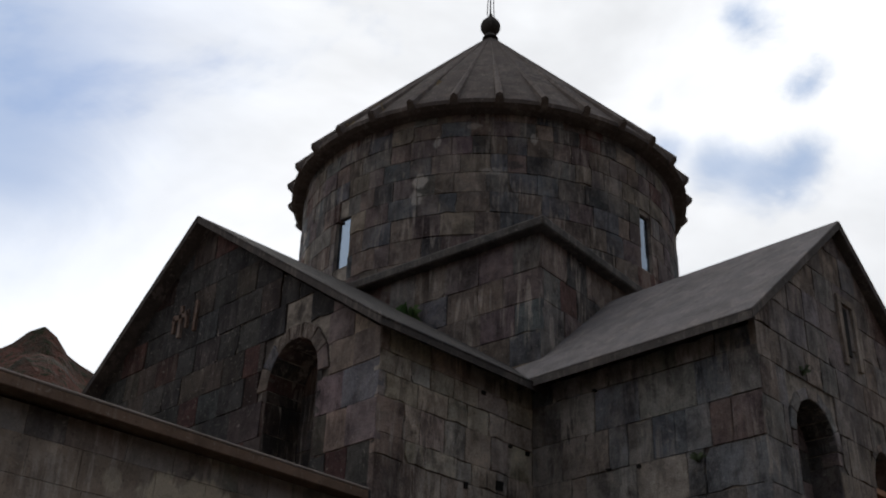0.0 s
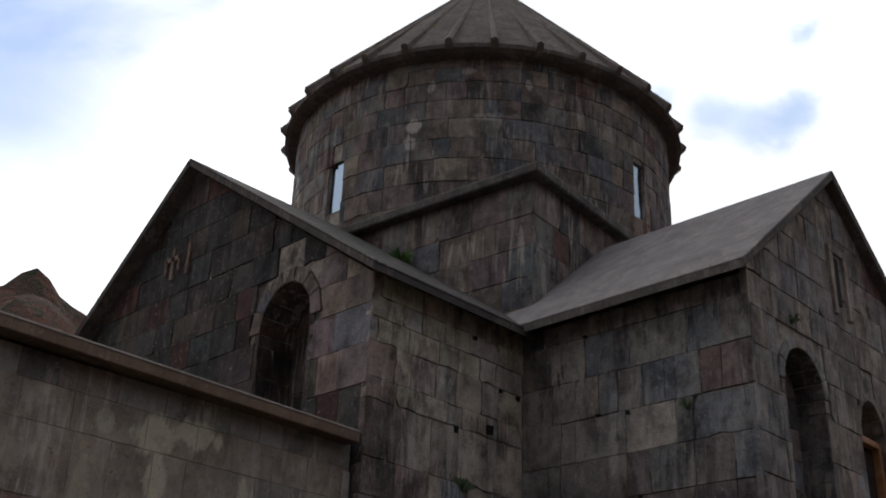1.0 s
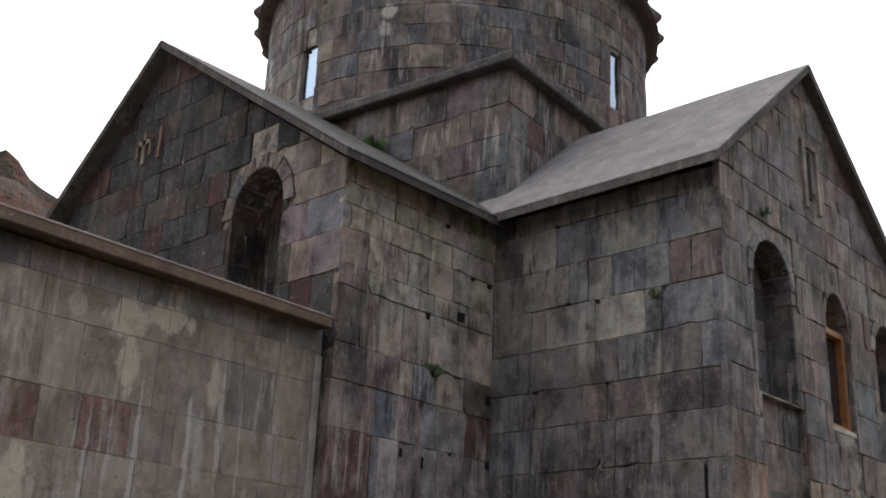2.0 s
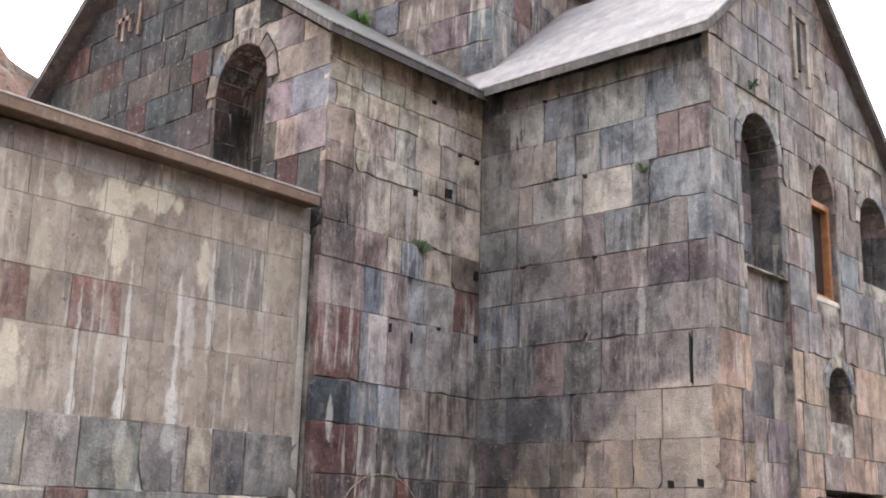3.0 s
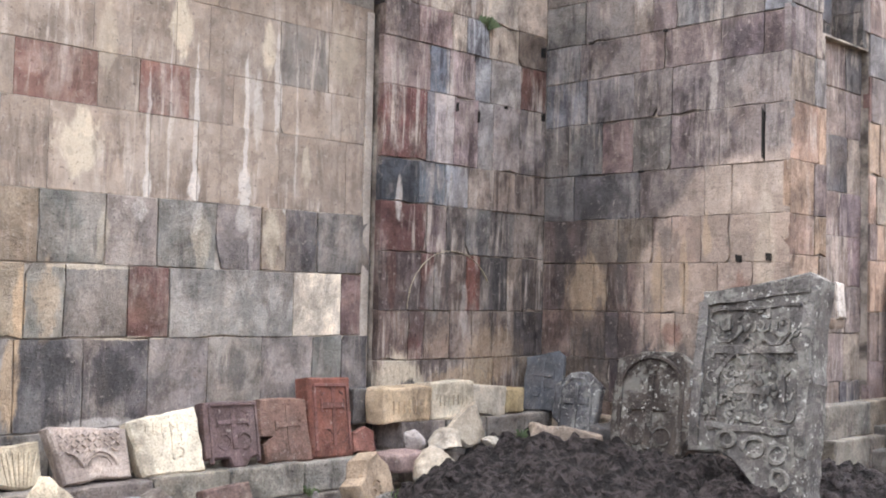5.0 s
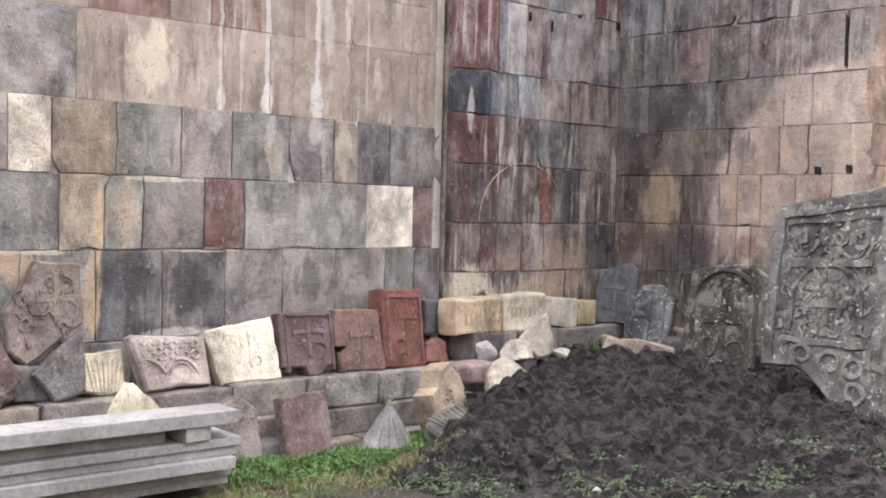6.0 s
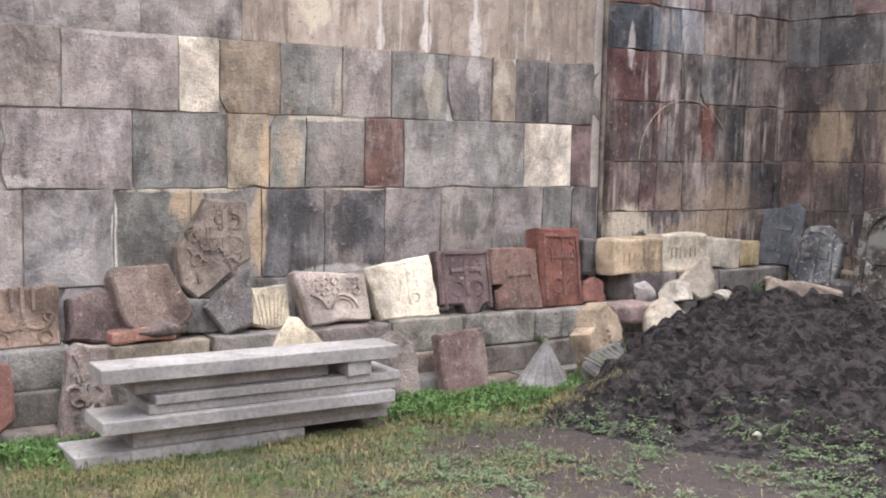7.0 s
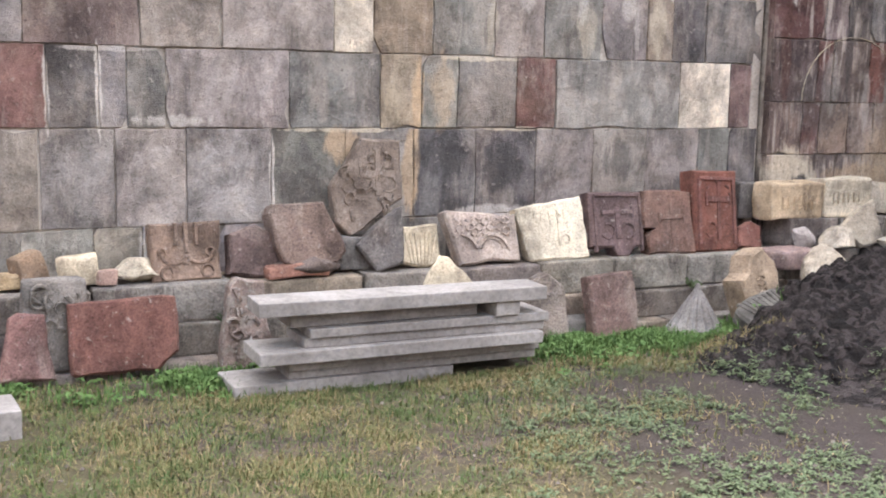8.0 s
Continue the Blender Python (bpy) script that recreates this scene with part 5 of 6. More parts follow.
def carved_parts(kind, bm, mat, thing, color, seed):
    """Bars and scrolls of a carving as parts of their own; bands of tiny pieces stay one part."""
    rough_up(bm, 0.009, 9.0, seed)
    rough_up(bm, 0.003, 45.0, seed)
    if kind in ("carved_band", "carved_sign", "carved_panel", "carved_leaf"):
        ob = tagged(part(kind, bm, mat, thing), kind="stuff")
        ob.color = (*color, 1)
        return
    left = set(bm.verts)
    while left:
        todo, island = [left.pop()], []
        while todo:
            v = todo.pop()
            island.append(v)
            for e in v.link_edges:
                o = e.other_vert(v)
                if o in left:
                    left.discard(o)
                    todo.append(o)
        piece, made = bmesh.new(), {}
        for v in island:
            made[v] = piece.verts.new(v.co)
        for f in {f for v in island for f in v.link_faces}:
            piece.faces.new([made[v] for v in f.verts])
        ob = part({"carved_cross": "carved_bar", "carved_border": "border_bar"}.get(kind, kind), piece, mat, thing)
        ob.color = (*color, 1)
    bm.free()


def leaning(name, label, category, shape, w, h, d, color, at, lean=12.0, turn=0.0, tilt=0.0, seed=1, mat=None, carve=(), group="carved stones along the wall", relief_color=None):
    """A slab that stands at `at` and leans back against what is behind it."""
    thing = empty(name, at)
    thing.matrix_basis = pose(*at, 0, 0, turn) @ pose(0, 0, 0, -lean, tilt, 0)
    body = part("slab", slab_stone(shape, w, h, d, seed), mat or CARVED, thing)
    body.color = (*color, 1)
    for kind, bm in carve:
        carved_parts(kind, bm, mat or CARVED, thing, relief_color or tuple(c * 1.03 for c in color), seed)
    return tagged(thing, label, category, group)


def rock(name, label, w, d, h, color, at, seed, turn=0.0, mat=None, rough=0.18, tilt=(0, 0), group="loose stones"):
    """A broken stone with facets and worn edges, lying on its support."""
    rng = random.Random(seed)
    bm = bmesh.new()
    bmesh.ops.create_icosphere(bm, subdivisions=3, radius=0.62)
    for _ in range(9):
        n = Vector((rng.uniform(-1, 1), rng.uniform(-1, 1), rng.uniform(-1, 1))).normalized()
        c = rng.uniform(0.36, 0.48)
        for v in bm.verts:
            k = v.co.dot(n) - c
            if k > 0:
                v.co -= n * k
    off = Vector((seed * 3.7, seed * 1.3, seed * 5.1))
    for v in bm.verts:
        v.co += noise.noise_vector(v.co * 3.0 + off) * rough * 0.25 + noise.noise_vector(v.co * 9.0 + off) * rough * 0.08
        v.co = Vector((v.co.x * w, v.co.y * d, v.co.z * h))
    bmesh.ops.transform(bm, matrix=pose(0, 0, 0, tilt[0], tilt[1], turn), verts=bm.verts[:])
    low = min(v.co.z for v in bm.verts)
    bmesh.ops.translate(bm, vec=(0, 0, -low), verts=bm.verts[:])
    ob = part(name, bm, mat or CARVED)
    ob.matrix_basis = pose(*at)
    ob.color = (*color, 1)
    return tagged(ob, label, "stone", group)


def block(name, label, w, d, h, color, at, seed, turn=0.0, lean=0.0, tilt=0.0, mat=None, rough=0.018, carve=(), group="loose stones", bevel=0.02):
    """A squared block with worn edges; carvings on its front."""
    thing = empty(name, at)
    thing.matrix_basis = pose(*at, 0, 0, turn) @ pose(0, 0, 0, -lean, tilt, 0)
    bm = box_bm(w, d, h, bevel, 3, rough, seed, 5.0)
    bmesh.ops.translate(bm, vec=(0, d / 2, 0), verts=bm.verts[:])
    ob = part("stone_body", bm, mat or CARVED, thing)
    ob.color = (*color, 1)
    for kind, cbm in carve:
        carved_parts(kind, cbm, mat or CARVED, thing, tuple(c * 0.97 for c in color), seed)
    return tagged(thing, label, "stone", group)


LZ = 0.452
P_BROWN, P_PURPLE, P_RUST = (0.17, 0.12, 0.10), (0.14, 0.095, 0.092), (0.19, 0.078, 0.058)
P_CREAM, P_PINK, P_TAN, P_WHITE = (0.54, 0.455, 0.33), (0.42, 0.345, 0.295), (0.235, 0.165, 0.125), (0.57, 0.50, 0.385)


block("stone_fragment", "brown ribbed stone fragment on a ledge", 0.15, 0.12, 0.2, (0.22, 0.15, 0.10), (0.56, 6.22, LZ), 3, 25, tilt=-14)
block("stone_fragment", "orange and cream broken stone on a ledge", 0.3, 0.16, 0.09, (0.54, 0.40, 0.24), (0.36, 6.2, LZ), 4)
block("cream_stone", "cream limestone block on a ledge", 0.21, 0.16, 0.17, P_CREAM, (0.77, 6.2, LZ), 5, -8, tilt=-5)
block("pink_stone", "small pink stone on a ledge", 0.12, 0.13, 0.085, (0.46, 0.32, 0.26), (0.92, 6.17, LZ), 6, 12)
rock("white_stone", "white shell-like limestone fragment on a ledge", 0.30, 0.2, 0.13, P_WHITE, (1.08, 6.28, LZ), 7, 10)
block("carved_capital", "grey carved capital with worn leaves", 0.32, 0.12, 0.49, (0.19, 0.172, 0.155), (0.62, 5.97, 0.05), 8, 4, 3, carve=[("carved_leaf", carve_worn(0.30, 0.46, 0.03, 0.45, 0.92, 16, 1))])
leaning("red_fragment", "reddish worn stone leaning on a ledge", "stone", "wedge", 0.27, 0.36, 0.10, (0.17, 0.095, 0.085), (0.46, 5.85, 0.05), 16, 0, 0, 9, BASALT, group="loose stones")
leaning("red_slab", "large rust-red stone slab leaning on a ledge", "stone slab", "redslab", 0.56, 0.40, 0.09, (0.145, 0.068, 0.054), (0.955, 5.86, 0.05), 13, 0, 0, 10, CARVED, group="loose stones")
leaning("carved_stone", "tan carved stone with scrolls on a ledge", "carved stone", "square", 0.39, 0.335, 0.12, P_TAN, (1.355, 6.21, LZ), 12, 0, 0, 11, carve=[
    ("carved_cross", carve_scrolls(0.38, 0.335, 0.014))])
leaning("dark_stone", "dark reddish-brown stone leaning on the wall", "stone", "stub", 0.30, 0.31, 0.13, (0.15, 0.105, 0.095), (1.745, 6.2, LZ), 14, 4, 0, 12, BASALT)
leaning("brown_stone", "large rough brown stone tilted on a ledge", "stone", "pentagon", 0.46, 0.40, 0.17, P_BROWN, (2.06, 6.13, LZ + 0.04), 16, 0, 0, 13, BASALT)
rock("brown_stone", "dark brown stone wedged under a larger one", 0.36, 0.25, 0.12, (0.11, 0.085, 0.075), (2.05, 6.24, LZ), 14)
leaning("cross_stone", "grey-brown carved cross stone with a broken top", "cross stone", "tallbroken", 0.46, 0.60, 0.11, (0.185, 0.145, 0.118), (2.48, 6.30, 0.645), 7, 0, 0, 15, carve=[
    ("carved_cross", carve_cross(0.36, 0.58, 0.022, 0.07, 0.42, 0.94, 0.66)), ("carved_leaf", carve_worn(0.36, 0.58, 0.016, 0.2, 0.9, 26, 3))])
leaning("dark_stone", "dark grey angular stone leaning below a cross stone", "stone", "angular", 0.29, 0.40, 0.16, (0.15, 0.135, 0.128), (2.50, 6.13, LZ), 12, -8, 0, 16, BASALT)
block("stone_chock", "grey stone lying on a ledge under another", 0.3, 0.2, 0.2, (0.15, 0.14, 0.13), (2.42, 6.24, LZ), 17)
leaning("cream_stone", "cream carved stone with a ribbed panel", "carved stone", "relief", 0.285, 0.275, 0.12, P_CREAM, (2.79, 6.20, LZ), 13, 0, 2, 18, carve=[
    ("carved_panel", carve_ribs(0.24, 0.24, 0.008, 7))])
leaning("carved_stone", "pinkish carved slab with woven bands and an arch", "carved stone", "woven", 0.525, 0.355, 0.12, P_PINK, (3.225, 6.18, LZ), 15, 0, 0, 19, carve=[
    ("carved_band", carve_weave(0.50, 0.355, 0.013, 0.5, 0.86, 5, 0.036)), ("carved_border", carve_arch(0.06, 0.13, 0.11, 0.014))])
leaning("cream_slab", "large cream limestone slab with worn carving", "carved stone", "leaning_square", 0.525, 0.42, 0.11, P_WHITE, (3.745, 6.18, LZ), 15, 0, 0, 20, carve=[
    ("carved_sign", carve_letters(0.46, 0.40, 0.007, 0.62, 0.88, 6, 1, 6)), ("carved_cross", carve_cross(0.22, 0.38, 0.014, 0.04, 0.24, 0.8, 0.62, 0.12))])
leaning("cross_stone", "purple-brown carved cross stone with a broken foot", "cross stone", "broken", 0.42, 0.445, 0.12, P_PURPLE, (4.235, 6.18, LZ), 13, 0, 1, 21, carve=[
    ("carved_cross", carve_cross(0.40, 0.445, 0.024, 0, 0.26, 0.90, 0.68)), ("carved_border", carve_border(0.42, 0.445, 0.012, 0.03, 0.022))])
leaning("cross_stone", "brown and red carved cross stone", "cross stone", "notched", 0.42, 0.445, 0.12, (0.19, 0.112, 0.088), (4.655, 6.18, LZ), 13, 0, 0, 22, carve=[
    ("carved_cross", carve_cross(0.34, 0.44, 0.018, 0.03, 0.12, 0.9, 0.58))])
leaning("cross_stone", "rust-red tall carved cross stone", "cross stone", "square", 0.40, 0.565, 0.15, P_RUST, (5.06, 6.19, LZ), 10, 4, 2, 23, carve=[
    ("carved_cross", carve_cross(0.36, 0.55, 0.028, 0.02, 0.14, 0.9, 0.66)), ("carved_border", carve_border(0.38, 0.55, 0.016, 0.03, 0.03))], relief_color=(0.175, 0.08, 0.066))
leaning("red_fragment", "rust-red broken fragment on a ledge", "stone", "stub", 0.22, 0.20, 0.08, (0.20, 0.09, 0.072), (5.355, 6.18, LZ), 14, 0, 0, 24, CARVED, group="loose stones")
block("dark_stone", "small dark grey block on a ledge", 0.22, 0.14, 0.25, (0.13, 0.12, 0.115), (5.46, 6.34, 0.655), 25)
block("cream_stone", "cream limestone block with orange stains on a ledge", 0.49, 0.20, 0.265, (0.52, 0.40, 0.27), (5.69, 6.12, 0.66), 26, 0, carve=[("carved_sign", carve_letters(0.44, 0.24, 0.010, 0.2, 0.8, 6, 1, 7))])
block("cream_stone", "cream limestone block with worn carved signs", 0.46, 0.20, 0.285, P_WHITE, (6.165, 6.11, 0.66), 27, 0, carve=[("carved_sign", carve_letters(0.44, 0.26, 0.010, 0.35, 0.8, 7, 1, 8))])
block("cream_stone", "cream broken limestone block on a ledge", 0.42, 0.2, 0.235, (0.54, 0.475, 0.38), (6.61, 6.15, 0.66), 28, 3, tilt=5)
block("ochre_stone", "ochre-stained block on a ledge", 0.24, 0.18, 0.20, (0.44, 0.34, 0.19), (6.95, 6.17, 0.66), 29)

# stones in front of the ledge
leaning("carved_stone", "mottled pink-grey carved stone standing by slabs", "carved stone", "wedge", 0.30, 0.52, 0.12, (0.24, 0.18, 0.155), (1.60, 5.84, 0.0), 10, 0, 0, 30, LICHENED, carve=[("carved_leaf", carve_worn(0.22, 0.5, 0.022, 0.1, 0.85, 22, 9))])
block("red_stone", "flat brick-red stone lying on a ledge", 0.38, 0.2, 0.075, (0.30, 0.15, 0.11), (1.99, 6.12, LZ), 31)
rock("cream_boulder", "rounded cream limestone fragment behind cut slabs", 0.33, 0.20, 0.50, P_CREAM, (2.80, 5.86, 0.0), 32)
leaning("grey_stone", "worn grey-brown stone leaning on a ledge", "stone", "stub", 0.32, 0.44, 0.13, (0.20, 0.165, 0.14), (3.50, 5.84, 0.0), 12, 0, 0, 33, BASALT)
leaning("brown_slab", "brown stone slab leaning on a ledge", "stone slab", "snapped", 0.38, 0.43, 0.10, (0.17, 0.11, 0.095), (3.985, 5.78, 0.0), 14, 6, 0, 34, BASALT)
block("kerb_stone", "low grey stone lying in the grass", 0.35, 0.15, 0.12, (0.15, 0.14, 0.13), (3.72, 5.88, 0.0), 35)


def fluted_cone():
    """Small fluted stone cone, like a shell, standing in the grass."""
    bm = bmesh.new()
    n = 56
    rings = []
    for z, r in ((0, 0.17), (0.03, 0.185), (0.14, 0.12), (0.24, 0.06), (0.30, 0.022), (0.34, 0.012)):
        rings.append([bm.verts.new(((r * (1 - 0.10 * (i % 4 == 0))) * math.cos(2 * math.pi * i / n), (r * (1 - 0.10 * (i % 4 == 0))) * math.sin(2 * math.pi * i / n), z)) for i in range(n)])
    for a, b in zip(rings, rings[1:]):
        for i in range(n):
            bm.faces.new((a[i], a[(i + 1) % n], b[(i + 1) % n], b[i]))
    bm.faces.new(rings[0][::-1]), bm.faces.new(rings[-1])
    ob = part("fluted_cone", bm, CARVED)
    ob.color = (0.25, 0.235, 0.225, 1)
    ob.matrix_basis = pose(4.54, 5.74, 0.0, 6, -4, 0)
    tagged(ob, "small grey fluted stone cone in the grass", "carved stone")


fluted_cone()

# ---- the heap of soil ----


def heap_height(x, y):
    def s(v):
        v = min(1.0, max(0.0, v))
        return v * v * (3 - 2 * v)
    edge = 3.86 + 0.18 * math.sin(y * 2.1) + 0.5 * max(0.0, 4.6 - y) * 0.4 + 1.1 * max(0.0, y - 5.05)
    k = s((x - edge) / 1.7) * s((y - 1.9) / 1.5)
    h = 0.45 * k + 0.15 * k * math.exp(-((x - 6.25) / 0.7) ** 2 - ((y - 5.2) / 0.75) ** 2) + 0.06 * k * math.sin(x * 1.7 + y * 2.3)
    p = Vector((x, y, 0))
    q = p + noise.noise_vector(p * 3.0) * 0.12
    clods = noise.noise(q * 3.0) * 0.06 + abs(noise.noise(q * 4.5)) * 0.15 + abs(noise.noise(q * 9.0 + Vector((3, 1, 0)))) * 0.10 + noise.noise(q * 22.0) * 0.03 - 0.04
    return h + (clods - 0.02) * min(1.0, k * 3) - 0.05 * (k < 0.02)


def heap():
    bm = bmesh.new()
    n0, n1 = 300, 280
    grid = []
    for j in range(n1 + 1):
        y = 1.9 + j * (6.12 - 1.9) / n1
        row = []
        for i in range(n0 + 1):
            x = 3.5 + i * (7.5 - 3.5) / n0
            row.append(bm.verts.new((x, y, heap_height(x, y) - 0.012)))
        grid.append(row)
    for r0, r1 in zip(grid, grid[1:]):
        for i in range(n0):
            bm.faces.new((r0[i], r0[i + 1], r1[i + 1], r1[i])).smooth = True
    m, nt, p = material("dark_soil", 0.98)
    pos = nt.nodes.new("ShaderNodeNewGeometry").outputs["Position"]
    n1_, n2_, n3_ = noise_tex(nt, pos, 3.0, 5.0, 0.6), noise_tex(nt, pos, 16.0, 6.0, 0.65), noise_tex(nt, pos, 90.0, 5.0, 0.7)
    # highlights on lumps and dark pits between them are painted into the soil colour
    col = mix(nt, ramp(nt, n1_, 0.35, 0.65), (0.010, 0.0078, 0.0076), (0.024, 0.019, 0.0182))
    lump = noise_tex(nt, vmath(nt, "MULTIPLY", pos, (11.0, 11.0, 16.0)), 1.0, 5.0, 0.62, 0.5)
    col = mix(nt, maths(nt, "MULTIPLY", ramp(nt, lump, 0.47, 0.58), 0.6), col, (0.082, 0.066, 0.064))
    col = mix(nt, maths(nt, "MULTIPLY", ramp(nt, n2_, 0.50, 0.64), 0.3), col, (0.07, 0.057, 0.053))
    col = mix(nt, 0.3, col, mix(nt, 1.0, col, ramp(nt, n3_, 0.2, 0.65), "MULTIPLY"))
    nt.links.new(col, p.inputs["Base Color"])
    bump(nt, p, maths(nt, "ADD", maths(nt, "ADD", n2_, maths(nt, "MULTIPLY", lump, 2.0)), maths(nt, "MULTIPLY", n3_, 0.3)), 1.0, 0.05)
    tagged(part("soil_heap", bm, m), "heap of loose dark volcanic soil in the corner", "soil", kind="stuff")
    rng = random.Random(77)
    ico = bmesh.new()
    bmesh.ops.create_icosphere(ico, subdivisions=1, radius=1.0)
    base, tris = [v.co.copy() for v in ico.verts], [[v.index for v in f.verts] for f in ico.faces]
    ico.free()
    verts, faces = [], []
    while len(faces) < 1400 * 20:
        x, y = rng.uniform(3.7, 7.4), rng.uniform(2.6, 6.05)
        z = heap_height(x, y)
        if z < rng.uniform(0.02, 0.16):
            continue
        r = 0.005 + 0.022 * rng.random() ** 2.5
        turn = Euler((rng.uniform(0, 6), rng.uniform(0, 6), 0)).to_matrix()
        sx, sy, sz = rng.uniform(0.8, 1.5), rng.uniform(0.7, 1.2), rng.uniform(0.5, 0.9)
        b0 = len(verts)
        for v in base:
            q = turn @ (v * rng.uniform(0.75, 1.2))
            verts.append((x + q.x * sx * r, y + q.y * sy * r, z - 0.012 + (q.z * sz - 0.1) * r))
        faces += [[b0 + k for k in f] for f in tris]
    me = bpy.data.meshes.new("soil_clods")
    me.from_pydata(verts, [], faces)
    me.materials.append(m)
    me.shade_smooth()
    tagged(new("soil_clods", me), "crumbled clods of dark soil on the heap", "soil", kind="stuff")


heap()


def on_heap(x, y, sink=0.02):
    return (x, y, max(heap_height(x, y), 0.0) - sink)


# stones round and on the heap
leaning("carved_stone", "cream and brown carved stone propped by the heap", "carved stone", "torn", 0.38, 0.42, 0.17, (0.36, 0.27, 0.19), (4.95, 5.52, 0.15), 10, 16, -12, 50, CARVED, carve=[("carved_band", carve_weave(0.14, 0.40, 0.012, 0.1, 0.66, 11, 0.045))], group="loose stones")
block("pink_slab", "pinkish stone lying on the ledge's foot", 0.40, 0.26, 0.13, (0.36, 0.26, 0.235), (5.42, 5.80, 0.36), 52, -12)
rock("white_stone", "white limestone block half sunk in the heap", 0.44, 0.26, 0.25, (0.42, 0.36, 0.285), (5.52, 5.62, 0.28), 53, 30, tilt=(0, -18))
leaning("fan_stone", "grey ribbed stone fan lying by the heap", "carved stone", "pointed", 0.60, 0.34, 0.10, (0.15, 0.14, 0.125), (4.92, 5.22, 0.16), 66, 8, -10, 54, CARVED, carve=[("carved_band", carve_ribs(0.56, 0.34, 0.006, 11))], group="loose stones")
rock("round_stone", "small round grey-white stone on the ledge", 0.16, 0.16, 0.15, (0.40, 0.36, 0.335), (5.66, 6.02, 0.455), 55, mat=CARVED, rough=0.05)
rock("white_stone", "cream broken stone on the ledge", 0.28, 0.18, 0.16, (0.54, 0.47, 0.38), (5.95, 5.97, 0.455), 56, -15)
leaning("beige_slab", "beige broken slab leaning on the ledge", "stone", "angular", 0.40, 0.36, 0.06, (0.38, 0.325, 0.255), (6.20, 5.95, 0.46), 22, 0, 0, 57, CARVED, group="loose stones")
rock("white_stone", "small white stone on the heap", 0.15, 0.12, 0.08, (0.6, 0.54, 0.45), on_heap(6.20, 5.74, 0.0), 58)
rock("white_stone", "tiny white stone on the heap", 0.045, 0.04, 0.035, (0.36, 0.32, 0.28), on_heap(4.62, 4.0), 59)
block("cream_slab", "cream and orange broken slab on the heap", 0.52, 0.34, 0.14, (0.34, 0.27, 0.21), (6.48, 5.26, 0.525), 60, -50, 10, 6, rough=0.05)
block("dark_slab", "dark slab lying at the foot of cross stones", 0.46, 0.4, 0.18, (0.08, 0.075, 0.075), (6.95, 5.15, 0.46), 61, -80, rough=0.03)

# cross stones along the corner wall, facing away from it
leaning("cross_stone", "slate-grey thin carved slab on a ledge", "cross stone", "slanted", 0.35, 0.52, 0.06, (0.09, 0.095, 0.104), (7.22, 6.13, 0.66), 9, -62, 2, 62, CARVED, carve=[
    ("carved_cross", carve_cross(0.30, 0.50, 0.028, 0, 0.2, 0.88, 0.62))])
leaning("cross_stone", "grey pointed cross stone with a leafy border", "cross stone", "pointed", 0.40, 0.54, 0.11, (0.125, 0.125, 0.13), (7.02, 5.62, 0.50), 12, -72, 0, 63, LICHENED, carve=[
    ("carved_cross", carve_cross(0.34, 0.54, 0.04, 0, 0.12, 0.8, 0.55)), ("carved_border", carve_border(0.36, 0.54, 0.010, 0.05, 0.02, True))])
leaning("cross_stone", "brown lichened cross stone with an arched frame", "cross stone", "arched", 0.63, 0.82, 0.16, (0.060, 0.049, 0.043), (6.90, 4.84, 0.43), 11, -76, 0, 64, LICHENED, carve=[
    ("carved_cross", carve_cross(0.52, 0.80, 0.045, 0, 0.1, 0.86, 0.5)), ("carved_border", carve_border(0.6, 0.80, 0.02, 0.06, 0.04, True))])


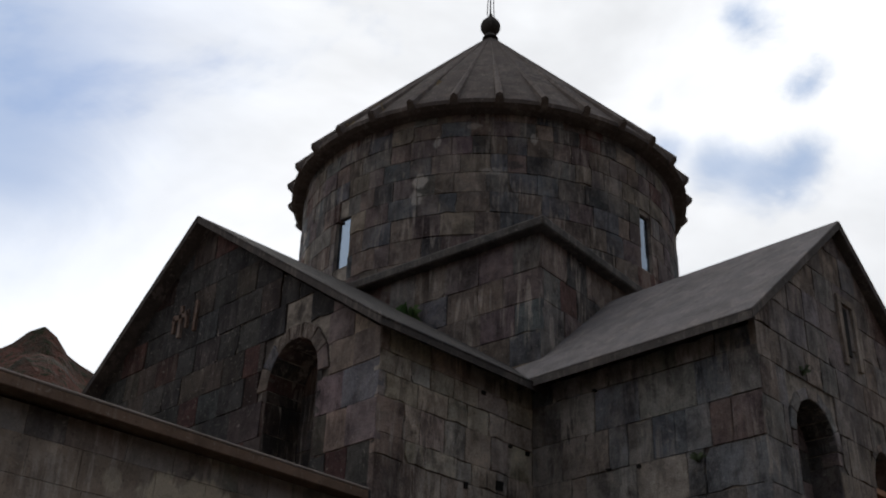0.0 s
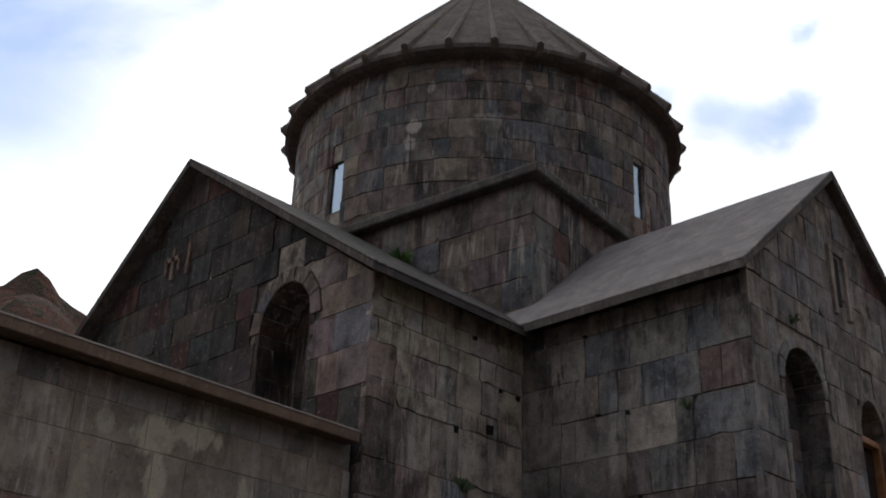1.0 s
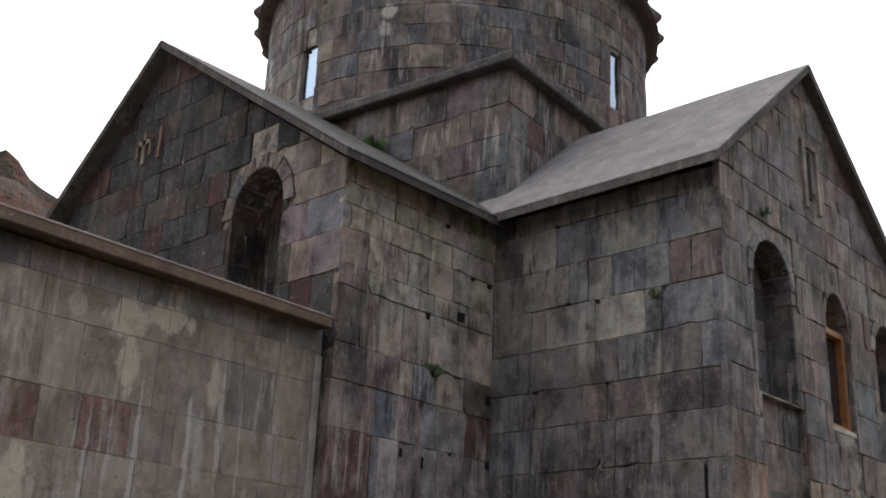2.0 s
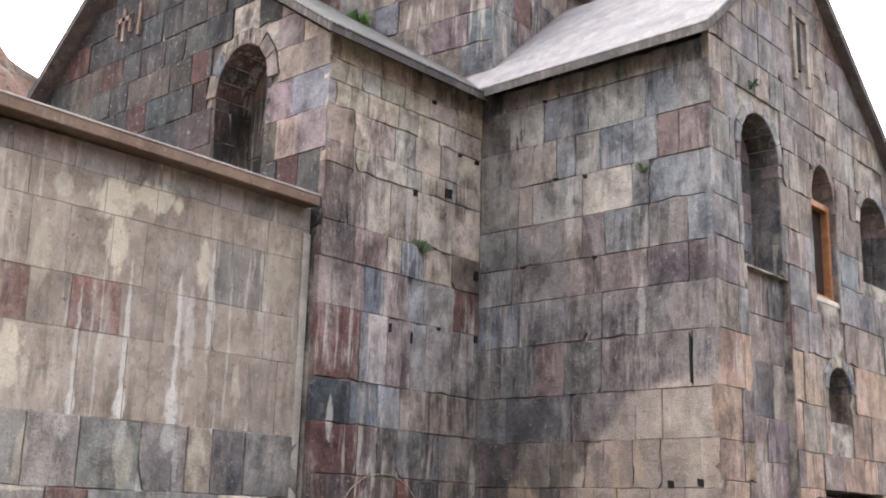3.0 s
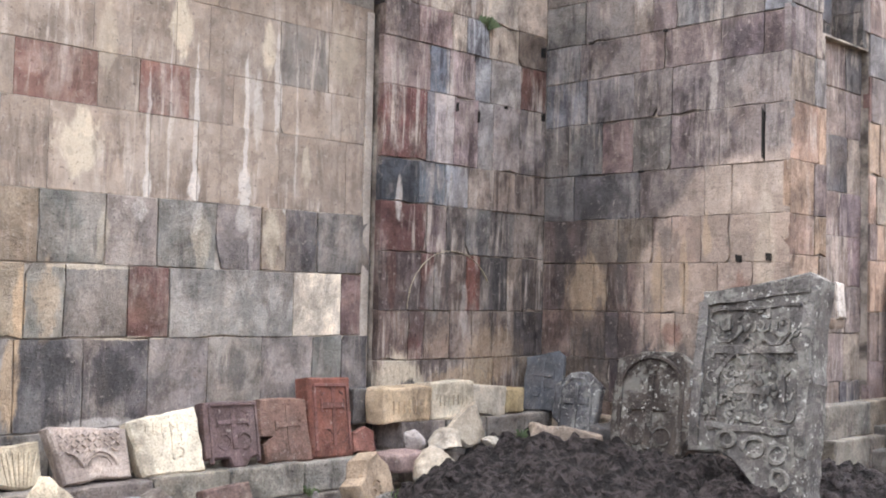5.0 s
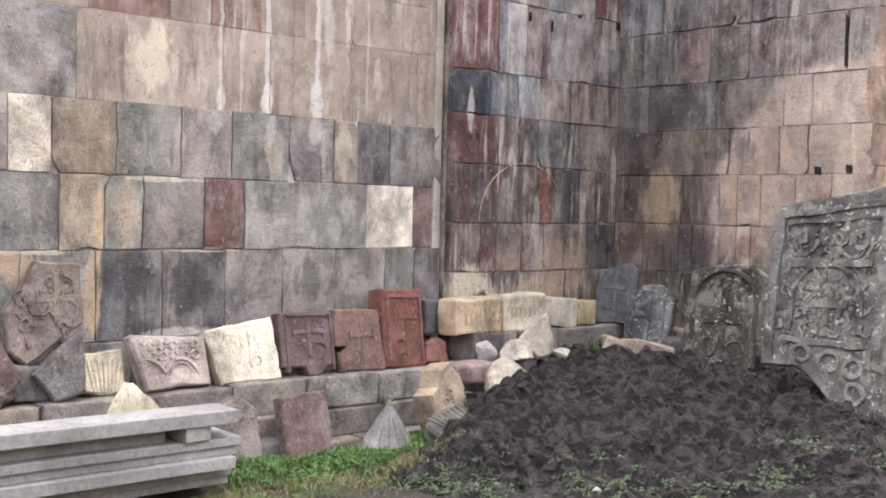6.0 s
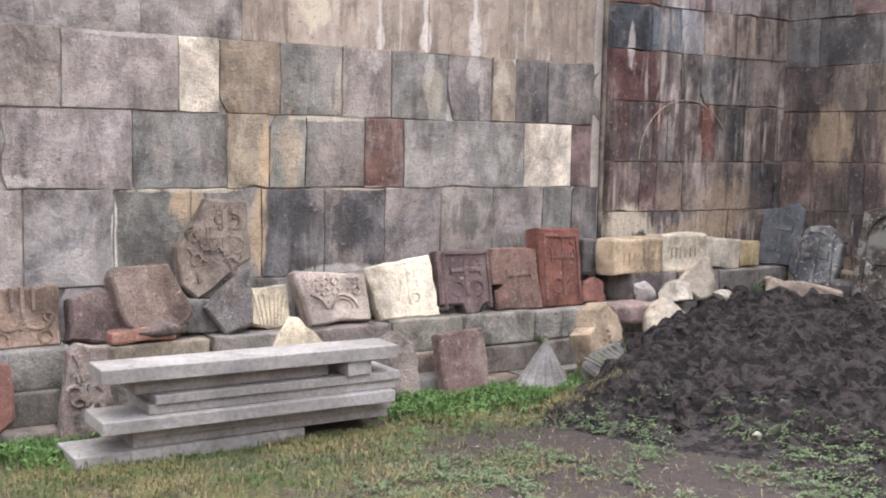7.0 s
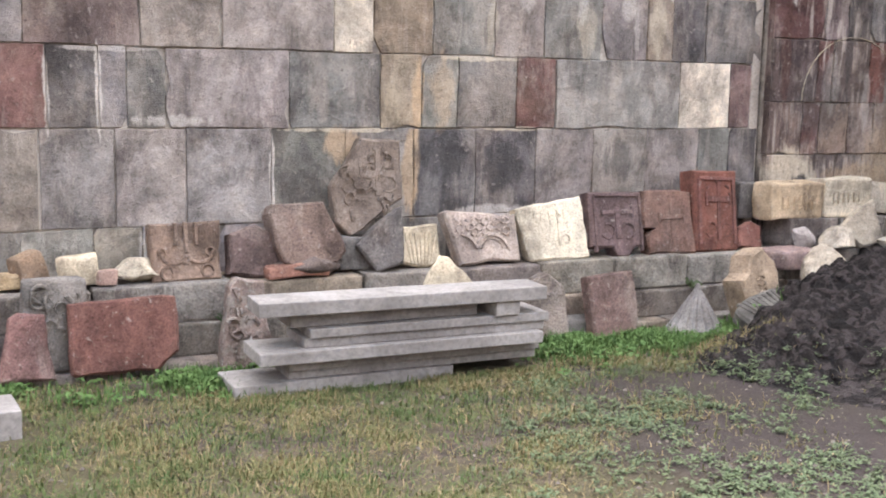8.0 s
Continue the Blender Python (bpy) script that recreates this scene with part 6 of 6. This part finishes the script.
def great_stone():
    """The tallest cross stone: rows of sunk panels, knots and rosettes, thick with lichen."""
    w, h, d = 0.80, 1.42, 0.26
    thing = empty("cross_stone", (6.30, 3.62, 0.42))
    thing.matrix_basis = pose(6.26, 3.675, 0.40, 0, 0, -86) @ pose(0, 0, 0, -8, 0, 0)
    body = part("slab", slab_stone("great", w, h, d, 65, 0.012), LICHENED, thing)
    body.color = (0.105, 0.098, 0.093, 1)
    bm = bmesh.new()
    for sx in (-1, 1):
        add_bar(bm, sx * (w / 2 - 0.045), h * 0.53, 0.075, h * 0.66, 0.0150)
        add_bar(bm, sx * 0.225, h * 0.44, 0.05, h * 0.20, 0.0170)
        add_arc(bm, sx * 0.16 - 0.01, h * 0.735, 0.085, 0.035, 0.0130, 165, 375, 14)
        add_bar(bm, sx * 0.16 - 0.01, h * 0.76, 0.05, 0.10, 0.02)
    add_bar(bm, 0, h * 0.905, w * 0.9, 0.10, 0.0150, -0.14)
    add_bar(bm, 0, h * 0.835, w * 0.78, 0.028, 0.0180, -0.10)
    add_bar(bm, 0, h * 0.645, w * 0.74, 0.055, 0.0160, -0.04)
    add_bar(bm, 0, h * 0.295, w * 0.70, 0.05, 0.0160)
    add_arc(bm, 0, h * 0.49, 0.225, 0.05, 0.0180, 10, 170, 18)
    bmesh.ops.recalc_face_normals(bm, faces=bm.faces[:])
    bmesh.ops.subdivide_edges(bm, edges=[e for e in bm.edges if e.calc_length() > 0.1], cuts=6)
    rough_up(bm, 0.022, 7.0, 4)
    carved_parts("carved_border", bm, LICHENED, thing, (0.12, 0.112, 0.106), 5)
    bm = bmesh.new()
    rng = random.Random(12)
    add_bar(bm, 0, h * 0.44, 0.075, h * 0.24, 0.010)
    add_bar(bm, 0, h * 0.47, 0.30, 0.065, 0.010)
    for _ in range(46):
        x, z = rng.uniform(-0.19, 0.19), h * rng.uniform(0.34, 0.58)
        if math.hypot(x, max(0.0, z - h * 0.49)) < 0.19:
            add_bar(bm, x, z, rng.uniform(0.02, 0.06), rng.uniform(0.02, 0.06), rng.uniform(0.004, 0.014), rng.uniform(-0.8, 0.8))
    for x, z, r in ((0.19, 0.755, 0.05), (-0.18, 0.75, 0.035), (0.06, 0.22, 0.06), (0.22, 0.20, 0.055), (-0.12, 0.24, 0.05), (0.24, 0.09, 0.055)):
        add_arc(bm, x, h * z, r, 0.04, 0.013)
    bmesh.ops.recalc_face_normals(bm, faces=bm.faces[:])
    rough_up(bm, 0.012, 11.0, 8)
    carved_parts("carved_knot", bm, LICHENED, thing, (0.15, 0.142, 0.13), 6)
    carved_parts("carved_leaf", carve_worn(w * 0.95, h, 0.016, 0.30, 0.84, 90, 31), LICHENED, thing, (0.16, 0.152, 0.14), 7)
    tagged(thing, "tall lichen-covered cross stone standing in dark soil", "cross stone", "carved stones along the wall")


great_stone()

# by the doorway
rock("brown_stone", "rounded brown boulder by the doorway", 0.5, 0.36, 0.52, (0.26, 0.19, 0.145), (9.02, 3.72, 0.66), 66)
block("plinth_stone", "grey block by the doorway", 0.9, 0.5, 0.66, (0.17, 0.155, 0.14), (9.1, 3.5, 0.0), 67)
rock("white_stone", "pale grey-white stone by the doorway", 0.46, 0.3, 0.34, (0.50, 0.49, 0.46), (8.75, 3.62, 0.50), 68, 30)
block("plinth_stone", "low grey block under a pale stone", 0.6, 0.4, 0.5, (0.17, 0.155, 0.14), (8.72, 3.45, 0.0), 69)
leaning("pale_tile", "small pale stone tile propped on the wall", "tile", "square", 0.13, 0.28, 0.03, (0.50, 0.45, 0.40), (8.15, 3.93, 1.50), 6, 0, 4, 70, group="loose stones")
block("stone_bracket", "small worn stone jutting from the wall", 0.2, 0.12, 0.08, (0.24, 0.19, 0.155), (8.15, 3.96, 1.42), 71)

# ---- stack of cut slabs ----


def cut_slab(x0, x1, y0, y1, z0, z1, seed, turn=0.0, label="long grey cut stone slab in a stack"):
    bm = box_bm(x1 - x0, y1 - y0, z1 - z0, 0.006, 2, 0.003, seed, 3.0)
    ob = part("cut_slab", bm, CONCRETE)
    ob.matrix_basis = pose((x0 + x1) / 2, (y0 + y1) / 2, z0, 0, 0, turn)
    tagged(ob, label, "stone slab", "stack of cut slabs")


cut_slab(1.38, 2.6, 5.33, 5.66, -0.03, 0.065, 1, 0.5, "flat grey cut slab at the foot of a stack")
cut_slab(1.68, 3.12, 5.36, 5.70, 0.066, 0.115, 2, -0.6)
cut_slab(1.67, 3.13, 5.33, 5.70, 0.116, 0.172, 3, -0.4)
cut_slab(1.50, 3.10, 5.24, 5.58, 0.173, 0.238, 4, -0.8)
cut_slab(1.74, 3.13, 5.29, 5.60, 0.239, 0.290, 5, -0.6)
cut_slab(1.77, 3.15, 5.27, 5.58, 0.291, 0.338, 6, -0.9)
cut_slab(1.68, 2.74, 5.34, 5.60, 0.339, 0.418, 7, -0.5)
cut_slab(2.80, 2.95, 5.24, 5.46, 0.339, 0.418, 8, 3, "small grey packing block in a stack")
cut_slab(1.50, 3.11, 5.24, 5.49, 0.419, 0.492, 9, -1.6, "long pale grey cut slab on top of a stack")
cut_slab(-0.3, 0.36, 5.05, 5.35, -0.02, 0.13, 10, 4, "pale grey cut slab lying in the grass")

# ---- plants ----


def leaf_material(name, a, b, c):
    m, nt, p = material(name, 0.7)
    geo = nt.nodes.new("ShaderNodeNewGeometry")
    r = geo.outputs["Random Per Island"]
    n = noise_tex(nt, geo.outputs["Position"], 2.0, 3.0)
    col = mix(nt, r, a, b)
    col = mix(nt, maths(nt, "MULTIPLY", ramp(nt, n, 0.4, 0.62), 0.7), col, c)
    nt.links.new(col, p.inputs["Base Color"])
    return m


def blades(name, label, count, where, length, width, mat, seed, lie=0.6):
    """Grass: single bent blades strewn where the rule allows."""
    rng = random.Random(seed)
    verts, faces = [], []
    while count > 0:
        x, y, k = where(rng)
        if k <= 0 or rng.random() > k:
            continue
        count -= 1
        z = max(ground_height(x, y), heap_height(x, y) - 0.012 if x > 3.5 and y > 1.9 else -1)
        a, l = rng.uniform(0, 6.283), rng.uniform(0.5, 1.3) * length
        dx, dy = math.cos(a), math.sin(a)
        out, w = l * rng.uniform(0.2, 1.0) * lie, width * rng.uniform(0.6, 1.3)
        up = math.sqrt(max(l * l - out * out, (0.25 * l) ** 2))
        b = len(verts)
        verts += [(x - dy * w, y + dx * w, z - 0.005), (x + dy * w, y - dx * w, z - 0.005), (x + dx * out * 0.45 + dy * w * 0.8, y + dy * out * 0.45 - dx * w * 0.8, z + up * 0.65),
                  (x + dx * out * 0.45 - dy * w * 0.8, y + dy * out * 0.45 + dx * w * 0.8, z + up * 0.65), (x + dx * out, y + dy * out, z + up * rng.uniform(0.7, 1.0))]
        faces += [(b, b + 1, b + 2, b + 3), (b + 3, b + 2, b + 4)]
    me = bpy.data.meshes.new(name)
    me.from_pydata(verts, [], faces)
    me.materials.append(mat)
    tagged(new(name, me), label, "grass", kind="stuff")


def weeds(name, label, count, where, size, mat, seed):
    """Low weeds: rosettes of small pointed leaves."""
    rng = random.Random(seed)
    verts, faces = [], []
    while count > 0:
        x, y, k = where(rng)
        if k <= 0 or rng.random() > k:
            continue
        count -= 1
        z0 = max(ground_height(x, y), heap_height(x, y) - 0.012 if x > 3.5 and y > 1.9 else -1)
        for _ in range(rng.randint(5, 11)):
            a, l = rng.uniform(0, 6.283), size * rng.uniform(0.6, 1.4)
            ox, oy, z = x + rng.uniform(-1, 1) * size, y + rng.uniform(-1, 1) * size, z0 + rng.uniform(0.0, 1.1) * size
            dx, dy, w = math.cos(a), math.sin(a), l * rng.uniform(0.22, 0.38)
            t = rng.uniform(-0.1, 0.6) * l
            b = len(verts)
            verts += [(ox, oy, z), (ox + dx * l * 0.5 - dy * w, oy + dy * l * 0.5 + dx * w, z + t * 0.7 + 0.004), (ox + dx * l, oy + dy * l, z + t * 0.6), (ox + dx * l * 0.5 + dy * w, oy + dy * l * 0.5 - dx * w, z + t * 0.7 + 0.004), (ox + dx * l * 0.5, oy + dy * l * 0.5, z + t * 0.6)]
            faces += [(b, b + 4, b + 1), (b + 1, b + 4, b + 2), (b + 2, b + 4, b + 3), (b + 3, b + 4, b)]
    me = bpy.data.meshes.new(name)
    me.from_pydata(verts, [], faces)
    me.materials.append(mat)
    tagged(new(name, me), label, "weeds", kind="stuff")


def smooth(v, lo, hi):
    v = min(1.0, max(0.0, (v - lo) / (hi - lo)))
    return v * v * (3 - 2 * v)


def clear(x, y):
    """0 where stones or slabs stand."""
    return 0.0 if (y > 5.93) or (1.45 < x < 3.14 and 5.34 < y < 5.74) else 1.0


def patch(x, y, s=1.5, o=0.0):
    return smooth(noise.noise(Vector((x * s + o, y * s, o))), -0.25, 0.35)


def lush(rng):
    x, y = rng.uniform(0.3, 5.0), rng.uniform(4.9, 5.95)
    k = max(smooth(y, 5.3, 5.75) * (0.05 + 0.4 * patch(x, y, 2.2, 7.0) ** 2), math.exp(-((x - 3.85) / 0.62) ** 2 - ((y - 5.68) / 0.25) ** 2) * 0.9, math.exp(-((x - 1.45) / 0.25) ** 2 - ((y - 5.7) / 0.22) ** 2))
    return x, y, k * clear(x, y) * (0.4 + 0.6 * patch(x, y, 3.0, 2.0))


def sward(rng):
    x, y = rng.uniform(0.0, 4.6), rng.uniform(2.6, 5.9)
    k = (1 - smooth(x - (y - 4.0) * 0.9, 1.9, 3.6)) * 0.9 + 0.55 * math.exp(-((x - 3.4) / 0.9) ** 2 - ((y - 5.2) / 0.28) ** 2) + 0.05
    return x, y, k * clear(x, y) * (0.06 + 0.94 * patch(x, y, 1.6, 5.0) * (0.15 + 0.85 * patch(x, y, 4.5, 1.0)))


def herb(rng):
    x, y = rng.uniform(1.6, 6.3), rng.uniform(2.4, 5.5)
    k = smooth(x - (y - 4.0) * 0.5, 1.9, 2.9) * (1 - smooth(x + (y - 4.0) * 0.8, 4.45, 5.2)) * (1 - 0.6 * smooth(y, 5.0, 5.4))
    return x, y, k * clear(x, y) * patch(x, y, 2.2, 9.0) * (1.0 if y < 5.1 or x > 4.1 else 0.4)


GREEN = leaf_material("green_grass", (0.05, 0.105, 0.028), (0.10, 0.165, 0.05), (0.075, 0.13, 0.036))
DRY = leaf_material("dry_grass", (0.21, 0.155, 0.08), (0.10, 0.105, 0.038), (0.06, 0.085, 0.026))
MEADOW = leaf_material("meadow_grass", (0.055, 0.085, 0.026), (0.095, 0.125, 0.04), (0.045, 0.07, 0.02))
HERB = leaf_material("weed_leaves", (0.068, 0.098, 0.048), (0.12, 0.15, 0.08), (0.095, 0.12, 0.062))
blades("green_grass", "fresh green grass along the foot of the ledge", 5500, lush, 0.075, 0.0035, GREEN, 71)
blades("dry_grass", "short trampled grass, half dry, on the yard", 44000, sward, 0.042, 0.0026, DRY, 72, 1.6)


def meadow(rng):
    x, y = rng.uniform(0.0, 3.6), rng.uniform(2.8, 5.6)
    k = (1 - smooth(x - (y - 4.0) * 0.9, 1.3, 2.6)) + 0.6 * math.exp(-((x - 3.2) / 0.8) ** 2 - ((y - 5.15) / 0.25) ** 2)
    return x, y, k * clear(x, y) * (0.25 + 0.75 * patch(x, y, 2.4, 12.0)) * (0.3 + 0.7 * patch(x, y, 9.0, 4.0))


blades("green_grass", "short green grass among the dry grass", 15000, meadow, 0.045, 0.0026, MEADOW, 76, 1.6)
STRAW = leaf_material("straw", (0.28, 0.21, 0.12), (0.20, 0.15, 0.08), (0.22, 0.16, 0.09))
blades("straw", "bleached straw lying on the yard", 9000, sward, 0.05, 0.0022, STRAW, 75, 1.6)
weeds("weeds", "low grey-green weeds on bare dark earth", 2100, herb, 0.021, HERB, 73)
weeds("weeds", "leafy green weeds by the ledge and the slabs", 420, lush, 0.04, GREEN, 74)


def tuft(name, label, at, size, count, seed, mat):
    rng = random.Random(seed)
    verts, faces = [], []
    for _ in range(count):
        a, l = rng.uniform(0, 6.283), size * rng.uniform(0.5, 1.2)
        out, w = l * rng.uniform(0.1, 0.8), 0.0045
        x, y, z = (rng.uniform(-0.15, 0.15) * size for _ in range(3))
        dx, dy = math.cos(a), math.sin(a)
        b = len(verts)
        verts += [(x - dy * w, y + dx * w, z), (x + dy * w, y - dx * w, z), (x + dx * out * 0.5, y + dy * out * 0.5, z + l * 0.55), (x + dx * out, y + dy * out, z + l * rng.uniform(0.1, 0.6))]
        faces += [(b, b + 1, b + 2), (b + 1, b + 3, b + 2)]
    me = bpy.data.meshes.new(name)
    me.from_pydata(verts, [], faces)
    me.materials.append(mat)
    ob = new(name, me)
    ob.matrix_basis = pose(*at)
    tagged(ob, label, "plant", "plants growing in the masonry")


for s, (at, size, count) in enumerate([((6.76, Y1 - 0.03, 3.86), 0.14, 40), ((X2 - 0.02, 4.66, 4.44), 0.10, 30), ((8.25, Y2 - 0.02, 5.24), 0.10, 24), ((6.9, 6.05, 0.46), 0.12, 40), ((5.3, 5.6, 0.22), 0.10, 30),
                                       ((4.05, 6.08, 0.24), 0.10, 30), ((4.75, 6.06, 0.24), 0.09, 24), ((1.52, 6.07, 0.24), 0.07, 20), ((6.78, 6.07, 0.44), 0.1, 26)]):
    tuft("wall_plant", "small green plant rooted in a joint", at, size, count, 90 + s, HERB)

for s, (deg, r, up, size) in enumerate([(182, 2.74, 0.02, 0.2), (194, 2.76, 0.02, 0.34), (204, 2.2, 0.66, 0.2), (275, 1.2, 1.80, 0.16), (270, 1.9, 0.98, 0.16)]):
    at = (CX + r * math.cos(radians(deg)), CY + r * math.sin(radians(deg)), 9.79 + up)
    tuft("roof_plant", "thin dry stalks growing on the conical roof", at, size, 5, 120 + s, STRAW)
tuft("wall_plant", "dark green plant growing under the cornice", (7.50, 8.12, 6.72), 0.26, 90, 130, GREEN)

# pebbles and crumbs of earth on the yard
rng = random.Random(140)
verts, faces = [], []
for _ in range(1500):
    x, y, r = rng.uniform(0.2, 5.6), rng.uniform(2.4, 5.9), 0.004 + 0.012 * rng.random() ** 3
    if not clear(x, y):
        continue
    z, b0 = ground_height(x, y), len(verts)
    for dx, dy, dz in ((1, 0, 0), (0, 1, 0), (-1, 0, 0), (0, -1, 0), (0, 0, 0.8), (0, 0, -0.6)):
        k = r * rng.uniform(0.7, 1.3)
        verts.append((x + dx * k, y + dy * k, z + dz * k + 0.002))
    faces += [(b0 + i, b0 + (i + 1) % 4, b0 + 4) for i in range(4)]
me = bpy.data.meshes.new("pebbles")
me.from_pydata(verts, [], faces)
me.materials.append(plain_material("pebble", (0.10, 0.08, 0.07), (0.22, 0.19, 0.165), 3.0))
tagged(new("pebbles", me), "pebbles and crumbs of earth on the yard", "pebbles", kind="stuff")

# ---- the stones of the walls ----
masonry(annex, on_y(YA), annex_rows, -1.0, X1 - 0.01, lambda row, u: SOOTY_BASALTS if row == 4 and u > 2.0 else BASALTS, 11, joints=annex_joints, special=annex_special, mats=annex_mats, gap=lambda row: 0.005 if row < 5 else 0.0025, chamfer=lambda row: 0.004 if row < 5 else 0.0012, wear=lambda row: 0.004 if row < 5 else 0.0012, proud=lambda row: (0.006, 0.018) if row < 5 else (-0.001, 0.003), bites=lambda row: 0.14 if row < 5 else 0.02)
HIGH_MIX = [(3, (0.53, 0.45, 0.37)), (3, (0.47, 0.395, 0.325)), (1, (0.36, 0.305, 0.28)), (0.8, (0.41, 0.375, 0.345))]
LOW_MIX = [(2, (0.17, 0.10, 0.082)), (2, (0.10, 0.084, 0.08)), (2, (0.22, 0.175, 0.145)), (1, RED), (1, GREY)]


def side_a_mix(row, u):
    return HIGH_MIX if row >= 10 else LOW_MIX


def side_b_mix(row, u):
    return [(2, ASH), (1, STEEL), (1, MAUVE)] if row > 6 else [(3, (0.165, 0.125, 0.103)), (0.8, (0.22, 0.172, 0.14)), (1.8, (0.125, 0.096, 0.087)), (0.6, (0.16, 0.095, 0.08))]


masonry(side_a, on_y(Y1), rows_a, X1, X2, side_a_mix, 12, WALL_SIDE, joints=joints_a, special=colors_a, lengths=(0.2, 0.42), bites=0.13)
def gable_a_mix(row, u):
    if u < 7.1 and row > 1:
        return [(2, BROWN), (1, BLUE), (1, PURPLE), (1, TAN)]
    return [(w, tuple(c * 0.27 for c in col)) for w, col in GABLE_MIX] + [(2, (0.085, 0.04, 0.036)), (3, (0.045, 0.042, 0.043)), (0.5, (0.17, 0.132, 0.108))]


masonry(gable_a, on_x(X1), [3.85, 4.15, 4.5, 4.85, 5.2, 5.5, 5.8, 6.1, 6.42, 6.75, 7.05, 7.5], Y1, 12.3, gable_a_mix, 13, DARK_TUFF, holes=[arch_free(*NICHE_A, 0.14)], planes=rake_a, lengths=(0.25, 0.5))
voussoirs(gable_a, on_x(X1), *NICHE_A[:2], *NICHE_A[3:], 0.14, 7, [(2, (0.16, 0.125, 0.11)), (1, (0.13, 0.135, 0.15)), (1, (0.14, 0.105, 0.105))], 14, WALL_STONE)
masonry(side_b, on_x(X2), rows_b, Y2, Y1, side_b_mix, 15, WALL_SCARRED, joints=joints_b, special=colors_b, lengths=(0.26, 0.52), bites=0.12)
def gable_b_mix(row, u):
    if row < 8:
        return [(3, (0.40, 0.285, 0.21)), (2, (0.33, 0.23, 0.175)), (1, (0.22, 0.17, 0.155)), (1, BROWN)]
    return [(2, BROWN), (2, GREY), (1.6, (0.215, 0.18, 0.17)), (0.8, (0.30, 0.25, 0.21)), (0.6, (0.195, 0.195, 0.20)), (0.6, (0.205, 0.125, 0.108)), (1, (0.24, 0.215, 0.20))]


masonry(gable_b, on_y(Y2), [0.0, 0.4, 0.8, 1.15, 1.55, 1.97, 2.27, 2.67, 3.107, 3.482, 3.835, 4.158, 4.523, 4.864, 5.2, 5.5, 5.8, 6.1, 6.42, 6.75, 7.1], X2, 11.9, gable_b_mix, 16, WALL_STONE,
        holes=[arch_free(*NICHE_B, 0.1), arch_free(*NICHE_C, 0.1), arch_free(*WINDOW_B, 0.0), arch_free(*LOW_B, 0.09), door_free, recess_free], planes=rake_b, lengths=(0.25, 0.5))
for n, s in ((NICHE_B, 17), (NICHE_C, 18), (LOW_B, 19)):
    voussoirs(gable_b, on_y(Y2), *n[:2], *n[3:], 0.095, 7, [(1, TAN), (1, GREY), (1, BLUE)], s, WALL_STONE)
DRUM_MIX = [(w, tuple(c * 0.72 for c in col)) for w, col in UPPER + [(2, BROWN), (0.6, RED)]]
socle_rows = [5.3, 5.6, 5.92, 6.25, 6.6, 6.95, 7.35]
for face in (0, 1):
    masonry(socle, lambda u, v, d, face=face: socle_point(u, v, d, face), socle_rows, -SOCLE, SOCLE, DRUM_MIX, 20 + face, WALL_STONE, lengths=(0.3, 0.5))
drum_rows = [7.35, 7.68, 7.98, 8.28, 8.56, 8.84, 9.1, 9.36, 9.58, 9.72]
masonry(drum, on_drum, drum_rows, radians(125) * R, radians(335) * R, DRUM_MIX, 23, DRUM_STONE, holes=[arch_free(*w, 0.0) for w in DRUM_WINDOWS], lengths=(0.25, 0.5))

# framed slit in one gable, carved crosses in the other
for u, v, w, h in ((9.12, 5.93, 0.07, 0.64), (9.40, 5.93, 0.07, 0.64), (9.26, 6.27, 0.35, 0.07)):
    bm = slab_bm(rect(u - w / 2, u + w / 2, v - h / 2, v + h / 2), on_y(Y2), -0.02, 0.03)
    part("slit_frame", bm, WALL_STONE, gable_b, "carved stone frame of a slit").color = (*TAN, 1)
# black plate on the wall face paints the slit's inner shade
part("slit", slab_bm(rect(9.20, 9.27, 5.72, 6.2), on_y(Y2), -0.02, 0.014), DARK, gable_b)
for u, v, w, h in ((9.58, 6.46, 0.05, 0.36), (9.58, 6.52, 0.30, 0.05), (9.70, 6.46, 0.04, 0.2), (9.46, 6.46, 0.04, 0.2), (9.30, 6.45, 0.05, 0.34)):
    part("carved_bar", slab_bm(rect(u - w / 2, u + w / 2, v - h / 2, v + h / 2), on_x(X1), 0.0, 0.03), WALL_STONE, gable_a).color = (0.20, 0.13, 0.10, 1)
